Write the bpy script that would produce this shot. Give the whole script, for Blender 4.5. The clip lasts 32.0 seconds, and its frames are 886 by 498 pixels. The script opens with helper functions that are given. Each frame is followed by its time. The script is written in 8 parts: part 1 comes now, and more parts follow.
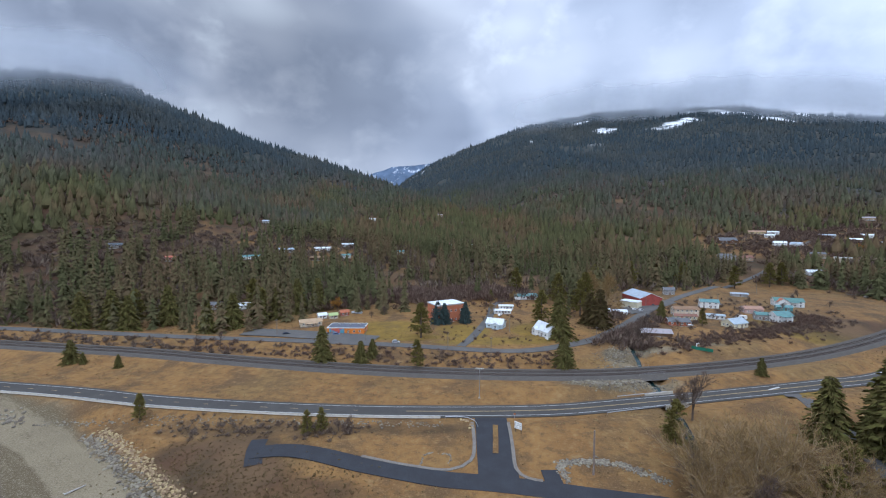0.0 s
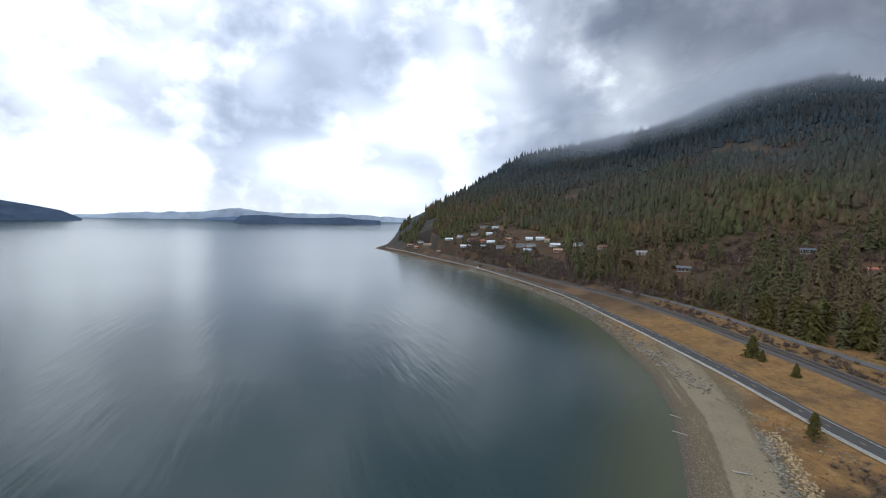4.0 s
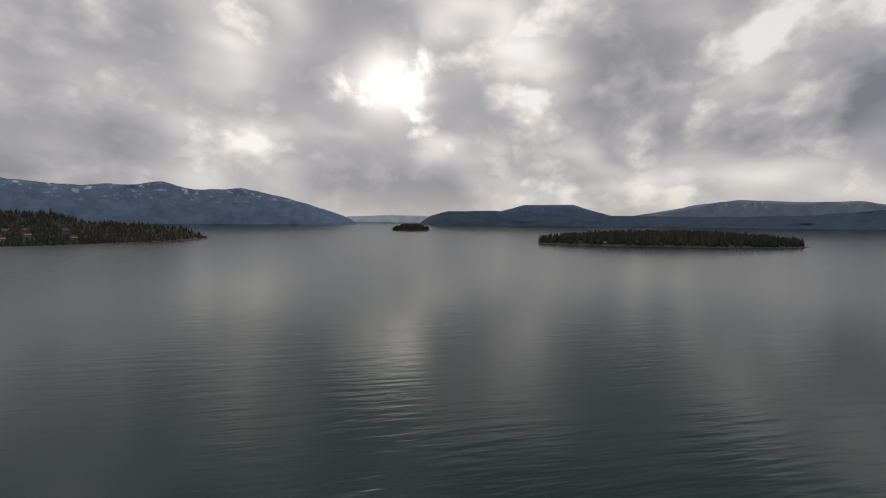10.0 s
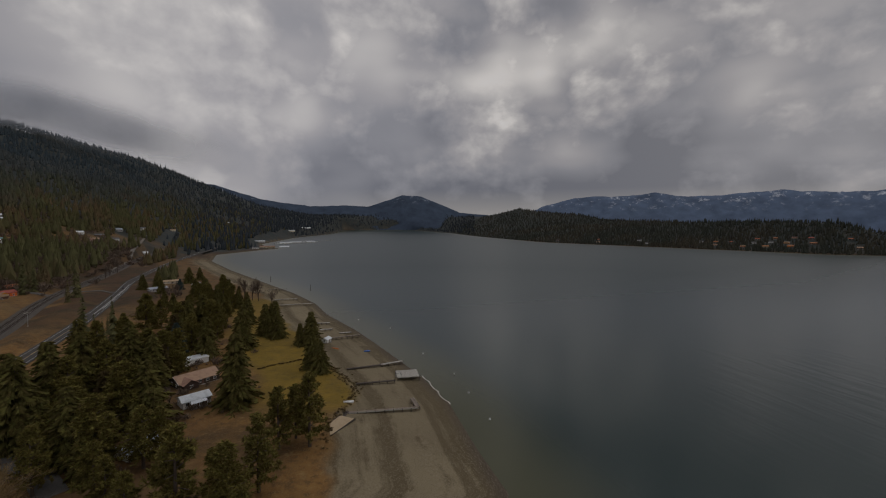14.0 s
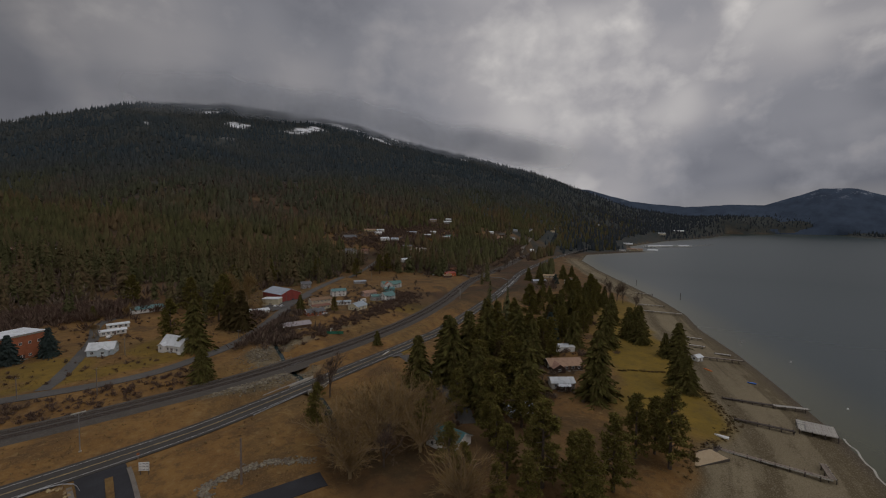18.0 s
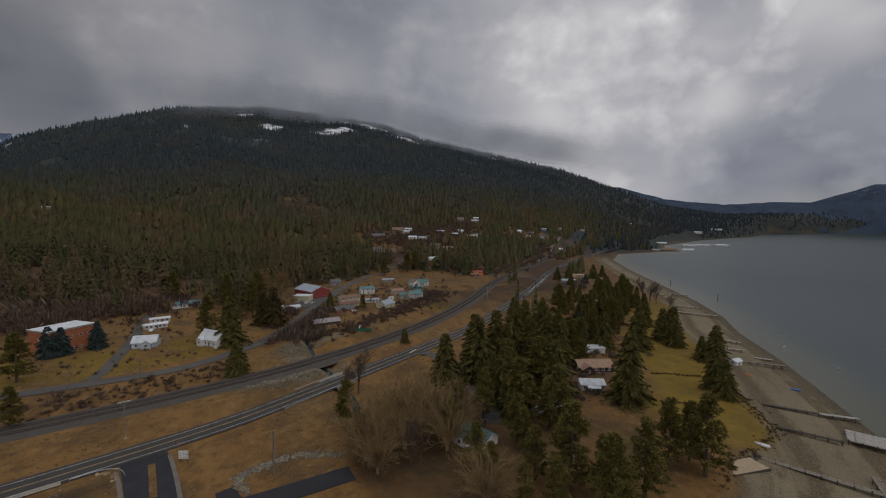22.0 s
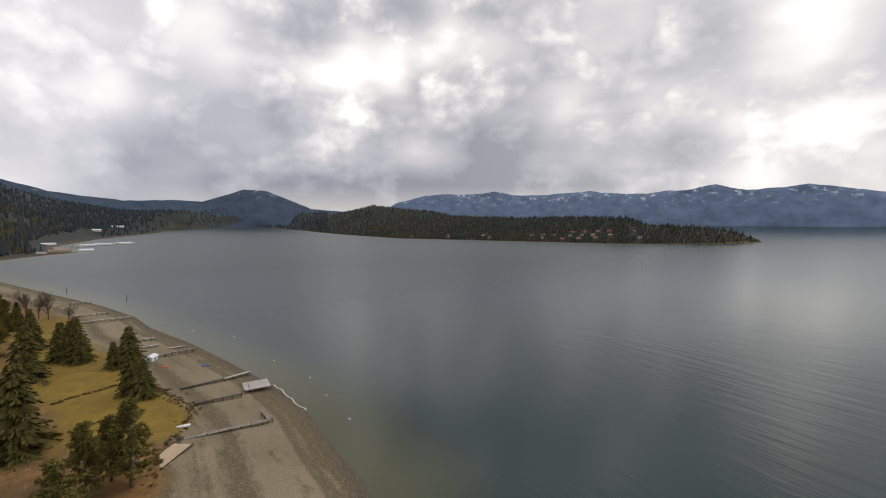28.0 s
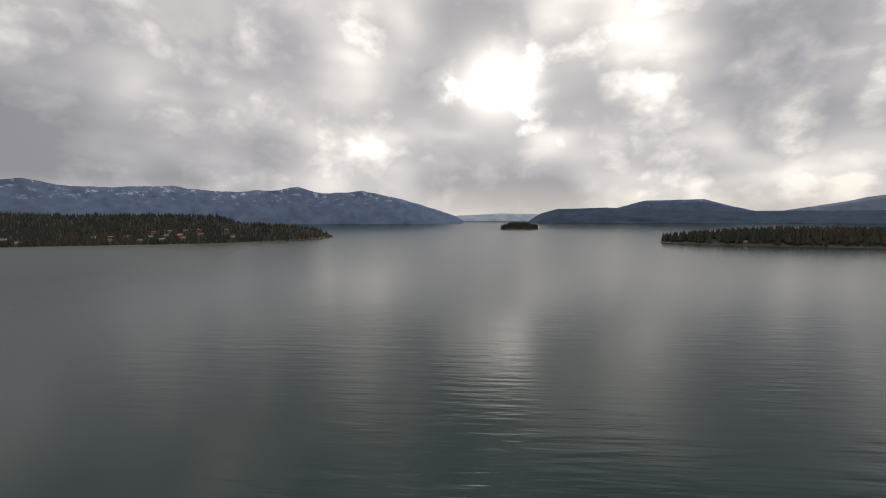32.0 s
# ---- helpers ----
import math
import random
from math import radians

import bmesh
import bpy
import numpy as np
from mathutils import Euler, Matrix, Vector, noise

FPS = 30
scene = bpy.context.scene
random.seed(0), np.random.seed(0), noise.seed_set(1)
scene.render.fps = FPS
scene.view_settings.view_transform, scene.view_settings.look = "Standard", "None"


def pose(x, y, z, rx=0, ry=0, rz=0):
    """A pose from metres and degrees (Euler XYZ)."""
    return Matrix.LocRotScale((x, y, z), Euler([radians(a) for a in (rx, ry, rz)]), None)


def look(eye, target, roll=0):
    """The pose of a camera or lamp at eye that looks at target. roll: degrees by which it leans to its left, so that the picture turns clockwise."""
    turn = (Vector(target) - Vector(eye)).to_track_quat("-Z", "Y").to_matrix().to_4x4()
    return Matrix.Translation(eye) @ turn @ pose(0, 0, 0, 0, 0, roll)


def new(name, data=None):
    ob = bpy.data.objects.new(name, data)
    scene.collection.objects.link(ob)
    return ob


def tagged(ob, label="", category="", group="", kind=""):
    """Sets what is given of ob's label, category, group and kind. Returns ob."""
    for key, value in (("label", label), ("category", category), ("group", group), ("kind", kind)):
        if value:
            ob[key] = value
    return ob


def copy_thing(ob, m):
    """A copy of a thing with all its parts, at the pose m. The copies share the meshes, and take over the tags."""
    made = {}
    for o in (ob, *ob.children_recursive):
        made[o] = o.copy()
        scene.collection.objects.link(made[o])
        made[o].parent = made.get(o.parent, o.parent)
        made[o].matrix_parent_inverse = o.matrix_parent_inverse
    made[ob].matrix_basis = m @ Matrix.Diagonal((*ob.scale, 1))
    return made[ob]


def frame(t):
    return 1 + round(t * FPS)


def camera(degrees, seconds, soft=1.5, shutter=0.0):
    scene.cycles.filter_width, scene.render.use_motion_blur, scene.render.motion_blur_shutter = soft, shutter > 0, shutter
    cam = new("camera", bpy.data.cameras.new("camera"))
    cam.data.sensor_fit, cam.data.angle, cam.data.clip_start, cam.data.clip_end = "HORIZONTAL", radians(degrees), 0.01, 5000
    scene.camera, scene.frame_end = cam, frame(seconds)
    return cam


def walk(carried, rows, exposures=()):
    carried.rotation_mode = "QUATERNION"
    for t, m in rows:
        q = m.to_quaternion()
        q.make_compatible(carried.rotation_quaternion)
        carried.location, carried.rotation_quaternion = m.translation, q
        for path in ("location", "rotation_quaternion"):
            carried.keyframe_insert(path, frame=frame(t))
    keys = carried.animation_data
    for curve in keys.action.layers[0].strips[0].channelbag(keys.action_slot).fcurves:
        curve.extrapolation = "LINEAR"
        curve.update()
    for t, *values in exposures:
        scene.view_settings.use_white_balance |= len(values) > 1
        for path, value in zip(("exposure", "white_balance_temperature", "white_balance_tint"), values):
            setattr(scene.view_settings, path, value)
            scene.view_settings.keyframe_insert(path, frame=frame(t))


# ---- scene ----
# camera: a drone hovering over the lake shore and turning on the spot
EYE = 75.0
cam = camera(93.6, 32.0, soft=1.1)
TURN = [  # seconds, heading clockwise, tilt, lean (degrees)
    (0, 0.00, -3.36, 0.13), (0.5, -7.71, -3.35, 0.18), (1, -18.73, -3.36, 0.23), (1.5, -30.18, -3.37, 0.45),
    (2, -41.19, -3.40, 0.59), (2.5, -51.89, -3.48, 0.79), (3, -62.02, -3.52, 0.87), (3.5, -71.19, -3.56, 0.96),
    (5.5, -102.64, -3.79, 0.38), (6, -110.65, -3.78, 0.43), (6.5, -119.02, -3.77, 0.46), (7, -127.65, -3.76, 0.49),
    (7.5, -136.06, -3.75, 0.51), (8, -143.45, -3.75, 0.51), (8.5, -151.86, -3.74, 0.51), (9, -161.01, -3.75, 0.51),
    (9.5, -169.75, -3.74, 0.50), (10, -178.65, -3.74, 0.50), (10.5, -188.67, -3.75, 0.54), (11, -198.65, -3.68, 0.48),
    (11.5, -208.95, -3.61, 0.39), (12, -219.81, -3.34, 0.24), (12.5, -231.01, -3.25, 0.20), (13, -242.56, -3.20, 0.15),
    (13.5, -253.96, -3.20, 0.21), (14, -265.32, -3.25, 0.29), (14.5, -276.86, -3.27, 0.35), (15, -288.79, -3.28, 0.43),
    (15.5, -300.73, -3.28, 0.51), (16, -308.60, -3.36, 0.68), (16.5, -311.30, -3.30, 0.60), (17, -312.10, -3.27, 0.53),
    (17.5, -312.53, -3.27, 0.51), (18, -313.02, -3.28, 0.52), (18.5, -313.52, -3.28, 0.51), (19, -314.11, -3.31, 0.53),
    (19.5, -314.69, -3.35, 0.53), (20, -315.17, -3.37, 0.53), (20.5, -315.64, -3.39, 0.53), (21, -316.21, -3.43, 0.53),
    (21.5, -316.69, -3.46, 0.50), (22, -316.79, -3.49, 0.46), (22.5, -313.33, -3.52, 0.35), (23, -307.04, -3.54, 0.27),
    (23.5, -300.12, -3.56, 0.19), (24, -293.42, -3.58, 0.09), (24.5, -286.93, -3.59, 0.05), (25, -280.68, -3.61, 0.02),
    (25.5, -274.75, -3.62, 0.00), (27.5, -251.50, -3.67, -0.05), (28, -245.55, -3.68, -0.06), (28.5, -239.66, -3.69, -0.07),
    (29, -233.72, -3.72, -0.09), (29.5, -227.61, -3.79, -0.14), (30, -221.23, -3.86, -0.17), (30.5, -214.48, -3.92, -0.18),
    (31, -207.65, -3.95, -0.15), (31.5, -200.70, -3.95, -0.13), (32, -193.43, -3.97, -0.12),
]
walk(cam, [(t, pose(0, 0, EYE, 90 + p, 0, -a) @ pose(0, 0, 0, 0, 0, b)) for t, a, p, b in TURN],
     exposures=[(0, 0.75, 5100, 10), (2, 0.83, 5150, 8), (3.2, 0.6, 5250, 8), (5.5, -0.05, 5850, 11), (7, -0.2, 6150, 12), (9, -0.38, 6400, 13), (12, -0.65, 6450, 14), (15, -1.08, 6400, 14), (18, -0.99, 6400, 14), (22, -0.72, 6200, 13), (24, -0.4, 6050, 13), (28, 0.2, 6400, 13), (32, -0.12, 6550, 13)])

# ---- light ----
SUN_AZ, SUN_EL = 173.5, 50.0
world = bpy.data.worlds.new("overcast_sky")
scene.world = world
world.use_nodes = True


class Nodes:
    """Short calls for building a node tree."""

    def __init__(self, tree):
        self.tree, self.out = tree, None
        tree.nodes.clear()

    def node(self, kind, inputs=None, **props):
        n = self.tree.nodes.new(kind)
        for k, v in props.items():
            setattr(n, k, v)
        for k, v in (inputs or {}).items():
            if hasattr(v, "is_linked"):
                self.tree.links.new(v, n.inputs[k])
            else:
                n.inputs[k].default_value = v
        return n

    def math(self, op, a, b=0.0, clamp=False):
        return self.node("ShaderNodeMath", {0: a, 1: b}, operation=op, use_clamp=clamp).outputs[0]

    def ramp(self, fac, *stops):
        n = self.node("ShaderNodeValToRGB", {0: fac})
        e = n.color_ramp.elements
        while len(e) < len(stops):
            e.new(0.5)
        for el, (p, c) in zip(e, stops):
            el.position, el.color = p, (c if len(c) == 4 else (*c, 1)) if isinstance(c, tuple) else (c, c, c, 1)
        return n.outputs[0]

    def mix(self, fac, a, b, blend="MIX"):
        n = self.node("ShaderNodeMix", data_type="RGBA", blend_type=blend)
        for k, v in ((0, fac), (6, a), (7, b)):
            if hasattr(v, "is_linked"):
                self.tree.links.new(v, n.inputs[k])
            else:
                n.inputs[k].default_value = v if k == 0 else (*v, 1)
        return n.outputs[2]

    def noise(self, scale, detail=4, vector=None, rough=0.55, distort=0.0):
        d = {"Scale": scale, "Detail": detail, "Roughness": rough, "Distortion": distort}
        if vector is not None:
            d["Vector"] = vector
        return self.node("ShaderNodeTexNoise", d).outputs[0]


w = Nodes(world.node_tree)
ray = w.node("ShaderNodeTexCoord").outputs["Generated"]
xyz = w.node("ShaderNodeSeparateXYZ", {0: ray})
up = w.math("MAXIMUM", xyz.outputs[2], 0.0)
dome = w.node("ShaderNodeVectorMath", {0: ray, 1: (1.0, 1.0, 2.1)}, operation="MULTIPLY").outputs["Vector"]


def bearing(az, el):
    a, e = radians(az), radians(el)
    return Vector((math.sin(a) * math.cos(e), math.cos(a) * math.cos(e), math.sin(e)))


def toward(az, el, power):
    """How near the ray is to a bearing: 1 there, falling away."""
    d = w.node("ShaderNodeVectorMath", {0: ray, 1: bearing(az, el)}, operation="DOT_PRODUCT").outputs["Value"]
    return w.math("POWER", w.math("MAXIMUM", d, 0.0), power)


sway = w.node("ShaderNodeTexNoise", {"Vector": dome, "Scale": 2.6, "Detail": 4.0}).outputs["Color"]
sway = w.node("ShaderNodeVectorMath", {0: sway, 1: (0.5, 0.5, 0.5)}, operation="SUBTRACT").outputs["Vector"]
dome = w.node("ShaderNodeVectorMath", {0: sway, 1: (0.07, 0.07, 0.07), 2: dome}, operation="MULTIPLY_ADD").outputs["Vector"]
above = w.node("ShaderNodeVectorMath", {0: dome, 1: (0.0, 0.0, 0.075)}, operation="ADD").outputs["Vector"]


def heap(where):
    """Heaped puffs: rounded lumps, smaller rounder lumps on them, thin creases between."""
    puffs = w.node("ShaderNodeVectorMath", {0: where, 1: (1.0, 1.0, 0.62)}, operation="MULTIPLY").outputs["Vector"]
    crease = w.math("ABSOLUTE", w.math("SUBTRACT", w.noise(7.5, 5, puffs, 0.5), 0.5))
    fine = w.math("MULTIPLY", w.math("SUBTRACT", w.noise(15.0, 6, puffs, 0.52), 0.5), 0.34)
    return w.math("SUBTRACT", w.math("ADD", w.noise(3.3, 2, where, 0.5), fine), w.math("MULTIPLY", crease, 0.75))


body, over = heap(dome), heap(above)
wide = w.noise(1.5, 3, dome, 0.5)
lumps = w.math("ADD", w.math("MULTIPLY", w.math("SUBTRACT", body, 0.43), 2.5), w.math("MULTIPLY", w.math("SUBTRACT", wide, 0.5), 1.5))
# the upper flanks of the heaps are bright, their flat bases dark
lumps = w.math("ADD", lumps, w.math("MULTIPLY", w.math("SUBTRACT", over, body), 1.8))
lumps = w.math("SUBTRACT", lumps, w.math("MULTIPLY", toward(173.5, 18.5, 60.0), 0.20))
calm = w.ramp(w.math("ADD", xyz.outputs[1], w.math("MULTIPLY", xyz.outputs[0], 0.5)), (0.1, 0.0), (0.85, 1.0))
calm = w.math("ADD", calm, w.math("MULTIPLY", toward(-84, 14, 7.0), 0.45), True)
lumps = w.math("MULTIPLY", lumps, w.math("SUBTRACT", 1.0, w.math("MULTIPLY", calm, 0.60)))
thick = w.math("ADD", lumps, 0.485, True)
cloud = w.ramp(thick, (0.0, (1.10, 1.06, 0.98)), (0.26, (0.70, 0.685, 0.66)), (0.46, (0.50, 0.493, 0.50)), (0.68, (0.37, 0.378, 0.405)), (1.0, (0.24, 0.252, 0.285)))
edge = w.ramp(thick, (0.1, 1.0), (0.35, 0.45), (0.65, 0.04))
glow = w.math("ADD", w.math("MULTIPLY", toward(165, 17, 4.0), 0.22), w.math("ADD", w.math("MULTIPLY", w.math("MULTIPLY", toward(173.5, 17, 80.0), edge), 0.7), w.math("MULTIPLY", w.math("MULTIPLY", toward(174.0, 16.5, 240.0), w.ramp(thick, (0.15, 1.0), (0.7, 0.15))), 1.5)))
glow = w.math("ADD", glow, w.math("MULTIPLY", w.math("MULTIPLY", toward(173.5, 18.0, 420.0), w.ramp(thick, (0.1, 1.0), (0.6, 0.16))), 6.0))
total = w.mix(1.0, cloud, w.node("ShaderNodeVectorMath", {0: (1.0, 0.94, 0.82), "Scale": glow}, operation="SCALE").outputs["Vector"], "ADD")
# the deck is thinner to the west and heavier over the mountains
shade = w.math("ADD", 1.0, w.math("MULTIPLY", toward(-92, 14, 7.0), 0.5))
shade = w.math("SUBTRACT", shade, w.math("MULTIPLY", toward(-20, 20, 11.0), 0.55))
shade = w.math("SUBTRACT", shade, w.math("MULTIPLY", toward(-54, 26, 24.0), 0.32))
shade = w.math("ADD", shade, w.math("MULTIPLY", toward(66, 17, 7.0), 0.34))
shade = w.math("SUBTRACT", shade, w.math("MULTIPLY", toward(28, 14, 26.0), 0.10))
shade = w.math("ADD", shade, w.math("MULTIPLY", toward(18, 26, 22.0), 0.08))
total = w.mix(1.0, total, w.node("ShaderNodeCombineXYZ", {0: shade, 1: shade, 2: shade}).outputs[0], "MULTIPLY")
# a pale strip of clearer air low over the lake
low = w.ramp(up, (0.0, 1.0), (0.03, 0.7), (0.085, 0.0))
south = w.ramp(xyz.outputs[1], (-0.1, 1.0), (0.35, 0.0))
total = w.mix(w.math("MULTIPLY", w.math("MULTIPLY", low, south), 0.6), total, (0.80, 0.75, 0.65))
sky = w.node("ShaderNodeTexSky", sky_type="NISHITA", sun_disc=False, sun_elevation=radians(SUN_EL), sun_rotation=radians(SUN_AZ), air_density=1.2, dust_density=2.0)
clear = w.math("MULTIPLY", w.ramp(thick, (0.0, 1.0), (0.12, 0.0)), 0.16)
# an overcast sky is brightest overhead
lid = w.math("ADD", w.math("MULTIPLY", w.ramp(up, (0.45, 0.0), (0.80, 1.0)), 0.85), 1.0)
back1 = w.node("ShaderNodeBackground", {0: total, 1: lid})
back2 = w.node("ShaderNodeBackground", {0: sky.outputs[0], 1: 0.15})
both = w.node("ShaderNodeMixShader", {0: clear, 1: back1.outputs[0], 2: back2.outputs[0]})
w.node("ShaderNodeOutputWorld", {0: both.outputs[0]})

sun = new("sun", bpy.data.lights.new("sun", "SUN"))
sun.data.energy, sun.data.angle, sun.data.color = 0.5, radians(16), (1.0, 0.94, 0.84)
sun.matrix_world = look(bearing(SUN_AZ, SUN_EL) * 100, (0, 0, 0))


# ---- materials ----
def material(name, colour, rough=0.8, spots=(), bump=0.0, metal=0.0, spread=0.0, island=False, specular=0.3):
    """A surface with a base colour, noise layers (scale, detail, low, high, colour), relief and a spread between pieces."""
    m = bpy.data.materials.new(name)
    m.use_nodes = True
    n = Nodes(m.node_tree)
    where = n.node("ShaderNodeNewGeometry").outputs["Position"] if island else n.node("ShaderNodeTexCoord").outputs["Object"]
    col = n.mix(0.0, colour, colour)
    for scale, detail, low, high, c in spots:
        col = n.mix(n.ramp(n.noise(scale, detail, where), (low, 0.0), (high, 1.0)), col, c)
    if spread:
        dice = n.node("ShaderNodeNewGeometry").outputs["Random Per Island"] if island else n.node("ShaderNodeObjectInfo").outputs["Random"]
        value = n.math("ADD", n.math("MULTIPLY", dice, 2 * spread), 1 - spread)
        col = n.node("ShaderNodeHueSaturation", {"Value": value, "Hue": n.math("ADD", n.math("MULTIPLY", dice, 0.04), 0.48), "Color": col}).outputs[0]
    p = n.node("ShaderNodeBsdfPrincipled", {"Base Color": col, "Roughness": rough, "Metallic": metal, "Specular IOR Level": specular})
    if bump:
        fine = n.noise(spots[-1][0] * 2 if spots else 8.0, 5, where)
        b = n.node("ShaderNodeBump", {"Strength": min(1.0, bump), "Distance": bump, "Height": fine})
        m.node_tree.links.new(b.outputs[0], p.inputs["Normal"])
    n.node("ShaderNodeOutputMaterial", {0: p.outputs[0]})
    return m


def ground_material():
    """Dry grass, sand, lawn and forest floor, mixed by what lies where."""
    m = bpy.data.materials.new("ground")
    m.use_nodes = True
    n = Nodes(m.node_tree)
    where = n.node("ShaderNodeNewGeometry").outputs["Position"]
    wide, fine = n.noise(0.02, 5, where), n.noise(0.6, 5, where)
    mid, clump = n.noise(0.12, 5, where), n.noise(0.045, 6, where, 0.65)

    def cover(name):
        return n.node("ShaderNodeAttribute", attribute_name=name).outputs["Fac"]

    grit, tuft = n.noise(2.6, 4, where, 0.6), n.noise(0.28, 6, where, 0.68)
    dry = n.mix(n.ramp(mid, (0.35, 0.0), (0.68, 1.0)), (0.228, 0.126, 0.041), (0.170, 0.090, 0.030))
    dry = n.mix(n.ramp(wide, (0.50, 0.0), (0.62, 0.6)), dry, (0.150, 0.102, 0.040))
    dry = n.mix(n.ramp(clump, (0.50, 0.0), (0.62, 0.85)), dry, (0.092, 0.056, 0.027))
    dry = n.mix(n.ramp(tuft, (0.50, 0.0), (0.64, 0.8)), dry, (0.102, 0.060, 0.027))
    dry = n.mix(n.ramp(tuft, (0.30, 0.7), (0.44, 0.0)), dry, (0.275, 0.182, 0.082))
    dry = n.mix(n.ramp(grit, (0.52, 0.0), (0.68, 0.6)), dry, (0.255, 0.172, 0.082))
    lawn = n.mix(n.ramp(mid, (0.3, 0.0), (0.7, 1.0)), (0.225, 0.146, 0.024), (0.150, 0.104, 0.021))
    lawn = n.mix(n.ramp(tuft, (0.50, 0.0), (0.66, 0.6)), lawn, (0.105, 0.078, 0.028))
    lawn = n.mix(n.ramp(clump, (0.55, 0.0), (0.7, 0.8)), lawn, (0.15, 0.10, 0.035))
    band = n.node("ShaderNodeCombineXYZ", {0: n.math("MULTIPLY", cover("inland"), 0.11), 1: n.math("MULTIPLY", wide, 1.6), 2: n.math("MULTIPLY", mid, 0.5)}).outputs[0]
    wet = n.noise(1.0, 4, band, 0.6)
    sand = n.mix(n.ramp(wide, (0.4, 0.0), (0.6, 1.0)), (0.215, 0.176, 0.108), (0.165, 0.132, 0.080))
    sand = n.mix(n.ramp(wet, (0.46, 0.0), (0.56, 0.9)), sand, (0.092, 0.070, 0.036))
    sand = n.mix(n.ramp(n.math("DIVIDE", n.math("ADD", cover("inland"), n.math("MULTIPLY", wide, 6.0)), 12.0), (0.35, 0.95), (0.72, 0.0)), sand, (0.072, 0.056, 0.040))
    sand = n.mix(n.ramp(fine, (0.55, 0.0), (0.75, 0.25)), sand, (0.27, 0.225, 0.16))
    sand = n.mix(n.ramp(grit, (0.50, 0.0), (0.66, 0.55)), sand, (0.29, 0.25, 0.185))
    sand = n.mix(n.ramp(grit, (0.34, 0.6), (0.46, 0.0)), sand, (0.085, 0.068, 0.042))
    wood = n.mix(n.ramp(clump, (0.4, 0.0), (0.62, 1.0)), (0.080, 0.045, 0.025), (0.046, 0.036, 0.020))
    wood = n.mix(n.ramp(wide, (0.52, 0.0), (0.66, 1.0)), wood, (0.125, 0.078, 0.040))
    col = n.mix(cover("lawn"), dry, lawn)
    col = n.mix(cover("woods"), col, wood)
    far = n.mix(n.ramp(clump, (0.42, 0.0), (0.6, 1.0)), (0.036, 0.045, 0.044), (0.054, 0.052, 0.044))
    col = n.mix(cover("canopy"), col, far)
    col = n.mix(cover("sand"), col, sand)
    snow = n.math("MULTIPLY", n.ramp(n.noise(0.03, 5, where, 0.6), (0.36, 0.0), (0.5, 1.0)), cover("snow"), True)
    col = n.mix(snow, col, (0.75, 0.77, 0.8))
    p = n.node("ShaderNodeBsdfPrincipled", {"Base Color": col, "Roughness": 0.92, "Specular IOR Level": 0.15})
    b = n.node("ShaderNodeBump", {"Strength": 0.6, "Distance": 0.5, "Height": fine})
    m.node_tree.links.new(b.outputs[0], p.inputs["Normal"])
    n.node("ShaderNodeOutputMaterial", {0: p.outputs[0]})
    return m


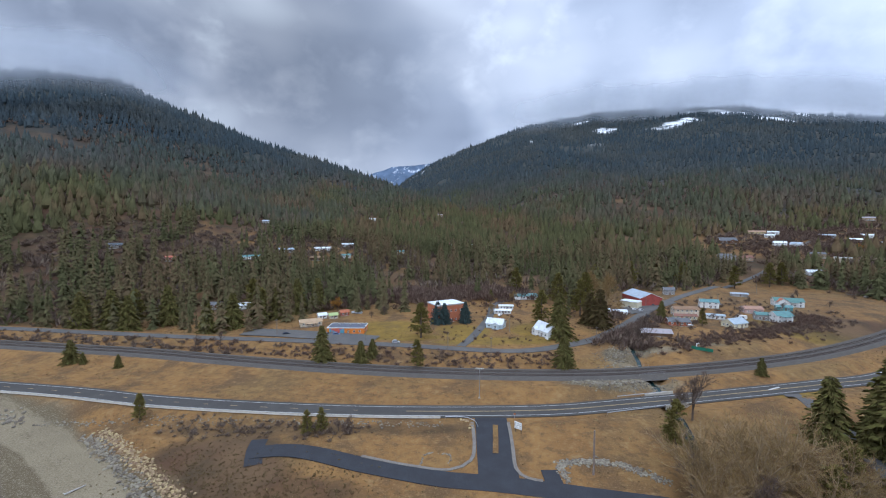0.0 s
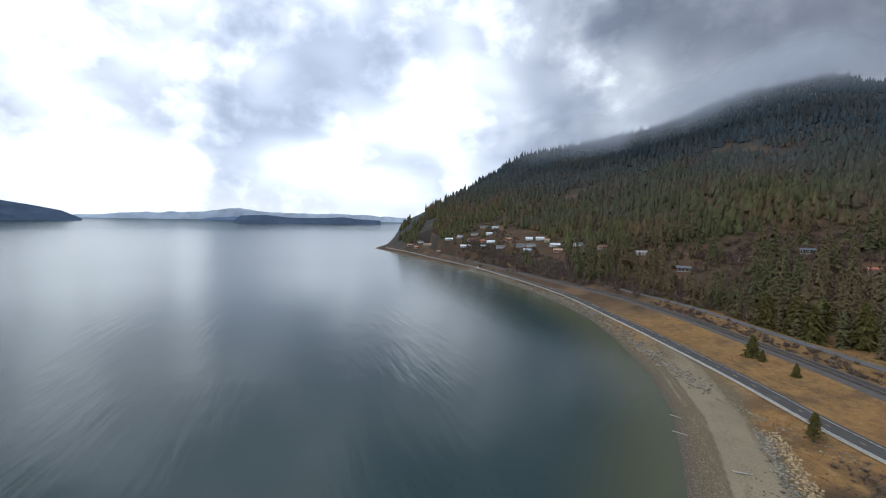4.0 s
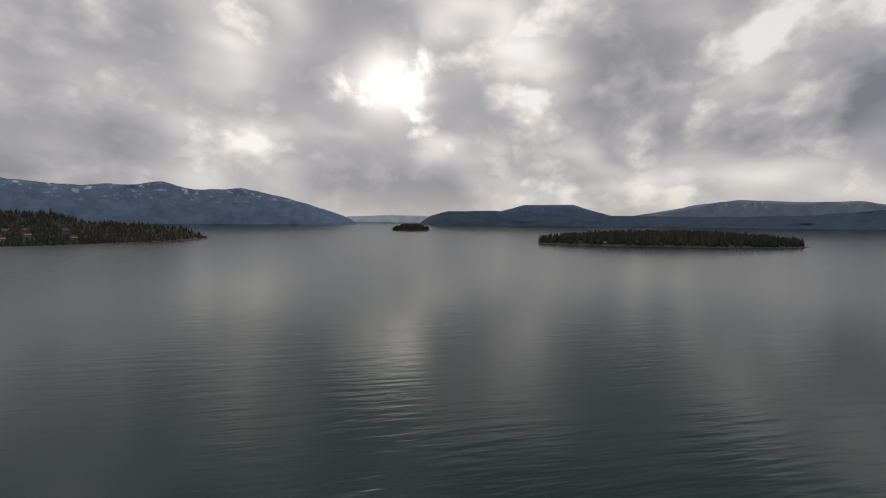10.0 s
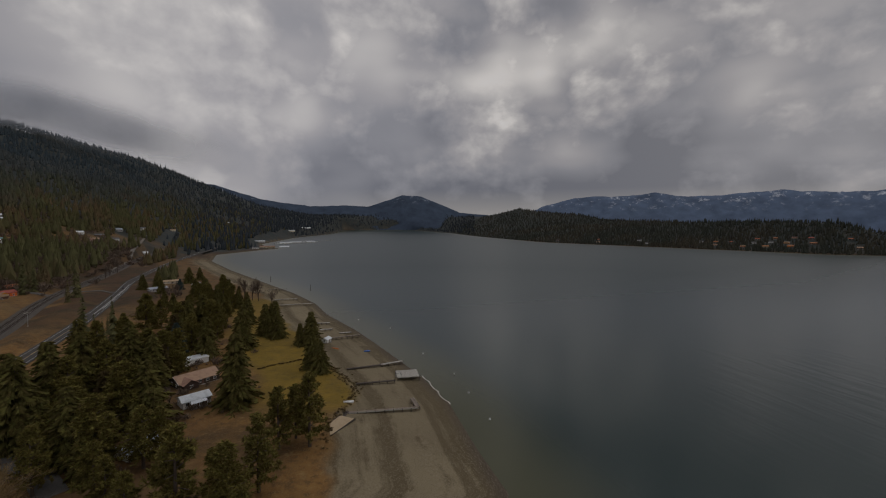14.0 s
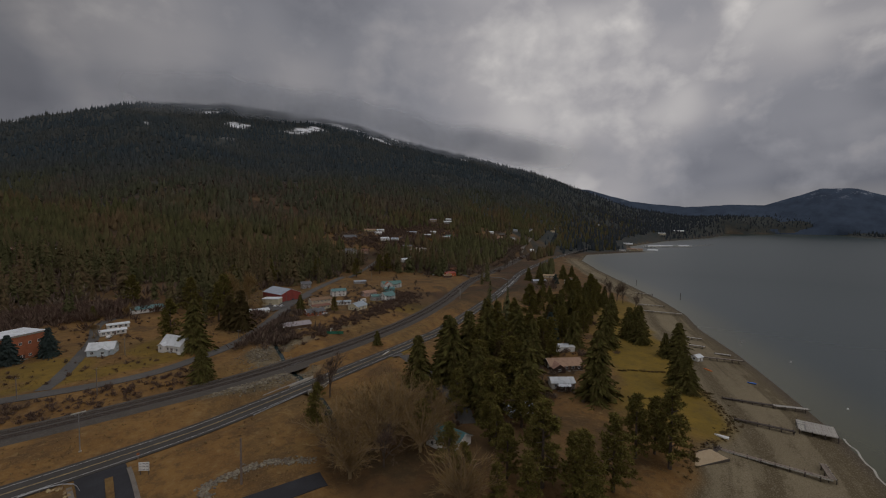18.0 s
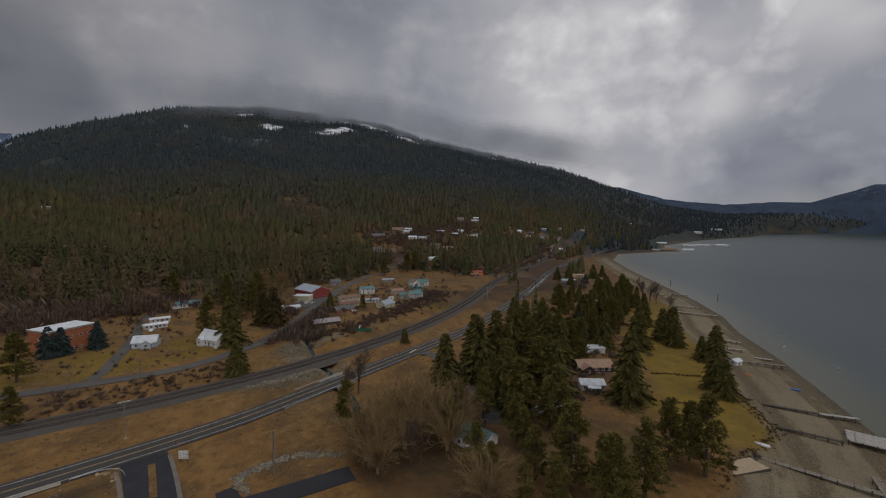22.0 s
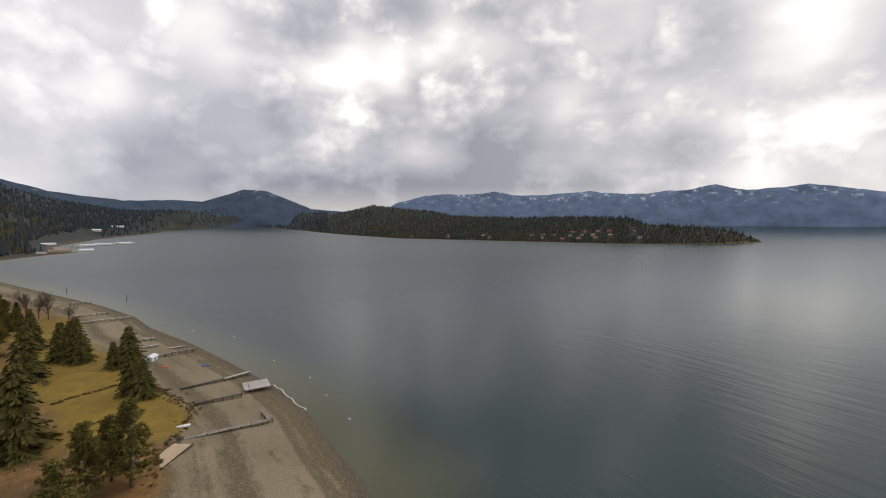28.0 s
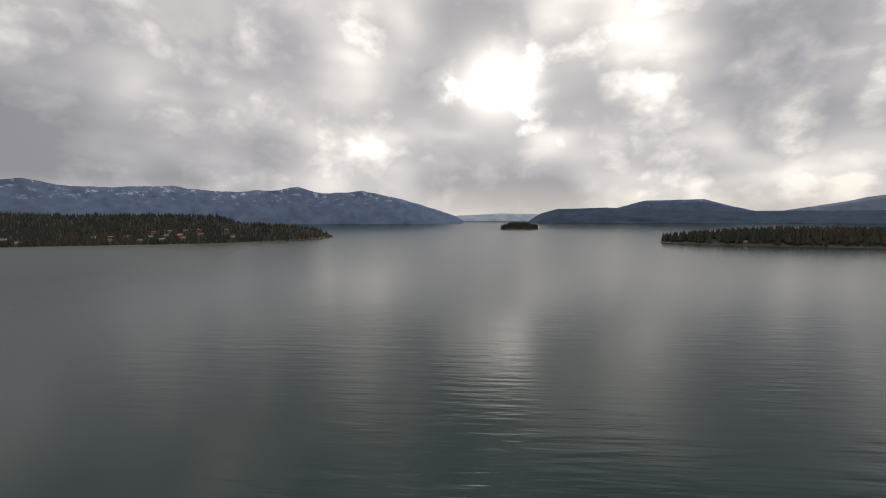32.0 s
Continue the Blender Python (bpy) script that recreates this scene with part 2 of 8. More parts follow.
def water_material():
    """Dark lake water with wind ripples, greener over the shallows."""
    m = bpy.data.materials.new("lake_water")
    m.use_nodes = True
    n = Nodes(m.node_tree)
    where = n.node("ShaderNodeNewGeometry").outputs["Position"]
    shallow = n.node("ShaderNodeAttribute", attribute_name="shallow").outputs["Fac"]
    col = n.mix(n.ramp(shallow, (0.0, 0.0), (0.5, 0.5), (1.0, 1.0)), (0.007, 0.023, 0.022), (0.060, 0.062, 0.030))
    gust = n.ramp(n.noise(0.006, 4, where, 0.6), (0.36, 0.15), (0.68, 1.0))
    # crests run nearly east to west
    across = n.node("ShaderNodeVectorMath", {0: where, 1: (-0.17, 0.985, 0.0)}, operation="DOT_PRODUCT").outputs["Value"]
    crest = n.node("ShaderNodeVectorMath", {0: where, 1: (0.985, 0.17, 0.0)}, operation="DOT_PRODUCT").outputs["Value"]
    turned = n.node("ShaderNodeCombineXYZ", {0: n.math("MULTIPLY", crest, 0.15), 1: across, 2: 0.0}).outputs[0]
    swell = n.noise(0.20, 2, turned, 0.5, 0.15)
    waves = n.math("ADD", n.math("MULTIPLY", swell, 1.1), n.math("MULTIPLY", n.noise(0.45, 1, turned, 0.5), 0.22))
    chop = n.noise(1.3, 2, turned, 0.5)
    ripples = n.noise(1.1, 3, where)
    place = n.node("ShaderNodeSeparateXYZ", {0: where})
    lee = n.ramp(n.math("DIVIDE", n.math("ADD", place.outputs[0], n.math("MULTIPLY", place.outputs[1], 0.6)), 900.0), (0.08, 1.0), (0.4, 0.2))
    open_ = n.ramp(n.math("DIVIDE", n.math("ADD", n.math("MULTIPLY", place.outputs[1], -0.9), n.math("MULTIPLY", place.outputs[0], -0.5)), 200.0), (0.0, 0.08), (0.5, 1.0))
    height = n.math("ADD", n.math("MULTIPLY", n.math("MULTIPLY", n.math("MULTIPLY", waves, open_), gust), lee), n.math("ADD", n.math("MULTIPLY", ripples, 0.03), n.math("MULTIPLY", n.math("MULTIPLY", chop, lee), 0.05)))
    p = n.node("ShaderNodeBsdfPrincipled", {"Base Color": col, "Roughness": n.math("MULTIPLY", n.ramp(n.math("DIVIDE", n.node("ShaderNodeVectorMath", {0: where}, operation="LENGTH").outputs["Value"], 3000.0), (0.06, 0.14), (0.25, 0.21)), n.math("SUBTRACT", 1.85, n.math("MULTIPLY", lee, 0.85))), "IOR": 1.333, "Specular IOR Level": 0.5})
    b = n.node("ShaderNodeBump", {"Strength": 0.5, "Distance": n.ramp(n.math("DIVIDE", n.node("ShaderNodeVectorMath", {0: where}, operation="LENGTH").outputs["Value"], 3000.0), (0.06, 1.0), (0.13, 0.35), (0.22, 0.0)), "Height": height})
    m.node_tree.links.new(b.outputs[0], p.inputs["Normal"])
    n.node("ShaderNodeOutputMaterial", {0: p.outputs[0]})
    return m


GROUND, WATER = ground_material(), water_material()
ASPHALT = material("asphalt", (0.068, 0.063, 0.058), 0.92, [(0.15, 4, 0.4, 0.7, (0.086, 0.080, 0.073)), (6.0, 4, 0.45, 0.7, (0.052, 0.049, 0.046))], 0.02, specular=0.12)
NEW_ASPHALT = material("new_asphalt", (0.040, 0.040, 0.044), 0.8, [(0.2, 4, 0.4, 0.7, (0.05, 0.052, 0.058)), (5.0, 4, 0.45, 0.7, (0.03, 0.03, 0.034))], 0.02, specular=0.12)
OLD_ASPHALT = material("worn_asphalt", (0.095, 0.09, 0.085), 0.9, [(0.1, 4, 0.4, 0.7, (0.13, 0.12, 0.11)), (3.0, 4, 0.45, 0.7, (0.07, 0.066, 0.06))], 0.02)
GRAVEL = material("gravel", (0.17, 0.15, 0.125), 0.95, [(0.3, 4, 0.4, 0.7, (0.12, 0.10, 0.085)), (4.0, 4, 0.45, 0.7, (0.24, 0.22, 0.19))], 0.06)
BALLAST = material("ballast", (0.086, 0.076, 0.066), 0.95, [(0.25, 4, 0.4, 0.7, (0.070, 0.062, 0.054)), (3.0, 5, 0.45, 0.7, (0.13, 0.118, 0.104))], 0.08, specular=0.08)
CONCRETE = material("concrete", (0.42, 0.385, 0.315), 0.85, [(0.5, 4, 0.4, 0.7, (0.36, 0.33, 0.29)), (5.0, 4, 0.5, 0.75, (0.55, 0.52, 0.46))], 0.01)
WHITE_LINE = material("white_road_paint", (0.52, 0.52, 0.50), 0.7, [(2.0, 4, 0.5, 0.75, (0.40, 0.40, 0.39))])
YELLOW_LINE = material("yellow_road_paint", (0.42, 0.31, 0.13), 0.7, [(2.0, 4, 0.5, 0.75, (0.24, 0.19, 0.10))])
TRACK_BED = material("oily_ballast", (0.062, 0.052, 0.047), 0.95, [(0.25, 4, 0.4, 0.7, (0.048, 0.040, 0.037)), (3.0, 5, 0.45, 0.7, (0.085, 0.072, 0.065))], 0.06, specular=0.08)
STRAW = material("dry_straw", (0.22, 0.155, 0.075), 0.95, [(0.05, 3, 0.42, 0.6, (0.13, 0.085, 0.045)), (0.5, 3, 0.4, 0.7, (0.27, 0.20, 0.105))], 0.0, 0.0, 0.35, True, 0.05)
STEEL = material("rail_steel", (0.20, 0.17, 0.15), 0.45, [(2.0, 3, 0.4, 0.7, (0.14, 0.09, 0.06))], 0.0, 0.8)


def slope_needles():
    """Olive pine and cedar low down, fir higher up tinted blue for distance haze, mixed unevenly, each tree a little
    different.
    """
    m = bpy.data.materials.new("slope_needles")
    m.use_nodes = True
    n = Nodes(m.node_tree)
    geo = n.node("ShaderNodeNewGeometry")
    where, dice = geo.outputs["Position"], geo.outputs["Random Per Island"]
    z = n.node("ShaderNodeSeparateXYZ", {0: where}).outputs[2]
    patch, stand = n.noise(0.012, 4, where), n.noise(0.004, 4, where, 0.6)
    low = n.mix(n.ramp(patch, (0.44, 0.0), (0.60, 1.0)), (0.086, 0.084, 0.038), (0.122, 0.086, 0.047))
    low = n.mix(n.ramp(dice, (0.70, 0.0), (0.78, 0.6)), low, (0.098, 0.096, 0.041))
    # blue-grey of the upper slopes: distance haze put into the needle colour
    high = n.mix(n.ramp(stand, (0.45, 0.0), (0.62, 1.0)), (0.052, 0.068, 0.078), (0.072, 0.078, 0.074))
    haze_climb = n.math("ADD", n.math("DIVIDE", z, 420.0), n.math("MULTIPLY", n.math("SUBTRACT", stand, 0.5), 0.9))
    col = n.mix(n.ramp(haze_climb, (0.22, 0.0), (0.62, 1.0)), low, high)
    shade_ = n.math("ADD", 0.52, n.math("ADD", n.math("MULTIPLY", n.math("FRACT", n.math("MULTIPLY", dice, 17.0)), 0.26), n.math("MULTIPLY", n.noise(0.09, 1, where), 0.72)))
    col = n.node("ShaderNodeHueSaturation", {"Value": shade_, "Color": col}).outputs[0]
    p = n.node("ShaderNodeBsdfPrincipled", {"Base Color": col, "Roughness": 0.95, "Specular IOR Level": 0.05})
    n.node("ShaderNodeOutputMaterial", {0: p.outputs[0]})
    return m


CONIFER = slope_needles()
FIR = material("fir_needles", (0.060, 0.064, 0.050), 0.95, [(0.004, 3, 0.45, 0.62, (0.086, 0.072, 0.050)), (0.5, 3, 0.4, 0.7, (0.050, 0.055, 0.045))], 0.0, 0.0, 0.22, True, 0.05)
# bay firs carry a blue tint in their base colour, imitating distance haze
HAZED_BAY_FIR = material("hazed_bay_fir_needles", (0.046, 0.057, 0.066), 0.95, [(0.003, 3, 0.42, 0.62, (0.058, 0.061, 0.064)), (0.5, 3, 0.4, 0.7, (0.040, 0.050, 0.060))], 0.0, 0.0, 0.16, True, 0.05)
TWIGS = material("bare_twigs", (0.135, 0.103, 0.080), 0.95, [(0.01, 3, 0.4, 0.62, (0.112, 0.072, 0.056)), (0.6, 3, 0.4, 0.7, (0.17, 0.13, 0.10))], 0.0, 0.0, 0.35, True, 0.1)

# ---- lie of the land ----
def ramp01(v, low, high):
    u = np.clip((np.asarray(v, float) - low) / (high - low), 0, 1)
    return u * u * (3 - 2 * u)


def value_noise(x, y, size, seed=0):
    """Smooth noise from -1 to 1 over the plane."""
    gx, gy = x / size, y / size
    ix, iy = np.floor(gx).astype(np.int64), np.floor(gy).astype(np.int64)
    fx, fy = gx - ix, gy - iy
    fx, fy = fx * fx * (3 - 2 * fx), fy * fy * (3 - 2 * fy)

    def dice(i, j):
        k = (i * 374761393 + j * 668265263 + seed * 1442695041) & 0xFFFFFFFF
        k = ((k ^ (k >> 13)) * 1274126177) & 0xFFFFFFFF
        return ((k ^ (k >> 16)) & 0xFFFF) / 32767.5 - 1

    a = dice(ix, iy) * (1 - fx) + dice(ix + 1, iy) * fx
    b = dice(ix, iy + 1) * (1 - fx) + dice(ix + 1, iy + 1) * fx
    return a * (1 - fy) + b * fy


def rough(x, y, size, octaves=4, seed=0):
    return sum(value_noise(x, y, size / 2 ** k, seed + k) / 1.9 ** k for k in range(octaves))


SHORE = [(-5200, 760), (-2600, 330), (-1400, 70), (-1180, 22), (-1000, 68), (-826, 112), (-646, 156), (-536, 174), (-383, 182), (-301, 175),
         (-247, 162), (-184, 141), (-143, 121), (-110, 98), (-86, 80), (-45, 52), (10, 25), (70, -8), (110, -28), (134, -23), (171, -17),
         (206, -5), (254, 17), (296, 37), (351, 68), (400, 88), (465, 126), (540, 178), (700, 288), (876, 398), (1057, 468), (1250, 430),
         (1330, 400), (1420, 470), (1640, 560), (2400, 650), (4150, 640), (4380, 0), (3700, -400), (2625, -489), (1863, -606), (1396, -917),
         (1051, -1152), (930, -1420), (893, -1691), (1060, -1850), (2000, -1900), (5200, -2600), (5200, 5200), (-5200, 5200)]


def spline(points, step):
    """A smooth line through the points, as an array with one row about every step metres."""
    p = np.array(points, float)
    p = np.vstack([2 * p[0] - p[1], p, 2 * p[-1] - p[-2]])
    out = []
    for a, b, c, d in zip(p[:-3], p[1:-2], p[2:-1], p[3:]):
        n = max(2, int(np.linalg.norm(c - b) / step))
        t = np.linspace(0, 1, n, endpoint=False)[:, None]
        out.append(0.5 * (2 * b + (c - a) * t + (2 * a - 5 * b + 4 * c - d) * t * t + (3 * b - a - 3 * c + d) * t ** 3))
    return np.vstack(out + [p[-2:-1]])


def line_distance(x, y, line):
    """Distance to a line, and the height of its nearest point where it has heights."""
    best, high = np.full(x.shape, 1e9), np.zeros(x.shape)
    for a, b in zip(line[:-1], line[1:]):
        d = b[:2] - a[:2]
        u = np.clip(((x - a[0]) * d[0] + (y - a[1]) * d[1]) / (d @ d + 1e-9), 0, 1)
        q = np.hypot(x - a[0] - u * d[0], y - a[1] - u * d[1])
        closer = q < best
        best = np.where(closer, q, best)
        if len(a) > 2:
            high = np.where(closer, a[2] + u * (b[2] - a[2]), high)
    return best, high


def inland(x, y):
    """Metres from the water's edge, positive on the main land."""
    p = np.array(SHORE, float)
    best, inside = np.full(x.shape, 1e9), np.zeros(x.shape, bool)
    for a, b in zip(p, np.roll(p, -1, 0)):
        d = b - a
        u = np.clip(((x - a[0]) * d[0] + (y - a[1]) * d[1]) / (d @ d), 0, 1)
        best = np.minimum(best, np.hypot(x - a[0] - u * d[0], y - a[1] - u * d[1]))
        inside ^= ((a[1] > y) != (b[1] > y)) & (x < (b[0] - a[0]) * (y - a[1]) / (b[1] - a[1] + 1e-12) + a[0])
    return np.where(inside, best, -best)


HIGHWAY = spline([(-1560, 190, 14), (-1290, 150, 9), (-1165, 60, 5), (-1000, 100, 4), (-820, 136, 4), (-660, 172, 4), (-535, 190, 4), (-393, 199, 4), (-280, 189, 4), (-208, 180, 4),
                  (-156, 172, 4), (-118, 164, 4), (-70, 158, 4), (-20, 154.8, 4), (36, 155.5, 4), (71, 161, 4), (126, 172.5, 4), (177, 184, 4), (216, 195, 4),
                  (341, 246, 4), (450, 297, 4), (563, 351, 4), (790, 430, 5), (1010, 492, 6), (1300, 575, 8), (1700, 800, 12)], 6)
RAILWAY = spline([(-1230, 190, 9), (-1060, 150, 6), (-820, 175, 5.6), (-640, 205, 5.6), (-457, 232, 5.6), (-369, 243, 5.6), (-277, 240.5, 5.6), (-211, 231, 5.6), (-161, 223, 5.6), (-112, 212, 5.6),
                  (-51, 200, 5.6), (4, 193, 5.6), (57, 191, 5.6), (96, 194.5, 5.6), (147, 205, 5.6), (208, 225, 5.6), (285, 262, 5.6), (416, 335, 5.6),
                  (621, 420, 6), (850, 520, 8), (1200, 650, 14), (1700, 900, 20)], 6)
VILLAGE_ROAD = spline([(-420, 262, 7.6), (-313, 268, 7.4), (-232, 259, 7), (-158, 248, 7), (-94, 241, 7), (-27, 232, 7), (35, 221, 7), (68, 231, 7), (94, 248, 7), (125, 279, 8),
                       (163, 322, 9.2), (212, 369, 11), (273, 416, 13)], 5)
SHOP_LOT = spline([(-124, 260, 7.3), (-95, 255.5, 7.2), (-70, 250.5, 7.1), (-40, 243, 7.0)], 5)
YARD_LOT = spline([(136, 314, 9.0), (160, 328, 9.4), (190, 352, 10.4)], 5)
HILL_ROAD = spline([(273, 416, 13), (320, 447, 15), (366, 478, 19), (430, 527, 31), (522, 598, 49), (548, 618, 53)], 8)


def along(table, az):
    t = np.array(table, float)
    return np.interp(az, t[:, 0], t[:, 1])


# mountains: skyline angle, crest distance and foot distance, by bearing
WEST_SKY = [(-95, -3), (-91, -2), (-89, -0.9), (-83, 1.8), (-76, 5.3), (-69, 9.3), (-64, 10.0), (-53, 11.6), (-44, 14.4), (-37, 14.7), (-30, 12.1), (-24, 10.0), (-16.6, 8.0), (-12, 6.6), (-6, 4.4), (0, 2.5), (5, 0.4), (12, -3)]
WEST_CREST = [(-95, 1200), (-89, 1350), (-80, 1450), (-70, 1600), (-40, 1900), (-25, 1700), (-10, 1350), (5, 950), (12, 800)]
WEST_FOOT = [(-95, 1150), (-89, 1190), (-83, 880), (-76, 700), (-70, 600), (-60, 480), (-50, 420), (-30, 340), (-15, 380), (0, 450), (12, 500)]
NORTH_SKY = [(-14, 1), (-9, 3), (-5, 5.9), (-1.8, 8), (3.5, 10.3), (11, 12.8), (20, 13.9), (28, 13.6), (35, 12.8), (41, 11.1), (51, 8.9), (59, 7), (66, 4.4), (71, 2.4), (74, 1.9), (77, 1.4), (81, 1.5), (84.5, 1.4),
             (89, 2.3), (91.7, 2.2), (97, 1.2), (101, 1.5), (105, 2.4), (110, 1.8), (113, 1.6), (116, 0.9), (124, 0.7), (131, 0.9), (138, 1.0), (141, 0.1), (147, -0.2), (151, -0.8), (152.4, -1.8), (155, -3)]
NORTH_CREST = [(-14, 3600), (0, 3300), (10, 3000), (50, 2900), (60, 3300), (70, 4000), (75, 4300), (90, 4750), (97, 4650), (101, 3900), (106, 3400), (113, 2700), (124, 2200), (138, 1800), (147, 1850), (153, 1930)]
NORTH_FOOT = [(-14, 900), (0, 700), (12, 540), (30, 500), (45, 560), (55, 700), (62, 1100), (66, 1350), (72, 1650), (78, 2300), (84, 4000), (94, 4300), (97, 3500), (101, 2600), (108, 1990), (123, 1690), (137, 1580), (147, 1720), (153, 1890)]


def lake_level(r):
    """The far water lifts a little towards the rim, as the horizon does."""
    return 71 * np.clip((r - 3400) / 1500, 0, 1.05) ** 2


def island(x, y, cx, cy, a, b, turn, high):
    c, s = math.cos(radians(turn)), math.sin(radians(turn))
    u, v = ((x - cx) * c + (y - cy) * s) / a, ((y - cy) * c - (x - cx) * s) / b
    d = 1 - np.sqrt(u * u + v * v) * (1 + 0.12 * value_noise(x, y, a / 2.5, 7))
    return np.clip(d * 30, -4, 2.0) + high * np.clip(d * 1.6, 0, 1) ** 0.8


def height(x, y, s=None):
    """Height of the ground."""
    x, y = np.asarray(x, float), np.asarray(y, float)
    r, az = np.hypot(x, y), np.degrees(np.arctan2(x, y))
    s = inland(x, y) if s is None else s
    plain = np.where(s < 0, np.maximum(s * 0.06, -4), np.minimum(s * 0.035, 1.6) + 2.0 * ramp01(s, 30, 75) + 2.6 * ramp01(s, 75, 170) + 0.022 * np.clip(s - 170, 0, 900))
    hills = np.zeros_like(x)
    for sky, crest, foot, tree, lo, hi in ((WEST_SKY, WEST_CREST, WEST_FOOT, 24, -95, 12), (NORTH_SKY, NORTH_CREST, NORTH_FOOT, 24, -14, 155)):
        c, f = along(crest, az), along(foot, az)
        top = EYE + c * np.tan(np.radians(along(sky, az))) - tree
        u = np.clip((r - f) / (c - f), 0, 1.6)
        shape = np.where(u < 1, np.minimum(u, 1) ** 1.22, 1 - 0.9 * ramp01(u, 1, 1.6))
        z = np.maximum(top, 0) * shape
        z += rough(x, y, 420, 4, 3) * 26 * ramp01(u, 0.05, 0.3) * (1 - ramp01(u, 0.72, 0.98)) * np.clip(top / 400, 0.1, 1)
        fade = ramp01(az, lo, lo + 3) * (1 - ramp01(az, hi - 3, hi))
        hills = np.maximum(hills, z * fade)
    land = np.where(s > 0, plain + np.maximum(hills, 0) * ramp01(s, 0, 60), plain)
    land += np.where(s > 60, 0.35 * rough(x, y, 40, 3, 11), 0)
    for line, half in ((SHOP_LOT, 9), (YARD_LOT, 11), (HIGHWAY, 7), (RAILWAY, 8.5), (VILLAGE_ROAD, 6)):
        close = r < 1130
        d, z = line_distance(x[close], y[close], line[::3])
        k = 1 - ramp01(d, half, half + 9)
        land[close] = land[close] * (1 - k) + (z - np.where(half > 8, 0.9, 0.25)) * k
    # the creek bed under the two bridges
    d, _ = line_distance(x, y, np.array([(150, 300), (112, 240), (100, 200), (92, 160), (70, 110), (45, 50), (30, 20)], float))
    land -= np.where((s > 0) & (r < 320), (0.9 + 1.7 * ramp01(y, 135, 165)) * (1 - ramp01(d, 2.0, 7)), 0)
    # a tide pool behind the sand bar
    land -= 3.0 * (1 - ramp01(np.hypot(((x + 64) * 0.952 - (y - 87) * 0.305) / 27, ((x + 64) * 0.305 + (y - 87) * 0.952) / 10), 0.7, 1.12))
    far = np.where(s > -20, lake_level(r), lake_level(r) - 4)
    land = land + far * (1 - ramp01(hills, 0, 60))
    for cx, cy, a, b, turn, high in ISLANDS:
        land = np.maximum(land, island(x, y, cx, cy, a, b, turn, high))
    return land


def snow_cover(x, y, z):
    """Snow lying in the high clearings."""
    return ramp01(rough(x, y, 170, 3, 77), 0.68, 0.86) * ramp01(z, 400, 540)


ISLANDS = [(-815, -1440, 440, 120, -9, 26), (185, -3420, 150, 60, 0, 34)]


# ---- mesh helpers ----
def mesh_arrays(name, verts, tris, mat=None, attrs=None, smooth=False):
    me = bpy.data.meshes.new(name)
    verts, tris = np.asarray(verts, np.float32), np.asarray(tris, np.int32)
    me.vertices.add(len(verts))
    me.vertices.foreach_set("co", verts.ravel())
    k = tris.shape[1]
    me.loops.add(tris.size)
    me.loops.foreach_set("vertex_index", tris.ravel())
    me.polygons.add(len(tris))
    me.polygons.foreach_set("loop_start", np.arange(0, tris.size, k, dtype=np.int32))
    me.polygons.foreach_set("loop_total", np.full(len(tris), k, np.int32))
    me.polygons.foreach_set("use_smooth", np.full(len(tris), smooth))
    for key, values in (attrs or {}).items():
        me.attributes.new(key, "FLOAT", "POINT").data.foreach_set("value", np.asarray(values, np.float32))
    me.update()
    me.validate()
    if mat:
        me.materials.append(mat)
    return me


def polar_sheet(radii, count):
    az = np.linspace(0, 2 * np.pi, count, endpoint=False)
    rr, aa = np.meshgrid(radii, az, indexing="ij")
    x, y = (rr * np.sin(aa)).ravel(), (rr * np.cos(aa)).ravel()
    i, j = np.meshgrid(np.arange(len(radii) - 1), np.arange(count), indexing="ij")
    n = (j + 1) % count
    quads = np.stack([i * count + j, i * count + n, (i + 1) * count + n, (i + 1) * count + j], -1).reshape(-1, 4)
    return x, y, quads[:, ::-1]


def loft(name, line, section, mat, closed=False):
    """Sweep a cross-section (offset to the right, height) along a line with heights."""
    p = np.asarray(line, float)
    t = np.gradient(p[:, :2], axis=0)
    t /= np.linalg.norm(t, axis=1)[:, None] + 1e-9
    right = np.stack([t[:, 1], -t[:, 0]], 1)
    sec = np.array(section, float)
    v = np.zeros((len(p), len(sec), 3))
    v[:, :, :2] = p[:, None, :2] + right[:, None, :] * sec[None, :, :1]
    v[:, :, 2] = p[:, None, 2] + sec[None, :, 1]
    n, k = len(p), len(sec)
    i, j = np.meshgrid(np.arange(n - 1), np.arange(k if closed else k - 1), indexing="ij")
    m = (j + 1) % k
    q = np.stack([i * k + j, (i + 1) * k + j, (i + 1) * k + m, i * k + m], -1).reshape(-1, 4)
    return mesh_arrays(name, v.reshape(-1, 3), q, mat)


# ---- ground and lake ----
radii = np.concatenate([[1, 12, 24], np.geomspace(36, 4985, 400)])
gx, gy, quads = polar_sheet(radii, 800)
shore = inland(gx, gy)
gz = height(gx, gy, shore)
gr, gaz = np.hypot(gx, gy), np.degrees(np.arctan2(gx, gy))
hwy_d, _ = line_distance(gx, gy, HIGHWAY[::4])
jitter = rough(gx, gy, 25, 3, 5)
east_beach = ramp01(gx, 60, 100) * (1 - ramp01(shore + 4 * jitter - along([(60, 46), (160, 45), (182, 33), (215, 35), (420, 34)], gx), -2, 4)) * (1 - ramp01(gx, 800, 1000))
west_beach = (gx < 60) * (1 - ramp01(shore + 4 * jitter, 26, 34)) * ramp01(gx, -260, -190)
sand = np.where((shore < 70) & (gr < 1400), np.maximum(east_beach, west_beach), 0)
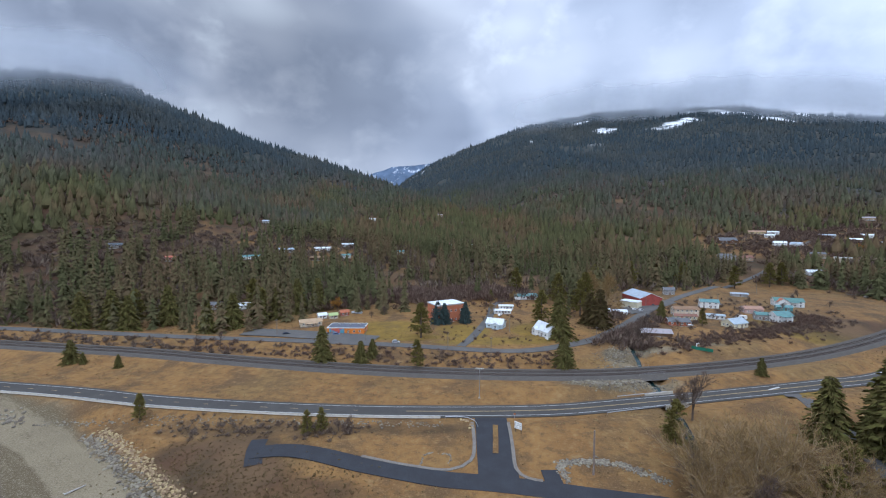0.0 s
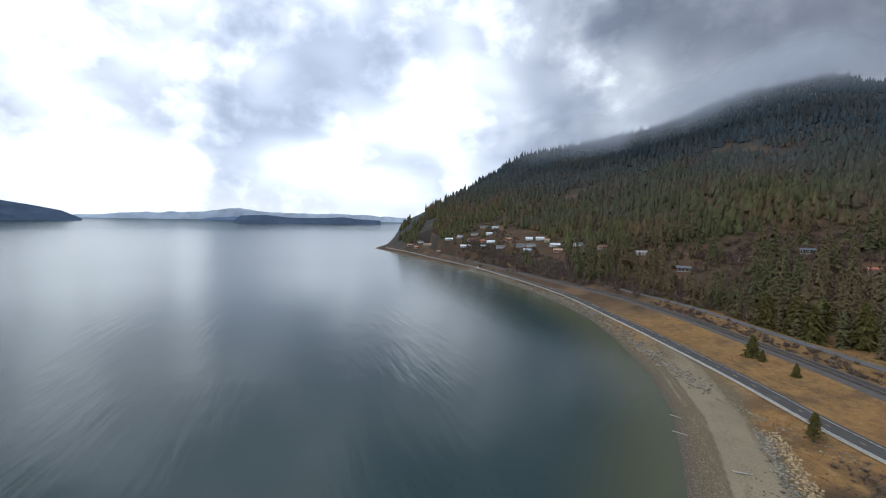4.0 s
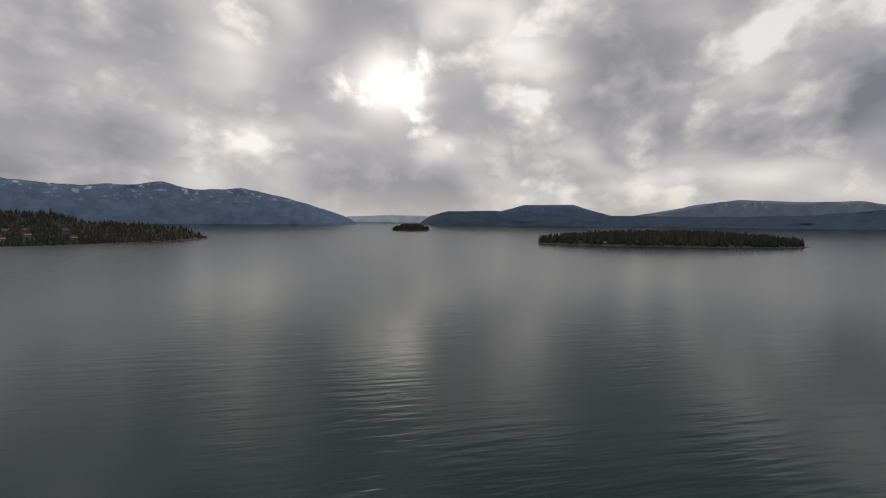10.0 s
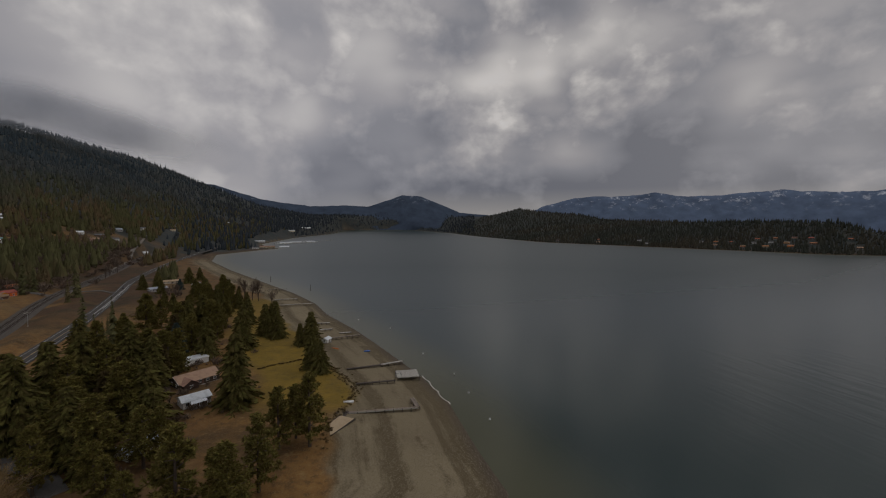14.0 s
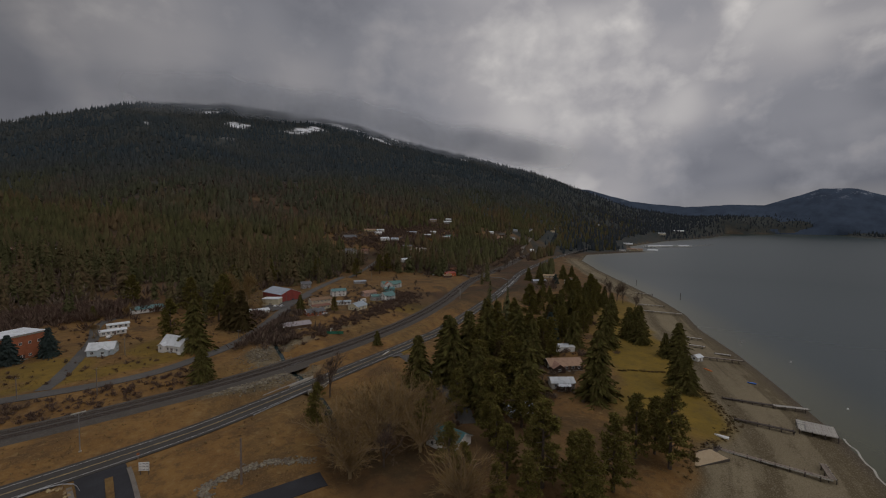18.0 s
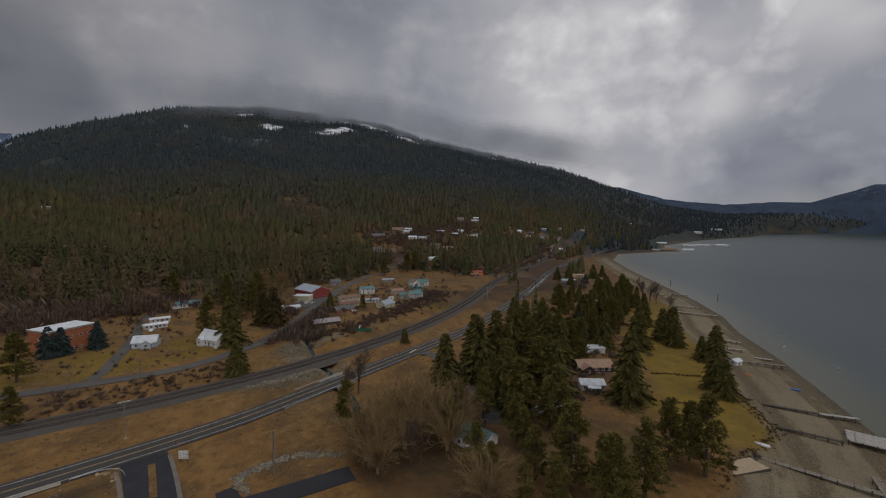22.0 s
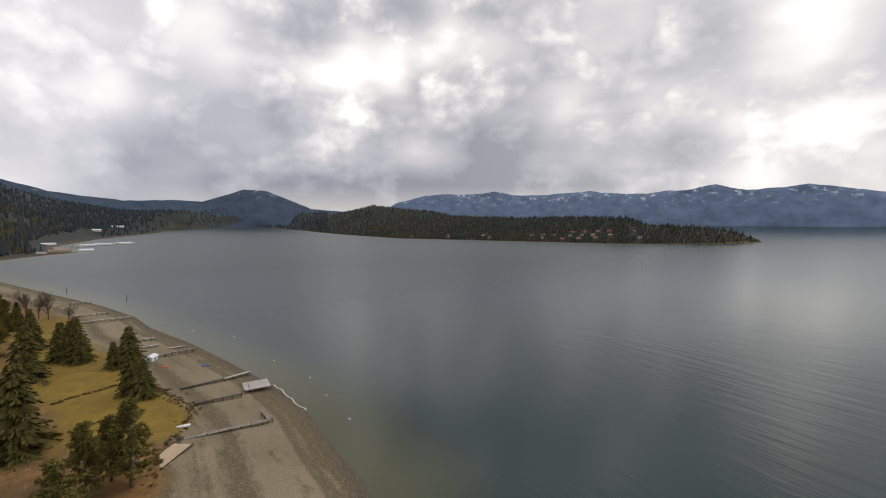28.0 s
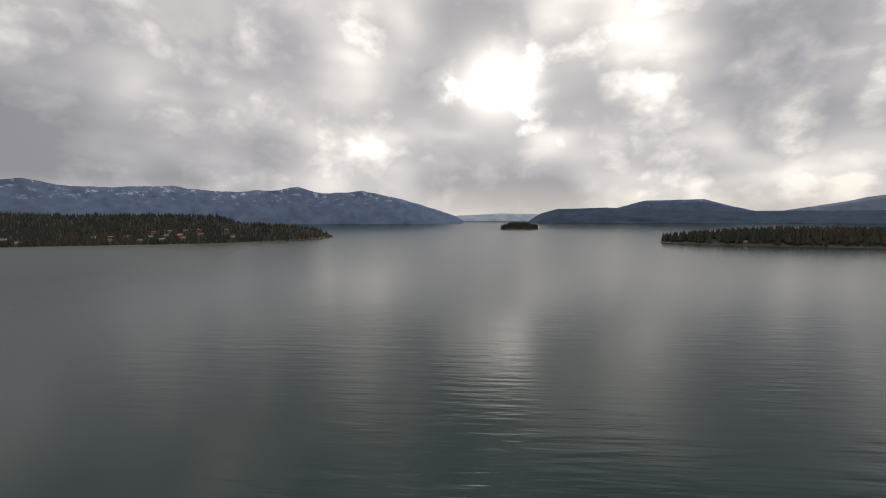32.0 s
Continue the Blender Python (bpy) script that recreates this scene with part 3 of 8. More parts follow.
sand = np.maximum(sand, 1 - ramp01(shore + 2 * jitter, 4, 9))
lawn = ((gx > 120) & (gx < 420) & (shore > 28)) * (1 - ramp01(shore + 6 * jitter, 68, 82)) * ramp01(gx, 150, 175)
for cx, cy, a, b in ((-40, 272, 26, 20), (12, 262, 18, 18), (62, 262, 18, 16), (235, 285, 30, 10), (150, 172, 12, 6), (236, 252, 30, 13), (270, 272, 24, 12), (-30, 250, 40, 8), (30, 240, 40, 8)):
    lawn = np.maximum(lawn, 0.8 * (1 - ramp01(np.hypot((gx - cx) / a, (gy - cy) / b) + 0.15 * jitter, 0.8, 1.1)))
woods = np.where(gr > 330, ramp01(gr + 60 * rough(gx, gy, 90, 3, 9), 330, 480), 0.0)
woods = np.where((gaz > 60) & (gaz < 92) & (gr < 1000), 0.5 * woods, woods)
woods = np.maximum(woods, 0.4 * (1 - ramp01(np.hypot((gx - 112) / 52, (gy - 84) / 42) + 0.25 * jitter, 0.75, 1.15)) * ramp01(shore, 40, 50))
for cx, cy, a, b in ((80, 180.5, 27, 7), (92, 212, 10, 12), (118, 224, 16, 7), (148, 232, 14, 5)):
    sand = np.maximum(sand, 0.9 * (1 - ramp01(np.hypot((gx - cx) / a, (gy - cy) / b) + 0.25 * jitter, 0.8, 1.15)))
for cx, cy, a, b, k_ in ((-70, 118, 30, 20, 0.95), (-46, 106, 24, 10, 0.8), (-40, 141.5, 60, 4, 0.55), (96, 92, 34, 30, 0.7), (150, 100, 50, 22, 0.6)):
    woods = np.maximum(woods, k_ * (1 - ramp01(np.hypot((gx - cx) / a, (gy - cy) / b) + 0.3 * jitter, 0.7, 1.15)) * (1 - sand))
for cx, cy, a, b in ((330, 380, 150, 85), (540, 595, 220, 85), (850, 600, 250, 70), (-150, 530, 130, 50)):
    woods *= 1 - 0.8 * (1 - ramp01(np.hypot((gx - cx) / a, (gy - cy) / b) + 0.3 * jitter, 0.75, 1.15))
isle = np.zeros_like(gx)
for spot in ISLANDS:
    isle = np.maximum(isle, ramp01(island(gx, gy, *spot), 2.2, 4.0))
sand *= 1 - isle
canopy = np.maximum(isle, ramp01(gr + 120 * jitter, 900, 1300) * np.where(gr > 2200, ramp01(shore, -30, 10), ramp01(shore, 10, 60)))
canopy = np.where((gr > 1500) & (gaz > 58) & (gaz < 104) & (shore > 12), 1.0, canopy)
far_land = (gr > 2600) & (gz > lake_level(gr) + 4)
canopy, sand = np.where(far_land, 1.0, canopy), np.where(far_land, 0.0, np.where(gr > 2200, 0.25 * sand, sand))
snow = snow_cover(gx, gy, gz)
drop = (shore[quads] < -60).all(1) & (gz[quads] < -0.5).all(1)
ground = tagged(new("ground", mesh_arrays("ground", np.stack([gx, gy, gz], 1), quads[~drop], GROUND,
                {"sand": sand, "lawn": lawn, "woods": woods, "snow": snow, "canopy": canopy, "inland": shore}, True)), "dry tan grass, sandy beach and wooded mountain slopes", "ground", kind="structure")

wx, wy, wq = polar_sheet(np.concatenate([[1], np.geomspace(20, 4990, 120)]), 480)
ws = inland(wx, wy)
keep = ~(ws[wq] > 60).all(1)
shallow = ramp01(ws, -42, -2) * (0.25 + 0.75 * ramp01(np.hypot((wx + 64) / 30, (wy - 88) / 16), 0.7, 1.2))
water = tagged(new("lake_water", mesh_arrays("lake_water", np.stack([wx, wy, lake_level(np.hypot(wx, wy))], 1), wq[keep], WATER, {"shallow": shallow}, True)),
               "dark rippled lake water reflecting grey clouds", "lake", kind="structure")

# ---- roads and railway ----
def flat_ribbon(name, line, left, right_, lift, mat):
    return loft(name, line, [(left, lift - 0.2), (left, lift), (right_, lift), (right_, lift - 0.2)], mat)


def shifted(line, dz):
    q = line.copy()
    q[:, 2] += dz
    return q


road = tagged(new("road", flat_ribbon("road", HIGHWAY, -5.2, 5.2, 0.02, ASPHALT)), "two-lane asphalt highway along the lake shore", "road", kind="structure")
rail_bed = tagged(new("railway_bed", loft("railway_bed", RAILWAY, [(-8.0, -1.3), (-5.6, 0.0), (5.4, 0.0), (8.4, -1.5)], BALLAST)), "grey ballast railway embankment with a double track", "railway", kind="structure")
village_road = tagged(new("village_road", flat_ribbon("village_road", VILLAGE_ROAD, -3.6, 3.6, 0.05, OLD_ASPHALT)), "worn grey asphalt village street", "road", kind="structure")


# ---- forest ----
def conifer_shape(sides, levels, seed):
    """A tapering uneven crown, one metre high."""
    rng = np.random.default_rng(seed)
    v, f = [], []
    rings = []
    for w_, z in ((0.12, -0.03), (0.19, 0.17), (0.125, 0.50), (0.07, 0.75))[:2 * levels]:
        a = np.linspace(0, 2 * np.pi, sides, endpoint=False) + rng.uniform(0, 1)
        w2 = w_ * rng.uniform(0.68, 1.3, sides)
        rings.append(np.stack([w2 * np.cos(a), w2 * np.sin(a), z + rng.uniform(-0.02, 0.02, sides)], 1))
    n = len(rings)
    v = np.vstack(rings + [[(0, 0, 1.0)]])
    for k in range(n - 1):
        for j in range(sides):
            a, b, c, d = k * sides + j, k * sides + (j + 1) % sides, (k + 1) * sides + (j + 1) % sides, (k + 1) * sides + j
            f += [(a, b, c), (a, c, d)]
    for j in range(sides):
        f.append(((n - 1) * sides + j, (n - 1) * sides + (j + 1) % sides, n * sides))
    return v, np.array(f)


def bough_shape(seed, whorls=22, wide=0.14):
    """A pointed crown of short drooping boughs, one metre high, light enough for a wood."""
    rng = np.random.default_rng(seed)
    v, f = [], []
    for k in range(whorls):
        u = (k + rng.uniform(-0.4, 0.4)) / whorls
        z = 0.07 + 0.93 * min(max(u, 0), 0.975)
        reach = wide * (1 - u) ** 0.85 * rng.uniform(0.7, 1.25) + 0.008
        a0 = rng.uniform(0, 6.28)
        for j in range(6 if u < 0.6 else 4):
            a, r_ = a0 + 1.047 * j + rng.uniform(-0.5, 0.5), reach * rng.uniform(0.55, 1.25)
            dx, dy, droop, half = math.cos(a), math.sin(a), r_ * rng.uniform(0.35, 0.9), r_ * 0.26 + 0.007
            mx, my, mz = dx * r_ * 0.5, dy * r_ * 0.5, z - droop * 0.35
            i = len(v)
            v += [(0, 0, z + 0.02), (mx - dy * half, my + dx * half, mz - half * 0.8), (dx * r_, dy * r_, z - droop), (mx + dy * half, my - dx * half, mz - half * 0.8)]
            f += [(i, i + 1, i + 2), (i, i + 2, i + 3)]
    return np.array(v), np.array(f)


def bush_shape(seed, spikes=18, thin=0.062, lean=0.75):
    """A see-through puff of bare twigs, one metre high: thin slivers fanning out at all heights."""
    rng = np.random.default_rng(seed)
    v, f = [], []
    for k in range(spikes):
        a, tilt = rng.uniform(0, 6.28), rng.uniform(0.03, lean)
        h = rng.uniform(0.35, 1.0)
        d = np.array([math.sin(tilt) * math.cos(a), math.sin(tilt) * math.sin(a), math.cos(tilt)])
        foot = np.array([rng.normal(0, 0.12), rng.normal(0, 0.12), 0]) + d * rng.uniform(0, 0.35)
        tip = foot + d * h * 0.75
        tip[2] = min(tip[2], 1.0)
        side = np.cross(d, rng.normal(0, 1, 3))
        side *= thin / np.linalg.norm(side)
        mid_ = foot * 0.45 + tip * 0.55
        i = len(v)
        v += [foot, mid_ + side, tip, mid_ - side]
        f += [(i, i + 1, i + 2), (i, i + 2, i + 3)]
    return np.array(v), np.array(f)


def scatter(shapes, x, y, z, tall, wide, rng):
    """Copies of the shapes as one set of arrays."""
    pick = rng.integers(0, len(shapes), len(x))
    turn = rng.uniform(0, 6.28, len(x))
    vs, fs, base = [], [], 0
    for k, (v, f) in enumerate(shapes):
        m = pick == k
        c, s = np.cos(turn[m])[:, None], np.sin(turn[m])[:, None]
        sw, st = (tall * wide)[m][:, None], tall[m][:, None]
        out = np.stack([x[m][:, None] + sw * (v[:, 0] * c - v[:, 1] * s), y[m][:, None] + sw * (v[:, 0] * s + v[:, 1] * c), z[m][:, None] + st * v[:, 2]], -1)
        vs.append(out.reshape(-1, 3))
        fs.append((f[None] + (np.arange(m.sum()) * len(v))[:, None, None] + base).reshape(-1, 3))
        base += m.sum() * len(v)
    return np.vstack(vs), np.vstack(fs)


def cells(r0, r1, a0, a1, near, far, rng):
    """Jittered places between two distances and bearings, their spacing growing outwards."""
    xs, ys, r = [], [], r0
    while r < r1:
        gap = near + (far - near) * (r - r0) / (r1 - r0)
        n = max(1, int(radians(a1 - a0) * r / gap))
        a = np.radians(a0 + (a1 - a0) * (np.arange(n) + rng.uniform(0, 1, n)) / n)
        q = r + rng.uniform(-0.5, 0.5, n) * gap
        xs.append(q * np.sin(a)), ys.append(q * np.cos(a))
        r += gap
    return np.concatenate(xs), np.concatenate(ys)




# ---- building blocks ----
class Shape:
    """Vertices and faces of one mesh."""

    def __init__(self):
        self.v, self.f = [], []

    def add(self, verts, faces):
        k = len(self.v)
        self.v += [tuple(p) for p in verts]
        self.f += [tuple(i + k for i in q) for q in faces]
        return self

    def box(self, x, y, z, sx, sy, sz, turn=0.0, bevel=0.0):
        """A box whose bottom centre is at x, y, z; with bevel its upper edges are cut."""
        c, s = math.cos(radians(turn)), math.sin(radians(turn))
        b = min(bevel, sx / 3, sy / 3, sz / 3)
        rings = [(sx / 2, sy / 2, 0), (sx / 2, sy / 2, sz - b)] + ([(sx / 2 - b, sy / 2 - b, sz)] if b else [])
        pts = []
        for a, d, h in rings:
            for px, py in ((-a, -d), (a, -d), (a, d), (-a, d)):
                pts.append((x + px * c - py * s, y + px * s + py * c, z + h))
        n = len(rings)
        faces = [(3, 2, 1, 0), tuple(range(4 * n - 4, 4 * n))]
        for k in range(n - 1):
            for j in range(4):
                m = (j + 1) % 4
                faces.append((4 * k + j, 4 * k + m, 4 * k + 4 + m, 4 * k + 4 + j))
        return self.add(pts, faces)

    def prism(self, outline, y0, y1):
        """An outline in x and z, drawn out from y0 to y1."""
        n = len(outline)
        pts = [(x, y0, z) for x, z in outline] + [(x, y1, z) for x, z in outline]
        faces = [tuple(range(n)), tuple(range(2 * n - 1, n - 1, -1))]
        faces += [((j + 1) % n, j, n + j, n + (j + 1) % n) for j in range(n)]
        return self.add(pts, faces)

    def tube(self, a, b, ra, rb, sides=6):
        a, b = Vector(a), Vector(b)
        d = (b - a).normalized()
        u = d.orthogonal().normalized()
        w_ = d.cross(u)
        pts = [a + (u * math.cos(t) + w_ * math.sin(t)) * ra for t in np.linspace(0, 2 * math.pi, sides, endpoint=False)]
        pts += [b + (u * math.cos(t) + w_ * math.sin(t)) * rb for t in np.linspace(0, 2 * math.pi, sides, endpoint=False)]
        faces = [(j, (j + 1) % sides, sides + (j + 1) % sides, sides + j) for j in range(sides)]
        faces += [tuple(range(sides - 1, -1, -1)), tuple(range(sides, 2 * sides))]
        return self.add(pts, faces)

    def rock(self, x, y, z, size, rng):
        t = (1 + 5 ** 0.5) / 2
        base = np.array([(-1, t, 0), (1, t, 0), (-1, -t, 0), (1, -t, 0), (0, -1, t), (0, 1, t), (0, -1, -t), (0, 1, -t), (t, 0, -1), (t, 0, 1), (-t, 0, -1), (-t, 0, 1)]) / 1.9
        base = base * rng.uniform(0.7, 1.2, (12, 3)) * np.array([size * rng.uniform(0.7, 1.3), size * rng.uniform(0.7, 1.3), size * rng.uniform(0.5, 0.9)]) * 0.5
        a = rng.uniform(0, 6.28)
        r_ = np.array([(math.cos(a), -math.sin(a), 0), (math.sin(a), math.cos(a), 0), (0, 0, 1)])
        pts = base @ r_.T + np.array([x, y, z])
        return self.add(pts, [(0, 11, 5), (0, 5, 1), (0, 1, 7), (0, 7, 10), (0, 10, 11), (1, 5, 9), (5, 11, 4), (11, 10, 2), (10, 7, 6), (7, 1, 8), (3, 9, 4), (3, 4, 2), (3, 2, 6), (3, 6, 8), (3, 8, 9), (4, 9, 5), (2, 4, 11), (6, 2, 10), (8, 6, 7), (9, 8, 1)])

    def mesh(self, name, mat):
        me = bpy.data.meshes.new(name)
        me.from_pydata(self.v, [], self.f)
        me.materials.append(mat)
        return me


def part(name, shape, mat, parent, label="", at=None):
    """One mesh under a thing or a part."""
    ob = new(name, shape.mesh(name, mat) if isinstance(shape, Shape) else shape)
    ob.parent = parent
    if at is not None:
        ob.matrix_basis = at
    return tagged(ob, label)


def thing(name, m, label, category, group=""):
    ob = new(name)
    ob.matrix_basis = m
    ob.empty_display_size = 0.5
    return tagged(ob, label, category, group)


def floor_at(x, y):
    return float(height(np.array([x], float), np.array([y], float))[0])


def paint(name, colour, rough_=0.7, dirt=0.25):
    dark = tuple(c * (1 - dirt) for c in colour)
    pale = tuple(min(1, c * (1 + dirt * 0.5)) for c in colour)
    return material(name, colour, rough_, [(0.35, 4, 0.45, 0.7, dark), (4.0, 4, 0.5, 0.75, pale)], 0.004, spread=0.06)


PAINTS = {n: paint(n, c) for n, c in {
    "white_siding": (0.72, 0.71, 0.68), "cream_siding": (0.60, 0.53, 0.38), "pale_blue_siding": (0.50, 0.58, 0.62), "brown_siding": (0.13, 0.075, 0.045), "red_siding": (0.31, 0.088, 0.052),
    "orange_wall": (0.62, 0.20, 0.025), "grey_siding": (0.30, 0.29, 0.28), "tan_siding": (0.38, 0.29, 0.19), "teal_siding": (0.13, 0.29, 0.27), "pink_siding": (0.48, 0.36, 0.31),
    "yellow_siding": (0.55, 0.48, 0.22), "dark_timber": (0.06, 0.04, 0.03), "brick_wall": (0.42, 0.15, 0.075), "trim_white": (0.78, 0.78, 0.76), "foundation": (0.30, 0.29, 0.27)}.items()}
ROOFS = {n: material(n, c, r_, [(0.5, 4, 0.45, 0.7, tuple(v * 0.75 for v in c)), (5.0, 4, 0.5, 0.8, tuple(min(1, v * 1.15) for v in c))], 0.006, spread=0.08) for n, (c, r_) in {
    "white_metal_roof": ((0.66, 0.69, 0.71), 0.5), "teal_metal_roof": ((0.105, 0.205, 0.195), 0.6), "grey_shingles": ((0.13, 0.13, 0.135), 0.9), "brown_shingles": ((0.22, 0.13, 0.085), 0.9),
    "dark_teal_roof": ((0.045, 0.125, 0.125), 0.55), "red_metal_roof": ((0.34, 0.11, 0.050), 0.6), "silver_metal_roof": ((0.33, 0.38, 0.43), 0.45), "tar_roof": ((0.10, 0.11, 0.13), 0.85), "rusty_metal_roof": ((0.30, 0.27, 0.28), 0.6), "tan_shingles": ((0.36, 0.24, 0.16), 0.9), "green_roof": ((0.35, 0.42, 0.18), 0.7)}.items()}
GLASS = material("window_glass", (0.035, 0.042, 0.05), 0.08, specular=0.6)
DOOR_PAINT = paint("door_paint", (0.16, 0.10, 0.07))
WOOD = material("weathered_wood", (0.23, 0.19, 0.15), 0.9, [(0.6, 4, 0.4, 0.7, (0.15, 0.12, 0.095)), (6.0, 4, 0.45, 0.7, (0.30, 0.26, 0.21))], 0.01, spread=0.15)
DARK_WOOD = material("tarred_wood", (0.075, 0.06, 0.05), 0.9, [(0.6, 4, 0.4, 0.7, (0.05, 0.04, 0.034)), (6.0, 4, 0.45, 0.7, (0.11, 0.09, 0.075))], 0.01, spread=0.15)
GREY_DECK = material("pale_deck", (0.37, 0.35, 0.31), 0.85, [(0.6, 4, 0.4, 0.7, (0.29, 0.27, 0.235)), (6.0, 4, 0.45, 0.7, (0.44, 0.42, 0.38))], 0.01, spread=0.1)
STONE = material("pale_rock", (0.195, 0.168, 0.125), 0.95, [(0.2, 4, 0.4, 0.65, (0.125, 0.108, 0.082)), (2.5, 4, 0.45, 0.7, (0.25, 0.215, 0.165))], 0.05, 0.0, 0.35, True)
TAN_STONE = material("tan_rock", (0.28, 0.20, 0.105), 0.95, [(0.2, 4, 0.4, 0.65, (0.22, 0.155, 0.085)), (2.5, 4, 0.45, 0.7, (0.37, 0.28, 0.165))], 0.05, 0.0, 0.4, True)
BARK = material("bark", (0.10, 0.075, 0.058), 0.95, [(0.8, 4, 0.4, 0.7, (0.065, 0.048, 0.038)), (5.0, 4, 0.45, 0.7, (0.14, 0.11, 0.09))], 0.02)
PALE_BARK = material("pale_bark", (0.27, 0.195, 0.105), 0.95, [(0.8, 4, 0.4, 0.7, (0.17, 0.12, 0.066)), (5.0, 4, 0.45, 0.7, (0.33, 0.25, 0.15))], 0.0)
GREY_STEEL = material("galvanised_steel", (0.42, 0.43, 0.44), 0.45, [(2.0, 3, 0.4, 0.7, (0.33, 0.33, 0.34))], 0.0, 0.7)
RUBBER = material("rubber", (0.02, 0.02, 0.02), 0.8)

# ---- highway ----
SEEN = HIGHWAY[(HIGHWAY[:, 0] > -1150) & (HIGHWAY[:, 0] < 1060)]
for name, off in (("lake_edge_line", 3.65), ("hill_edge_line", -3.65)):
    tagged(new("edge_line", loft("edge_line", shifted(SEEN, 0.026), [(off - 0.09, -0.02), (off - 0.09, 0), (off + 0.09, 0), (off + 0.09, -0.02)], WHITE_LINE)), "white painted line along the highway edge", "road marking", kind="structure")
EAST = HIGHWAY[(HIGHWAY[:, 0] > -20) & (HIGHWAY[:, 0] < 330)]
for off in (-0.16, 0.16):
    tagged(new("centre_line", loft("centre_line", shifted(EAST, 0.026), [(off - 0.08, -0.02), (off - 0.08, 0), (off + 0.08, 0), (off + 0.08, -0.02)], YELLOW_LINE)), "yellow double line on the highway", "road marking", kind="structure")


def dashes(line, gap, dash, off, mat, label, half=0.1):
    """Separate painted dashes along a line."""
    fine_ = spline([tuple(p) for p in line[::4]], 1.0)
    d = np.concatenate([[0], np.cumsum(np.linalg.norm(np.diff(fine_[:, :2], axis=0), axis=1))])
    s = gap / 2
    while s < d[-1] - dash:
        m = (d >= s) & (d <= s + dash)
        if m.sum() > 2:
            tagged(new("lane_dash", loft("lane_dash", shifted(fine_[m], 0.026), [(off - half, -0.02), (off - half, 0), (off + half, 0), (off + half, -0.02)], mat)), label, "road marking", "lane dashes", kind="structure")
        s += gap


dashes(HIGHWAY[(HIGHWAY[:, 0] > -420) & (HIGHWAY[:, 0] < -15)], 12.2, 3.6, 0.0, YELLOW_LINE, "faded yellow dash between the highway lanes")
for k, off in enumerate((0.6, 1.9)):
    s0, s1 = ((340, 470), (360, 520))[k]
    tagged(new("turn_lane_line", loft("turn_lane_line", shifted(HIGHWAY[(HIGHWAY[:, 0] > s0) & (HIGHWAY[:, 0] < s1)], 0.026), [(off - 0.2, -0.02), (off - 0.2, 0), (off + 0.2, 0), (off + 0.2, -0.02)], WHITE_LINE)), "white turn lane line on the highway", "road marking", kind="structure")

# concrete barrier on the lake side: separate blocks near, joined far off
JERSEY = [(-0.3, 0), (-0.3, 0.1), (-0.12, 0.35), (-0.09, 0.82), (0.09, 0.82), (0.12, 0.35), (0.3, 0.1), (0.3, 0)]
walk_line = spline([tuple(p) for p in HIGHWAY[::3]], 0.6)
near_wall = walk_line[(walk_line[:, 0] > -330) & (walk_line[:, 0] < 2)]
run = np.concatenate([[0], np.cumsum(np.linalg.norm(np.diff(near_wall[:, :2], axis=0), axis=1))])
block_shape = Shape()
block_shape.prism([(x, z) for x, z in JERSEY], -1.96, 1.96)
block_mesh = block_shape.mesh("barrier_block", CONCRETE)
barrier = thing("barrier_wall", pose(0, 0, 0), "weathered tan concrete barrier blocks beside the highway", "barrier")
for k in range(int(run[-1] / 4.0)):
    a, b = (np.array([np.interp(s, run, near_wall[:, i]) for i in range(3)]) for s in (4.0 * k, 4.0 * k + 4.0))
    d = (b - a)[:2] / np.linalg.norm((b - a)[:2])
    q = (a + b) / 2
    part("barrier_block", block_mesh, CONCRETE, barrier, at=pose(q[0] + d[1] * 5.6, q[1] - d[0] * 5.6, q[2], 0, 0, math.degrees(math.atan2(d[1], d[0])) - 90 + random.uniform(-0.6, 0.6)))
far_wall = HIGHWAY[(HIGHWAY[:, 0] > -1150) & (HIGHWAY[:, 0] < -331)]
part("far_barrier_run", loft("far_barrier_run", far_wall, [(x + 5.6, z) for x, z in JERSEY], CONCRETE), CONCRETE, barrier)


def guard_rail(points, label):
    line = spline(points, 2.0)
    rail = thing("guard_rail", pose(0, 0, 0), label, "guard rail")
    part("rail_beam", loft("rail_beam", line, [(-0.04, 0.45), (0.04, 0.5), (-0.02, 0.6), (0.04, 0.7), (-0.04, 0.75)], GREY_STEEL), GREY_STEEL, rail)
    post = Shape().box(0, 0, -0.4, 0.14, 0.14, 1.1).mesh("post", WOOD)
    for p in line[::2]:
        part("post", post, WOOD, rail, at=pose(p[0], p[1], p[2]))


guard_rail([(62, 152.5, 4), (74, 155.5, 4), (87, 159, 4)], "galvanised guard rail on wooden posts beside the creek bridge")
guard_rail([(1, 149, 4), (7, 149, 4), (11.5, 146, 4), (12.5, 140, 3.6)], "short galvanised guard rail at the park entrance")
guard_rail([(72, 167.5, 4), (95, 172.5, 4)], "low galvanised guard rail on the hill side of the highway")

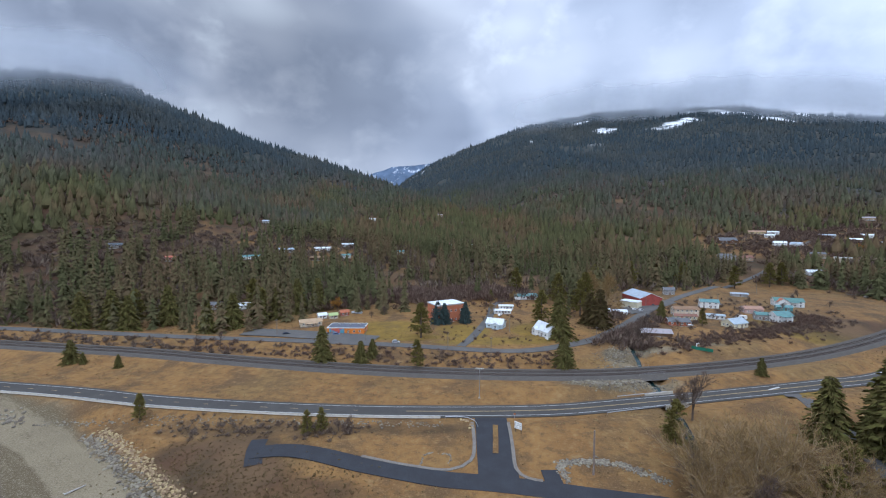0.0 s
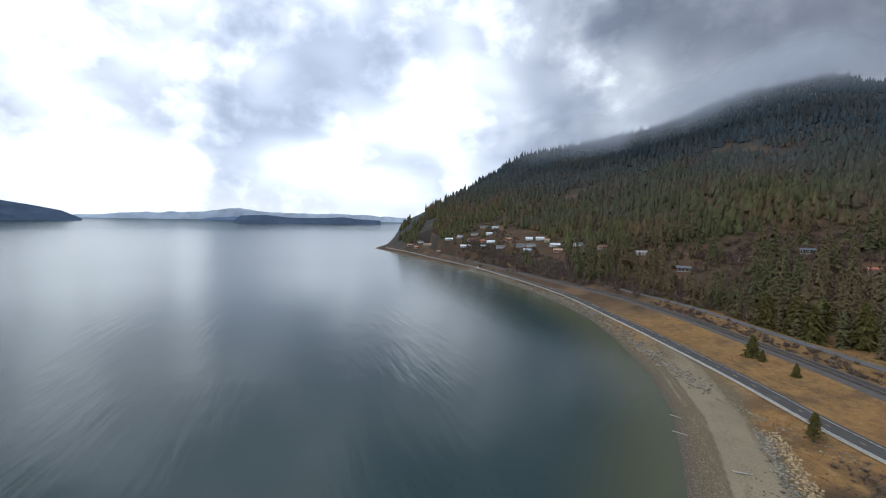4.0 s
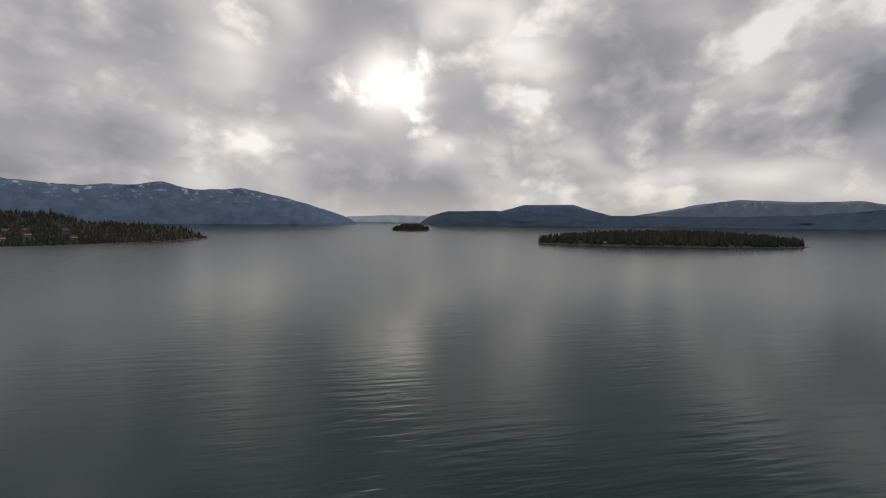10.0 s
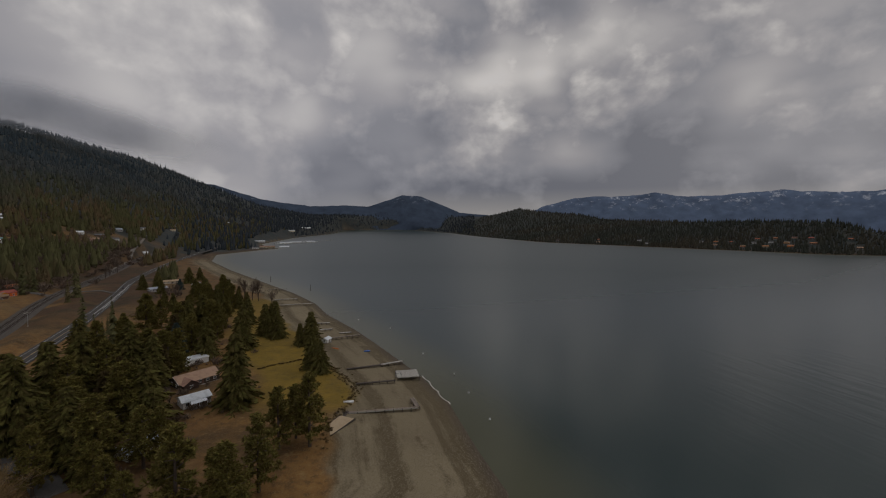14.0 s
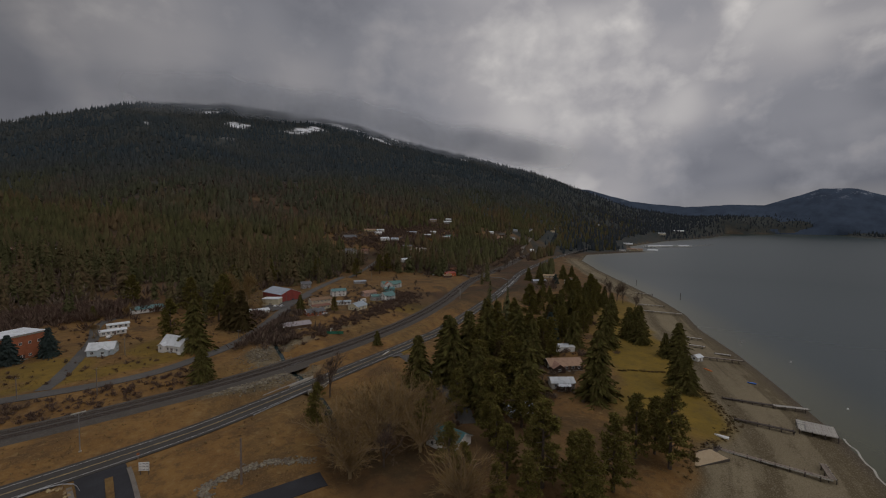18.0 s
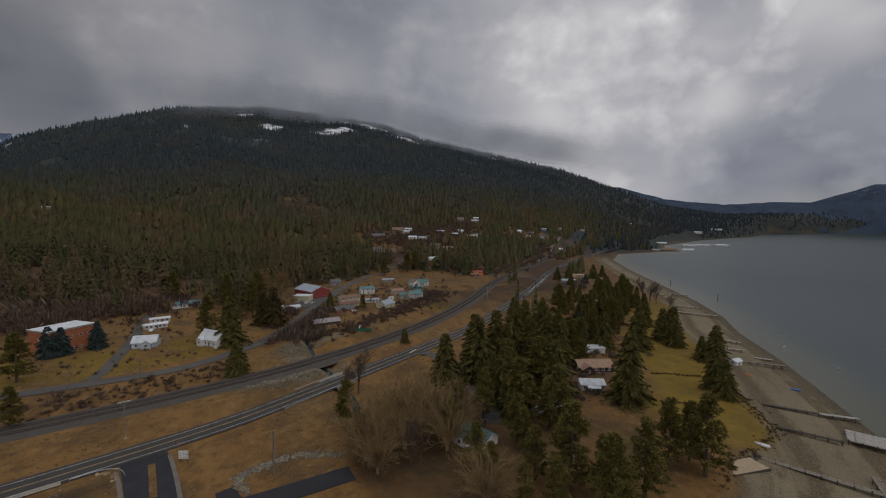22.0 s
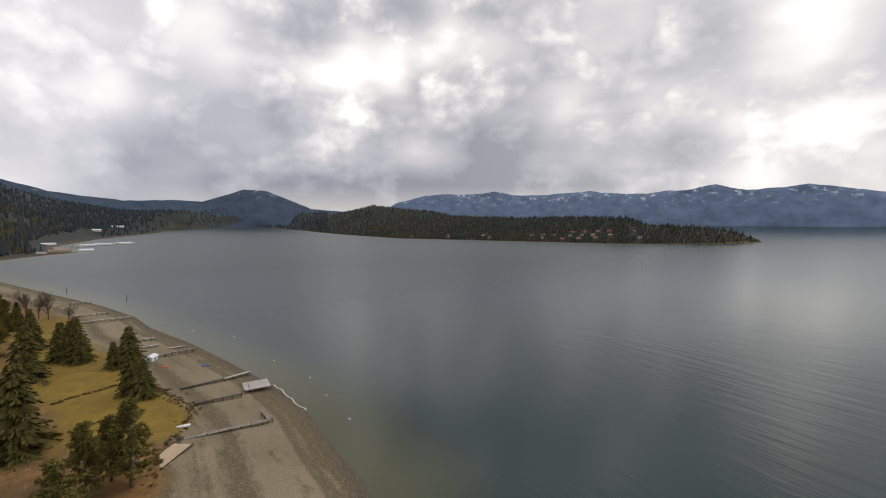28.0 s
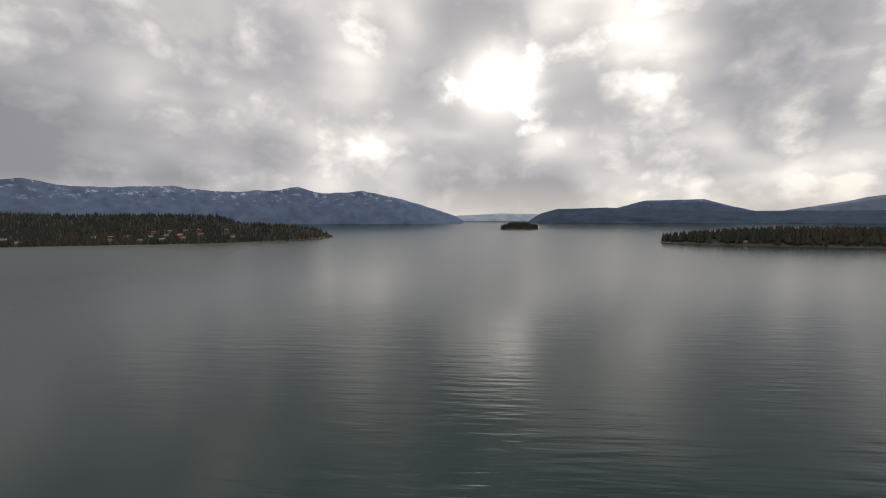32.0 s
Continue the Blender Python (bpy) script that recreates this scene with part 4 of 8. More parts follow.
# ---- railway ----
TRACKS = RAILWAY[(RAILWAY[:, 0] > -1060) & (RAILWAY[:, 0] < 900)]
for track in (-2.2, 2.2):
    tagged(new("track_bed", loft("track_bed", TRACKS, [(track - 1.6, -0.02), (track - 1.5, 0.05), (track + 1.5, 0.05), (track + 1.6, -0.02)], TRACK_BED)), "oily dark ballast under one track", "railway", kind="structure")
    for off in (track - 0.75, track + 0.75):
        tagged(new("rail", loft("rail", shifted(TRACKS, 0.0), [(off - 0.05, 0.1), (off - 0.04, 0.28), (off + 0.04, 0.28), (off + 0.05, 0.1)], STEEL)), "dull steel rail on the ballast", "rail", kind="structure")
fine_track = spline([tuple(p) for p in TRACKS[::3]], 0.62)
fine_track = fine_track[(fine_track[:, 0] > -620) & (fine_track[:, 0] < 700)]
tang = np.gradient(fine_track[:, :2], axis=0)
tang /= np.linalg.norm(tang, axis=1)[:, None]
for track in (-2.2, 2.2):
    sv = np.array([(-0.12, -1.3, 0), (0.12, -1.3, 0), (0.12, 1.3, 0), (-0.12, 1.3, 0), (-0.12, -1.3, 0.12), (0.12, -1.3, 0.12), (0.12, 1.3, 0.12), (-0.12, 1.3, 0.12)]) - np.array([0, track, 0])
    sx_ = fine_track[:, None, 0] + tang[:, None, 0] * sv[:, 0] - tang[:, None, 1] * sv[:, 1]
    sy_ = fine_track[:, None, 1] + tang[:, None, 1] * sv[:, 0] + tang[:, None, 0] * sv[:, 1]
    sz_ = fine_track[:, None, 2] + sv[:, 2] + 0.0
    sf = np.array([(4, 5, 6, 7), (0, 1, 5, 4), (1, 2, 6, 5), (2, 3, 7, 6), (3, 0, 4, 7)])
    tagged(new("sleepers", mesh_arrays("sleepers", np.stack([sx_, sy_, sz_], -1).reshape(-1, 3), (sf[None] + 8 * np.arange(len(fine_track))[:, None, None]).reshape(-1, 4), DARK_WOOD)), "dark tarred timber sleepers under the rails", "sleepers", kind="stuff")

# railway bridge over the creek
bridge = thing("railway_bridge", pose(96, 194.3, 5.6, 0, 0, 13), "dark steel girder railway bridge over the creek", "bridge")
for off in (-4.6, 4.6):
    part("girder", Shape().box(0, off, -1.6, 13, 0.35, 1.5, 0, 0.05), DARK_WOOD, bridge)
part("deck", Shape().box(0, 0, -0.16, 13, 8.8, 0.14), DARK_WOOD, bridge)
for x in (-6.6, 6.6):
    part("abutment", Shape().box(x, 0, -3.6, 1.0, 11, 3.0, 0, 0.1), CONCRETE, bridge)
for off in (-5.0, 5.0):
    part("hand_rail", Shape().tube((-6.5, off, 0.9), (6.5, off, 0.9), 0.04, 0.04).tube((-6.5, off, 0), (-6.5, off, 0.9), 0.04, 0.04).tube((0, off, 0), (0, off, 0.9), 0.04, 0.04).tube((6.5, off, 0), (6.5, off, 0.9), 0.04, 0.04), GREY_STEEL, bridge)
culvert = thing("road_bridge", pose(92.5, 165.8, 4, 0, 0, 15), "low concrete highway bridge over the creek", "bridge")
for off in (-5.6, 5.6):
    part("parapet", Shape().box(0, off, -1.2, 14, 0.35, 1.9, 0, 0.05), CONCRETE, culvert)
part("slab", Shape().box(0, 0, -0.8, 12, 10.6, 0.6), CONCRETE, culvert)
creek_line = spline([(152, 304, 7.2), (112, 243, 4.6), (99, 205, 2.6), (92, 168, 1.9), (84, 140, 1.5), (78, 122, 1.3)], 3)
creek_line[:, 2] = [max(0.2, floor_at(p[0], p[1]) + 0.35) for p in creek_line]
tagged(new("creek_water", loft("creek_water", creek_line, [(-1.5, -0.1), (-1.0, 0.02), (1.0, 0.02), (1.5, -0.1)], WATER)), "shallow creek running to the lake", "creek", kind="structure")

# ---- park entrance ----
DRIVE = spline([(17, 150.5, 4.02), (17, 143, 3.8), (16.5, 130, 3.5), (16, 118, 3.4), (15.5, 109, 3.35)], 3)


def drape(points, lift, step=3.0):
    line = spline([(x, y, 0) for x, y in points], step)
    line[:, 2] = height(line[:, 0], line[:, 1]) + lift
    return line


tagged(new("entrance_drive", flat_ribbon("entrance_drive", drape([(17.5, 150), (17.3, 143), (16.6, 130), (16, 118), (15.5, 110)], 0.16), -6.0, 5.6, 0.0, NEW_ASPHALT)), "fresh dark asphalt park entrance drive", "drive", kind="structure")
tagged(new("park_path", flat_ribbon("park_path", drape([(-60, 128), (-47, 128), (-24, 120), (-2, 113.5), (16, 110.5), (34, 107), (60, 101)], 0.18), -3.6, 3.6, 0.0, NEW_ASPHALT)), "fresh dark asphalt lane through dry grass", "drive", kind="structure")
tagged(new("path_end", flat_ribbon("path_end", drape([(-61, 135), (-60, 129), (-57, 121)], 0.20), -2.6, 2.6, 0.0, NEW_ASPHALT)), "widened asphalt turning place at the lane's end", "drive", kind="structure")
tagged(new("path_spur", flat_ribbon("path_spur", drape([(31, 117), (31, 108)], 0.21), -2.4, 2.4, 0.0, NEW_ASPHALT)), "short asphalt spur beside a stone wall", "drive", kind="structure")
for pts in ([(10.6, 146), (10.3, 131), (8.5, 122), (2, 117.5), (-10, 119.5), (-25, 124.3)], [(23.6, 146), (22.6, 131), (21.6, 118), (24, 113.5), (28, 112)]):
    tagged(new("kerb_strip", flat_ribbon("kerb_strip", drape(pts, 0.22), -0.55, 0.55, 0.0, GRAVEL)), "pale gravel strip beside the dark drive", "kerb", kind="structure")
tagged(new("median_island", flat_ribbon("median_island", drape([(18.6, 143), (17.6, 134), (16.5, 125.5)], 0.34), -0.9, 0.9, 0.0, GROUND)), "narrow dry grass island in the drive", "median", kind="structure")
tagged(new("side_road", flat_ribbon("side_road", drape([(150, 181), (146, 168), (140, 150), (133, 132), (124, 108), (112, 92)], 0.14), -3.4, 3.4, 0.0, OLD_ASPHALT)), "narrow worn side road into the trees", "road", kind="structure")
tagged(new("school_drive", flat_ribbon("school_drive", drape([(10, 230), (19, 252), (34, 300), (42, 340), (60, 362)], 0.14), -2.6, 2.6, 0.0, OLD_ASPHALT)), "grey drive past the brick school", "drive", kind="structure")
tagged(new("shop_lot", flat_ribbon("shop_lot", SHOP_LOT, -8, 8, 0.02, OLD_ASPHALT)), "worn asphalt parking lot before the shops", "parking lot", kind="structure")
tagged(new("warehouse_lot", flat_ribbon("warehouse_lot", YARD_LOT, -9, 9, 0.02, OLD_ASPHALT)), "worn asphalt yard by the red warehouse", "parking lot", kind="structure")
tagged(new("hill_road", flat_ribbon("hill_road", drape([tuple(p[:2]) for p in HILL_ROAD[::4]], 0.3), -3.4, 3.4, 0.0, OLD_ASPHALT)), "pale straight road climbing the hillside village", "road", kind="structure")
tagged(new("bay_road", flat_ribbon("bay_road", drape([(620, 436), (720, 470), (900, 560), (1200, 690), (1560, 800)], 0.8, 8), -4, 4, 0.0, GRAVEL)), "pale road on the slope above the bay", "road", kind="structure")
tagged(new("crossing_road", flat_ribbon("crossing_road", drape([(455, 305), (440, 335), (432, 352), (425, 385), (390, 400)], 0.35), -3.2, 3.2, 0.0, OLD_ASPHALT)), "short road over the level crossing", "road", kind="structure")
for x0, y0, x1, y1 in ((148, 179, 141, 176),):
    tagged(new("stop_bar", flat_ribbon("stop_bar", drape([(x0, y0), (x1, y1)], 0.3), -0.35, 0.35, 0.0, WHITE_LINE)), "white stop bar at the side road", "road marking", kind="structure")

# ---- rocks ----
rng = np.random.default_rng(11)


def rocks_along(name, points, count, spread_, low, high, mat, label):
    line = spline([(x, y, 0) for x, y in points], 1.0)
    pick = line[rng.integers(0, len(line), count)]
    x = pick[:, 0] + rng.normal(0, spread_, count)
    y = pick[:, 1] + rng.normal(0, spread_, count)
    z = height(x, y)
    s = Shape()
    for a, b, c in zip(x, y, z):
        k = rng.uniform(low, high)
        s.rock(a, b, c + 0.12 * k, k, rng)
    return tagged(new(name, s.mesh(name, mat)), label, "rocks", kind="stuff")


rocks_along("shore_riprap", [(-640, 160), (-536, 177), (-383, 187), (-301, 181), (-247, 171), (-200, 160), (-160, 152)], 2600, 2.6, 0.6, 1.8, STONE, "grey riprap boulders between the lake and road")
rocks_along("tan_riprap", [(-121, 144), (-98, 128), (-76, 111), (-64, 103), (-55, 97)], 900, 1.3, 0.4, 1.2, TAN_STONE, "band of tan riprap along the beach edge")
rocks_along("grey_riprap", [(-124, 141), (-101, 124.5), (-79, 108), (-66, 99), (-58, 93)], 700, 1.4, 0.4, 1.3, STONE, "grey broken rocks along the beach edge")
rocks_along("road_bank_rocks", [(-150, 150), (-110, 150), (-60, 147), (-20, 145), (0, 143)], 420, 1.5, 0.3, 0.9, STONE, "scattered pale rocks below the road bank")
rocks_along("dry_stone_wall", [(35, 113), (35.5, 120), (44, 121), (53, 119), (62, 111.5)], 700, 0.8, 0.4, 1.0, STONE, "low loose dry stone wall in the grass")
rocks_along("stone_outline", [(-6.6, 119.5), (-5, 125.6), (2, 125.3), (1.8, 120)], 90, 0.25, 0.3, 0.6, STONE, "stones laid out in a square on the grass")
rocks_along("entrance_boulders", [(6.5, 148), (10, 146), (9.4, 140)], 14, 0.4, 0.8, 1.3, TAN_STONE, "tan boulders at the park entrance")
rocks_along("creek_rubble", [(60, 183), (70, 181), (84, 180), (98, 184)], 1100, 4.0, 0.3, 1.0, STONE, "pale rubble flats beside the creek")
rocks_along("creek_bank_rocks", [(84, 204), (90, 212), (97, 222), (112, 228)], 500, 4.0, 0.4, 1.1, STONE, "pale rocks heaped on the creek bank")


# ---- houses ----
MESHES = {}
YARDS = []


def shared(key, make):
    if key not in MESHES:
        MESHES[key] = make()
    return MESHES[key]


def window_mesh(w_, h):
    def make():
        s = Shape()
        for x, z, sx, sz in ((0, -h / 2 - 0.1, w_ + 0.24, 0.12), (0, h / 2 - 0.02, w_ + 0.24, 0.12), (-w_ / 2 - 0.05, -h / 2, 0.1, h), (w_ / 2 + 0.05, -h / 2, 0.1, h), (0, -h / 2, 0.06, h)):
            s.box(x, -0.03, z, sx, 0.1, sz)
        return s.mesh("window", PAINTS["trim_white"])
    return shared(("window", w_, h), make)


def pane_mesh(w_, h):
    return shared(("pane", w_, h), lambda: Shape().box(0, 0.0, -h / 2, w_, 0.06, h).mesh("pane", GLASS))


def put_windows(root, count, span, x_of, wide, high):
    for k in range(count):
        u = (k + 0.5) / count - 0.5
        ob = part("window", window_mesh(wide, high), None, root, at=x_of(u * span))
        part("pane", pane_mesh(wide, high), None, ob)


def gable_roof(long, deep, base, rise, over=0.45, thick=0.16):
    """Two sloping slabs, ridge along x."""
    s = Shape()
    h = deep / 2 + over
    drop = rise * over / (deep / 2)
    for sign in (-1, 1):
        a = [(-long / 2 - over, 0, base + rise), (long / 2 + over, 0, base + rise), (long / 2 + over, sign * h, base - drop), (-long / 2 - over, sign * h, base - drop)]
        b = [(x, y, z + thick) for x, y, z in a]
        s.add(a + b, [(0, 1, 2, 3), (7, 6, 5, 4), (0, 4, 5, 1), (1, 5, 6, 2), (2, 6, 7, 3), (3, 7, 4, 0)])
    return s


def hip_roof(long, deep, base, rise, over=0.5):
    a, b = long / 2 + over, deep / 2 + over
    k = max(0.3, (long - deep) / 2)
    v = [(-a, -b, base), (a, -b, base), (a, b, base), (-a, b, base), (-a, -b, base + 0.14), (a, -b, base + 0.14), (a, b, base + 0.14), (-a, b, base + 0.14), (-k, 0, base + rise), (k, 0, base + rise)]
    return Shape().add(v, [(3, 2, 1, 0), (0, 1, 5, 4), (1, 2, 6, 5), (2, 3, 7, 6), (3, 0, 4, 7), (4, 5, 9, 8), (6, 7, 8, 9), (5, 6, 9), (7, 4, 8)])


def house(x, y, off, long, deep, wall, rise, siding, roof, label, style="gable", storeys=1, chimney=False, porch=False, windows=(4, 2), category="house", lift=0.0, name="house", garage=False, wing=None):
    """A house at x, y, its long side turned off degrees away from facing the lake viewpoint."""
    turn = -math.degrees(math.atan2(x, y)) + off
    z = floor_at(x, y) + lift
    root = thing(name, pose(x, y, z, 0, 0, turn), label, category)
    YARDS.append((x, y))
    body = Shape()
    if style == "gable":
        body.add([], [])
        g = [(-deep / 2, -0.2), (deep / 2, -0.2), (deep / 2, wall), (0, wall + rise), (-deep / 2, wall)]
        n = len(g)
        pts = [(-long / 2, a, b) for a, b in g] + [(long / 2, a, b) for a, b in g]
        body.add(pts, [tuple(range(n - 1, -1, -1)), tuple(range(n, 2 * n))] + [(j, (j + 1) % n, n + (j + 1) % n, n + j) for j in range(n)])
        part("roof", gable_roof(long, deep, wall, rise), ROOFS[roof], root)
        for sx in (-1, 1):
            fascia = Shape()
            for sy in (-1, 1):
                fascia.tube((sx * (long / 2 + 0.44), 0, wall + rise - 0.02), (sx * (long / 2 + 0.44), sy * (deep / 2 + 0.42), wall - rise * 0.42 / (deep / 2) - 0.02), 0.1, 0.1, 4)
            part("fascia", fascia, PAINTS["trim_white"], root)
    elif style == "hip":
        body.box(0, 0, -0.2, long, deep, wall + 0.2)
        part("roof", hip_roof(long, deep, wall, rise), ROOFS[roof], root)
    else:
        body.box(0, 0, -0.2, long, deep, wall + 0.2)
        top = Shape().box(0, 0, wall + 0.003, long + 0.3, deep + 0.3, 0.22, 0, 0.03)
        part("roof", top, ROOFS[roof], root)
        edge_ = Shape()
        for sx, sy, px, py in ((long + 0.5, 0.2, 0, deep / 2 + 0.2), (long + 0.5, 0.2, 0, -deep / 2 - 0.2), (0.2, deep + 0.2, long / 2 + 0.2, 0), (0.2, deep + 0.2, -long / 2 - 0.2, 0)):
            edge_.box(px, py, wall - 0.05, sx, sy, 0.45)
        part("parapet", edge_, PAINTS["trim_white"], root)
    part("wall", body, PAINTS[siding], root)
    part("foundation", Shape().box(0, 0, -1.2, long + 0.12, deep + 0.12, 1.35), PAINTS["foundation"], root)
    each = wall / storeys
    for f in range(storeys):
        h = f * each + min(1.65, each * 0.6)
        nl, ns = windows
        if nl:
            put_windows(root, nl, long * 0.92, lambda u: pose(u, -deep / 2 - 0.02, h), 1.1, 1.15)
            put_windows(root, nl, long * 0.92, lambda u: pose(u, deep / 2 + 0.02, h, 0, 0, 180), 1.1, 1.15)
        if ns:
            put_windows(root, ns, deep * 0.8, lambda u: pose(long / 2 + 0.02, u, h, 0, 0, 90), 1.0, 1.1)
            put_windows(root, ns, deep * 0.8, lambda u: pose(-long / 2 - 0.02, u, h, 0, 0, -90), 1.0, 1.1)
    door = part("door", Shape().box(long * 0.06, -deep / 2 - 0.03, 0.15, 0.95, 0.1, 2.05, 0, 0.0), DOOR_PAINT, root, "dark panelled front door")
    part("door_handle", Shape().box(long * 0.06 + 0.36, -deep / 2 - 0.11, 1.1, 0.05, 0.06, 0.12), GREY_STEEL, door)
    part("step", Shape().box(long * 0.06, -deep / 2 - 0.6, -0.35, 1.5, 1.0, 0.48, 0, 0.03), PAINTS["foundation"], root)
    if garage:
        part("garage_door", Shape().box(-long * 0.3, -deep / 2 - 0.04, 0.05, 3.0, 0.12, 2.4), PAINTS["trim_white"], root)
    if chimney:
        stack = part("chimney", Shape().box(long * 0.22, deep * 0.12, wall - 0.3, 0.8, 0.8, rise + 1.2, 0, 0.03), PAINTS["brick_wall"], root)
        part("cap", Shape().box(long * 0.22, deep * 0.12, wall + rise + 0.902, 0.95, 0.95, 0.12), PAINTS["foundation"], stack)
    if porch:
        pr = part("porch_roof", Shape().add([(-long * 0.3, -deep / 2 - 2.4, wall - 0.75), (long * 0.3, -deep / 2 - 2.4, wall - 0.75), (long * 0.3, -deep / 2 - 0.02, wall - 0.15), (-long * 0.3, -deep / 2 - 0.02, wall - 0.15),
                                              (-long * 0.3, -deep / 2 - 2.4, wall - 0.63), (long * 0.3, -deep / 2 - 2.4, wall - 0.63), (long * 0.3, -deep / 2 - 0.02, wall - 0.03), (-long * 0.3, -deep / 2 - 0.02, wall - 0.03)],
                                             [(3, 2, 1, 0), (4, 5, 6, 7), (0, 1, 5, 4), (1, 2, 6, 5), (2, 3, 7, 6), (3, 0, 4, 7)]), ROOFS[roof], root)
        for k in (-0.28, 0, 0.28):
            part("porch_post", Shape().box(k * long, -deep / 2 - 2.25, -0.3, 0.16, 0.16, wall - 0.4), PAINTS["trim_white"], root)
        part("porch_deck", Shape().box(0, -deep / 2 - 1.2 - 0.07, -0.5, long * 0.62, 2.3, 0.6), WOOD, root)
    if wing:
        # a lower wing with its gable to the front
        wx, wl, wd, wroof = wing
        g = [(-wl / 2, -0.2), (wl / 2, -0.2), (wl / 2, wall * 0.93), (0, wall * 0.93 + wl * 0.3), (-wl / 2, wall * 0.93)]
        w_ = Shape().prism([(wx + a, b) for a, b in g], -deep / 2 - wd, -deep / 2 + 0.3)
        part("wing", w_, PAINTS[siding], root)
        r_ = Shape()
        for sign in (-1, 1):
            a = [(wx, -deep / 2 - wd - 0.4, wall * 0.93 + wl * 0.3 + 0.02), (wx, 0, wall * 0.93 + wl * 0.3 + 0.02), (wx + sign * (wl / 2 + 0.35), 0, wall * 0.93 - 0.2), (wx + sign * (wl / 2 + 0.35), -deep / 2 - wd - 0.4, wall * 0.93 - 0.2)]
            r_.add(a + [(p, q, s + 0.14) for p, q, s in a], [(0, 1, 2, 3), (7, 6, 5, 4), (0, 4, 5, 1), (1, 5, 6, 2), (2, 6, 7, 3), (3, 7, 4, 0)])
        part("wing_roof", r_, ROOFS[wroof], root)
        ob = part("window", window_mesh(1.1, 1.15), None, root, at=pose(wx, -deep / 2 - wd - 0.02, wall * 0.55))
        part("pane", pane_mesh(1.1, 1.15), None, ob)
    return root


# shops and school along the village street
house(-90, 280, 8, 14, 7.5, 2.8, 1.5, "cream_siding", "tan_shingles", "low cream shop with a tan roof", porch=True, windows=(5, 1), category="shop")
house(-88, 300, 12, 6, 5, 2.5, 1.4, "white_siding", "white_metal_roof", "small white cabin behind the shop", windows=(2, 1), category="cabin", name="cabin")
house(-80, 300, 12, 6, 5, 2.5, 1.4, "cream_siding", "green_roof", "small cabin with a yellow-green roof", windows=(2, 1), category="cabin", name="cabin")
house(-74, 309, 12, 6.2, 5, 2.6, 1.5, "red_siding", "red_metal_roof", "small red cabin with a red roof", windows=(2, 1), category="cabin", name="cabin")
cafe = house(-61, 264, -14, 23, 12, 3.6, 0, "orange_wall", "tar_roof", "bright orange flat-roofed cafe with a painted front", style="flat", windows=(6, 3), category="cafe", name="cafe")
MURAL = material("mural_paint", (0.10, 0.30, 0.38), 0.7, [(0.25, 3, 0.42, 0.5, (0.45, 0.10, 0.06)), (0.4, 3, 0.55, 0.62, (0.55, 0.38, 0.12)), (0.9, 3, 0.6, 0.66, (0.12, 0.14, 0.35))])
part("mural_panel", Shape().box(-5.5, -6.16, 0.2, 9.5, 0.1, 3.2), MURAL, cafe, "colourful mural on the cafe front")
for k in (-6, 1, 7):
    part("roof_vent", Shape().box(k, 1.5, 3.82, 1.2, 1.2, 0.9, 0, 0.05), GREY_STEEL, cafe)
school = house(2, 293, 30, 21, 15, 12.4, 1.5, "brick_wall", "white_metal_roof", "two-storey orange brick school with a white roof", style="hip", storeys=2, windows=(5, 1), category="school", name="school")
part("cornice", Shape().box(0, 0, 11.6, 21.7, 15.7, 0.55, 0, 0.1), GREY_DECK, school, "pale grey cornice band")
house(35, 271, -18, 11, 8, 3.2, 2.8, "pale_blue_siding", "white_metal_roof", "pale blue house with a white metal roof", wing=(1.5, 4.6, 1.8, "white_metal_roof"), porch=False, windows=(3, 2), chimney=True)
house(45, 311, 6, 12.5, 4.6, 2.6, 0.7, "white_siding", "white_metal_roof", "white single-wide trailer home with a white roof", windows=(5, 1), category="trailer home", name="trailer_home")
house(50, 327, 6, 11, 4.6, 2.6, 0.7, "white_siding", "white_metal_roof", "white trailer home with a snow-white roof", windows=(4, 1), category="trailer home", name="trailer_home")
house(73, 366, 14, 20, 8, 3.0, 1.6, "white_siding", "teal_metal_roof", "long white shed with a teal metal roof", windows=(4, 1), category="shed", name="shed", garage=True)
church = house(63, 251, -52, 14, 8, 3.8, 4.0, "white_siding", "white_metal_roof", "white wooden chapel with a steep pale roof", windows=(4, 2), category="church", name="chapel", wing=(-4, 4, 2, "white_metal_roof"))
part("sign_board", Shape().box(8.5, -6, 0.2, 2.4, 0.2, 1.2), PAINTS["trim_white"], church, "white notice board")
# warehouse quarter
house(168, 349, -58, 27, 19, 6.6, 3.8, "red_siding", "silver_metal_roof", "large red warehouse with a silver-blue metal roof", windows=(0, 0), category="warehouse", name="warehouse", garage=True)
house(152, 333, -20, 13, 10, 5.4, 0, "cream_siding", "white_metal_roof", "cream flat-roofed storage building", style="flat", windows=(1, 1), category="storage building", name="storage_building")
house(132, 308, 20, 10, 6, 2.6, 1.2, "white_siding", "white_metal_roof", "white tarpaulin carport by the street", windows=(0, 0), category="carport", name="carport")
house(121, 311, 14, 9, 6, 2.4, 1.2, "grey_siding", "white_metal_roof", "low carport with a white sheet roof", windows=(0, 0), category="carport", name="carport")
house(211, 386, 12, 9, 7, 4.8, 2.2, "grey_siding", "grey_shingles", "small grey two-storey house", storeys=2, windows=(2, 2), chimney=True)
house(178, 303, 24, 17, 7, 5.2, 1.6, "cream_siding", "brown_shingles", "cream two-storey motel block with brown roof", storeys=2, windows=(5, 2), category="motel", name="motel")
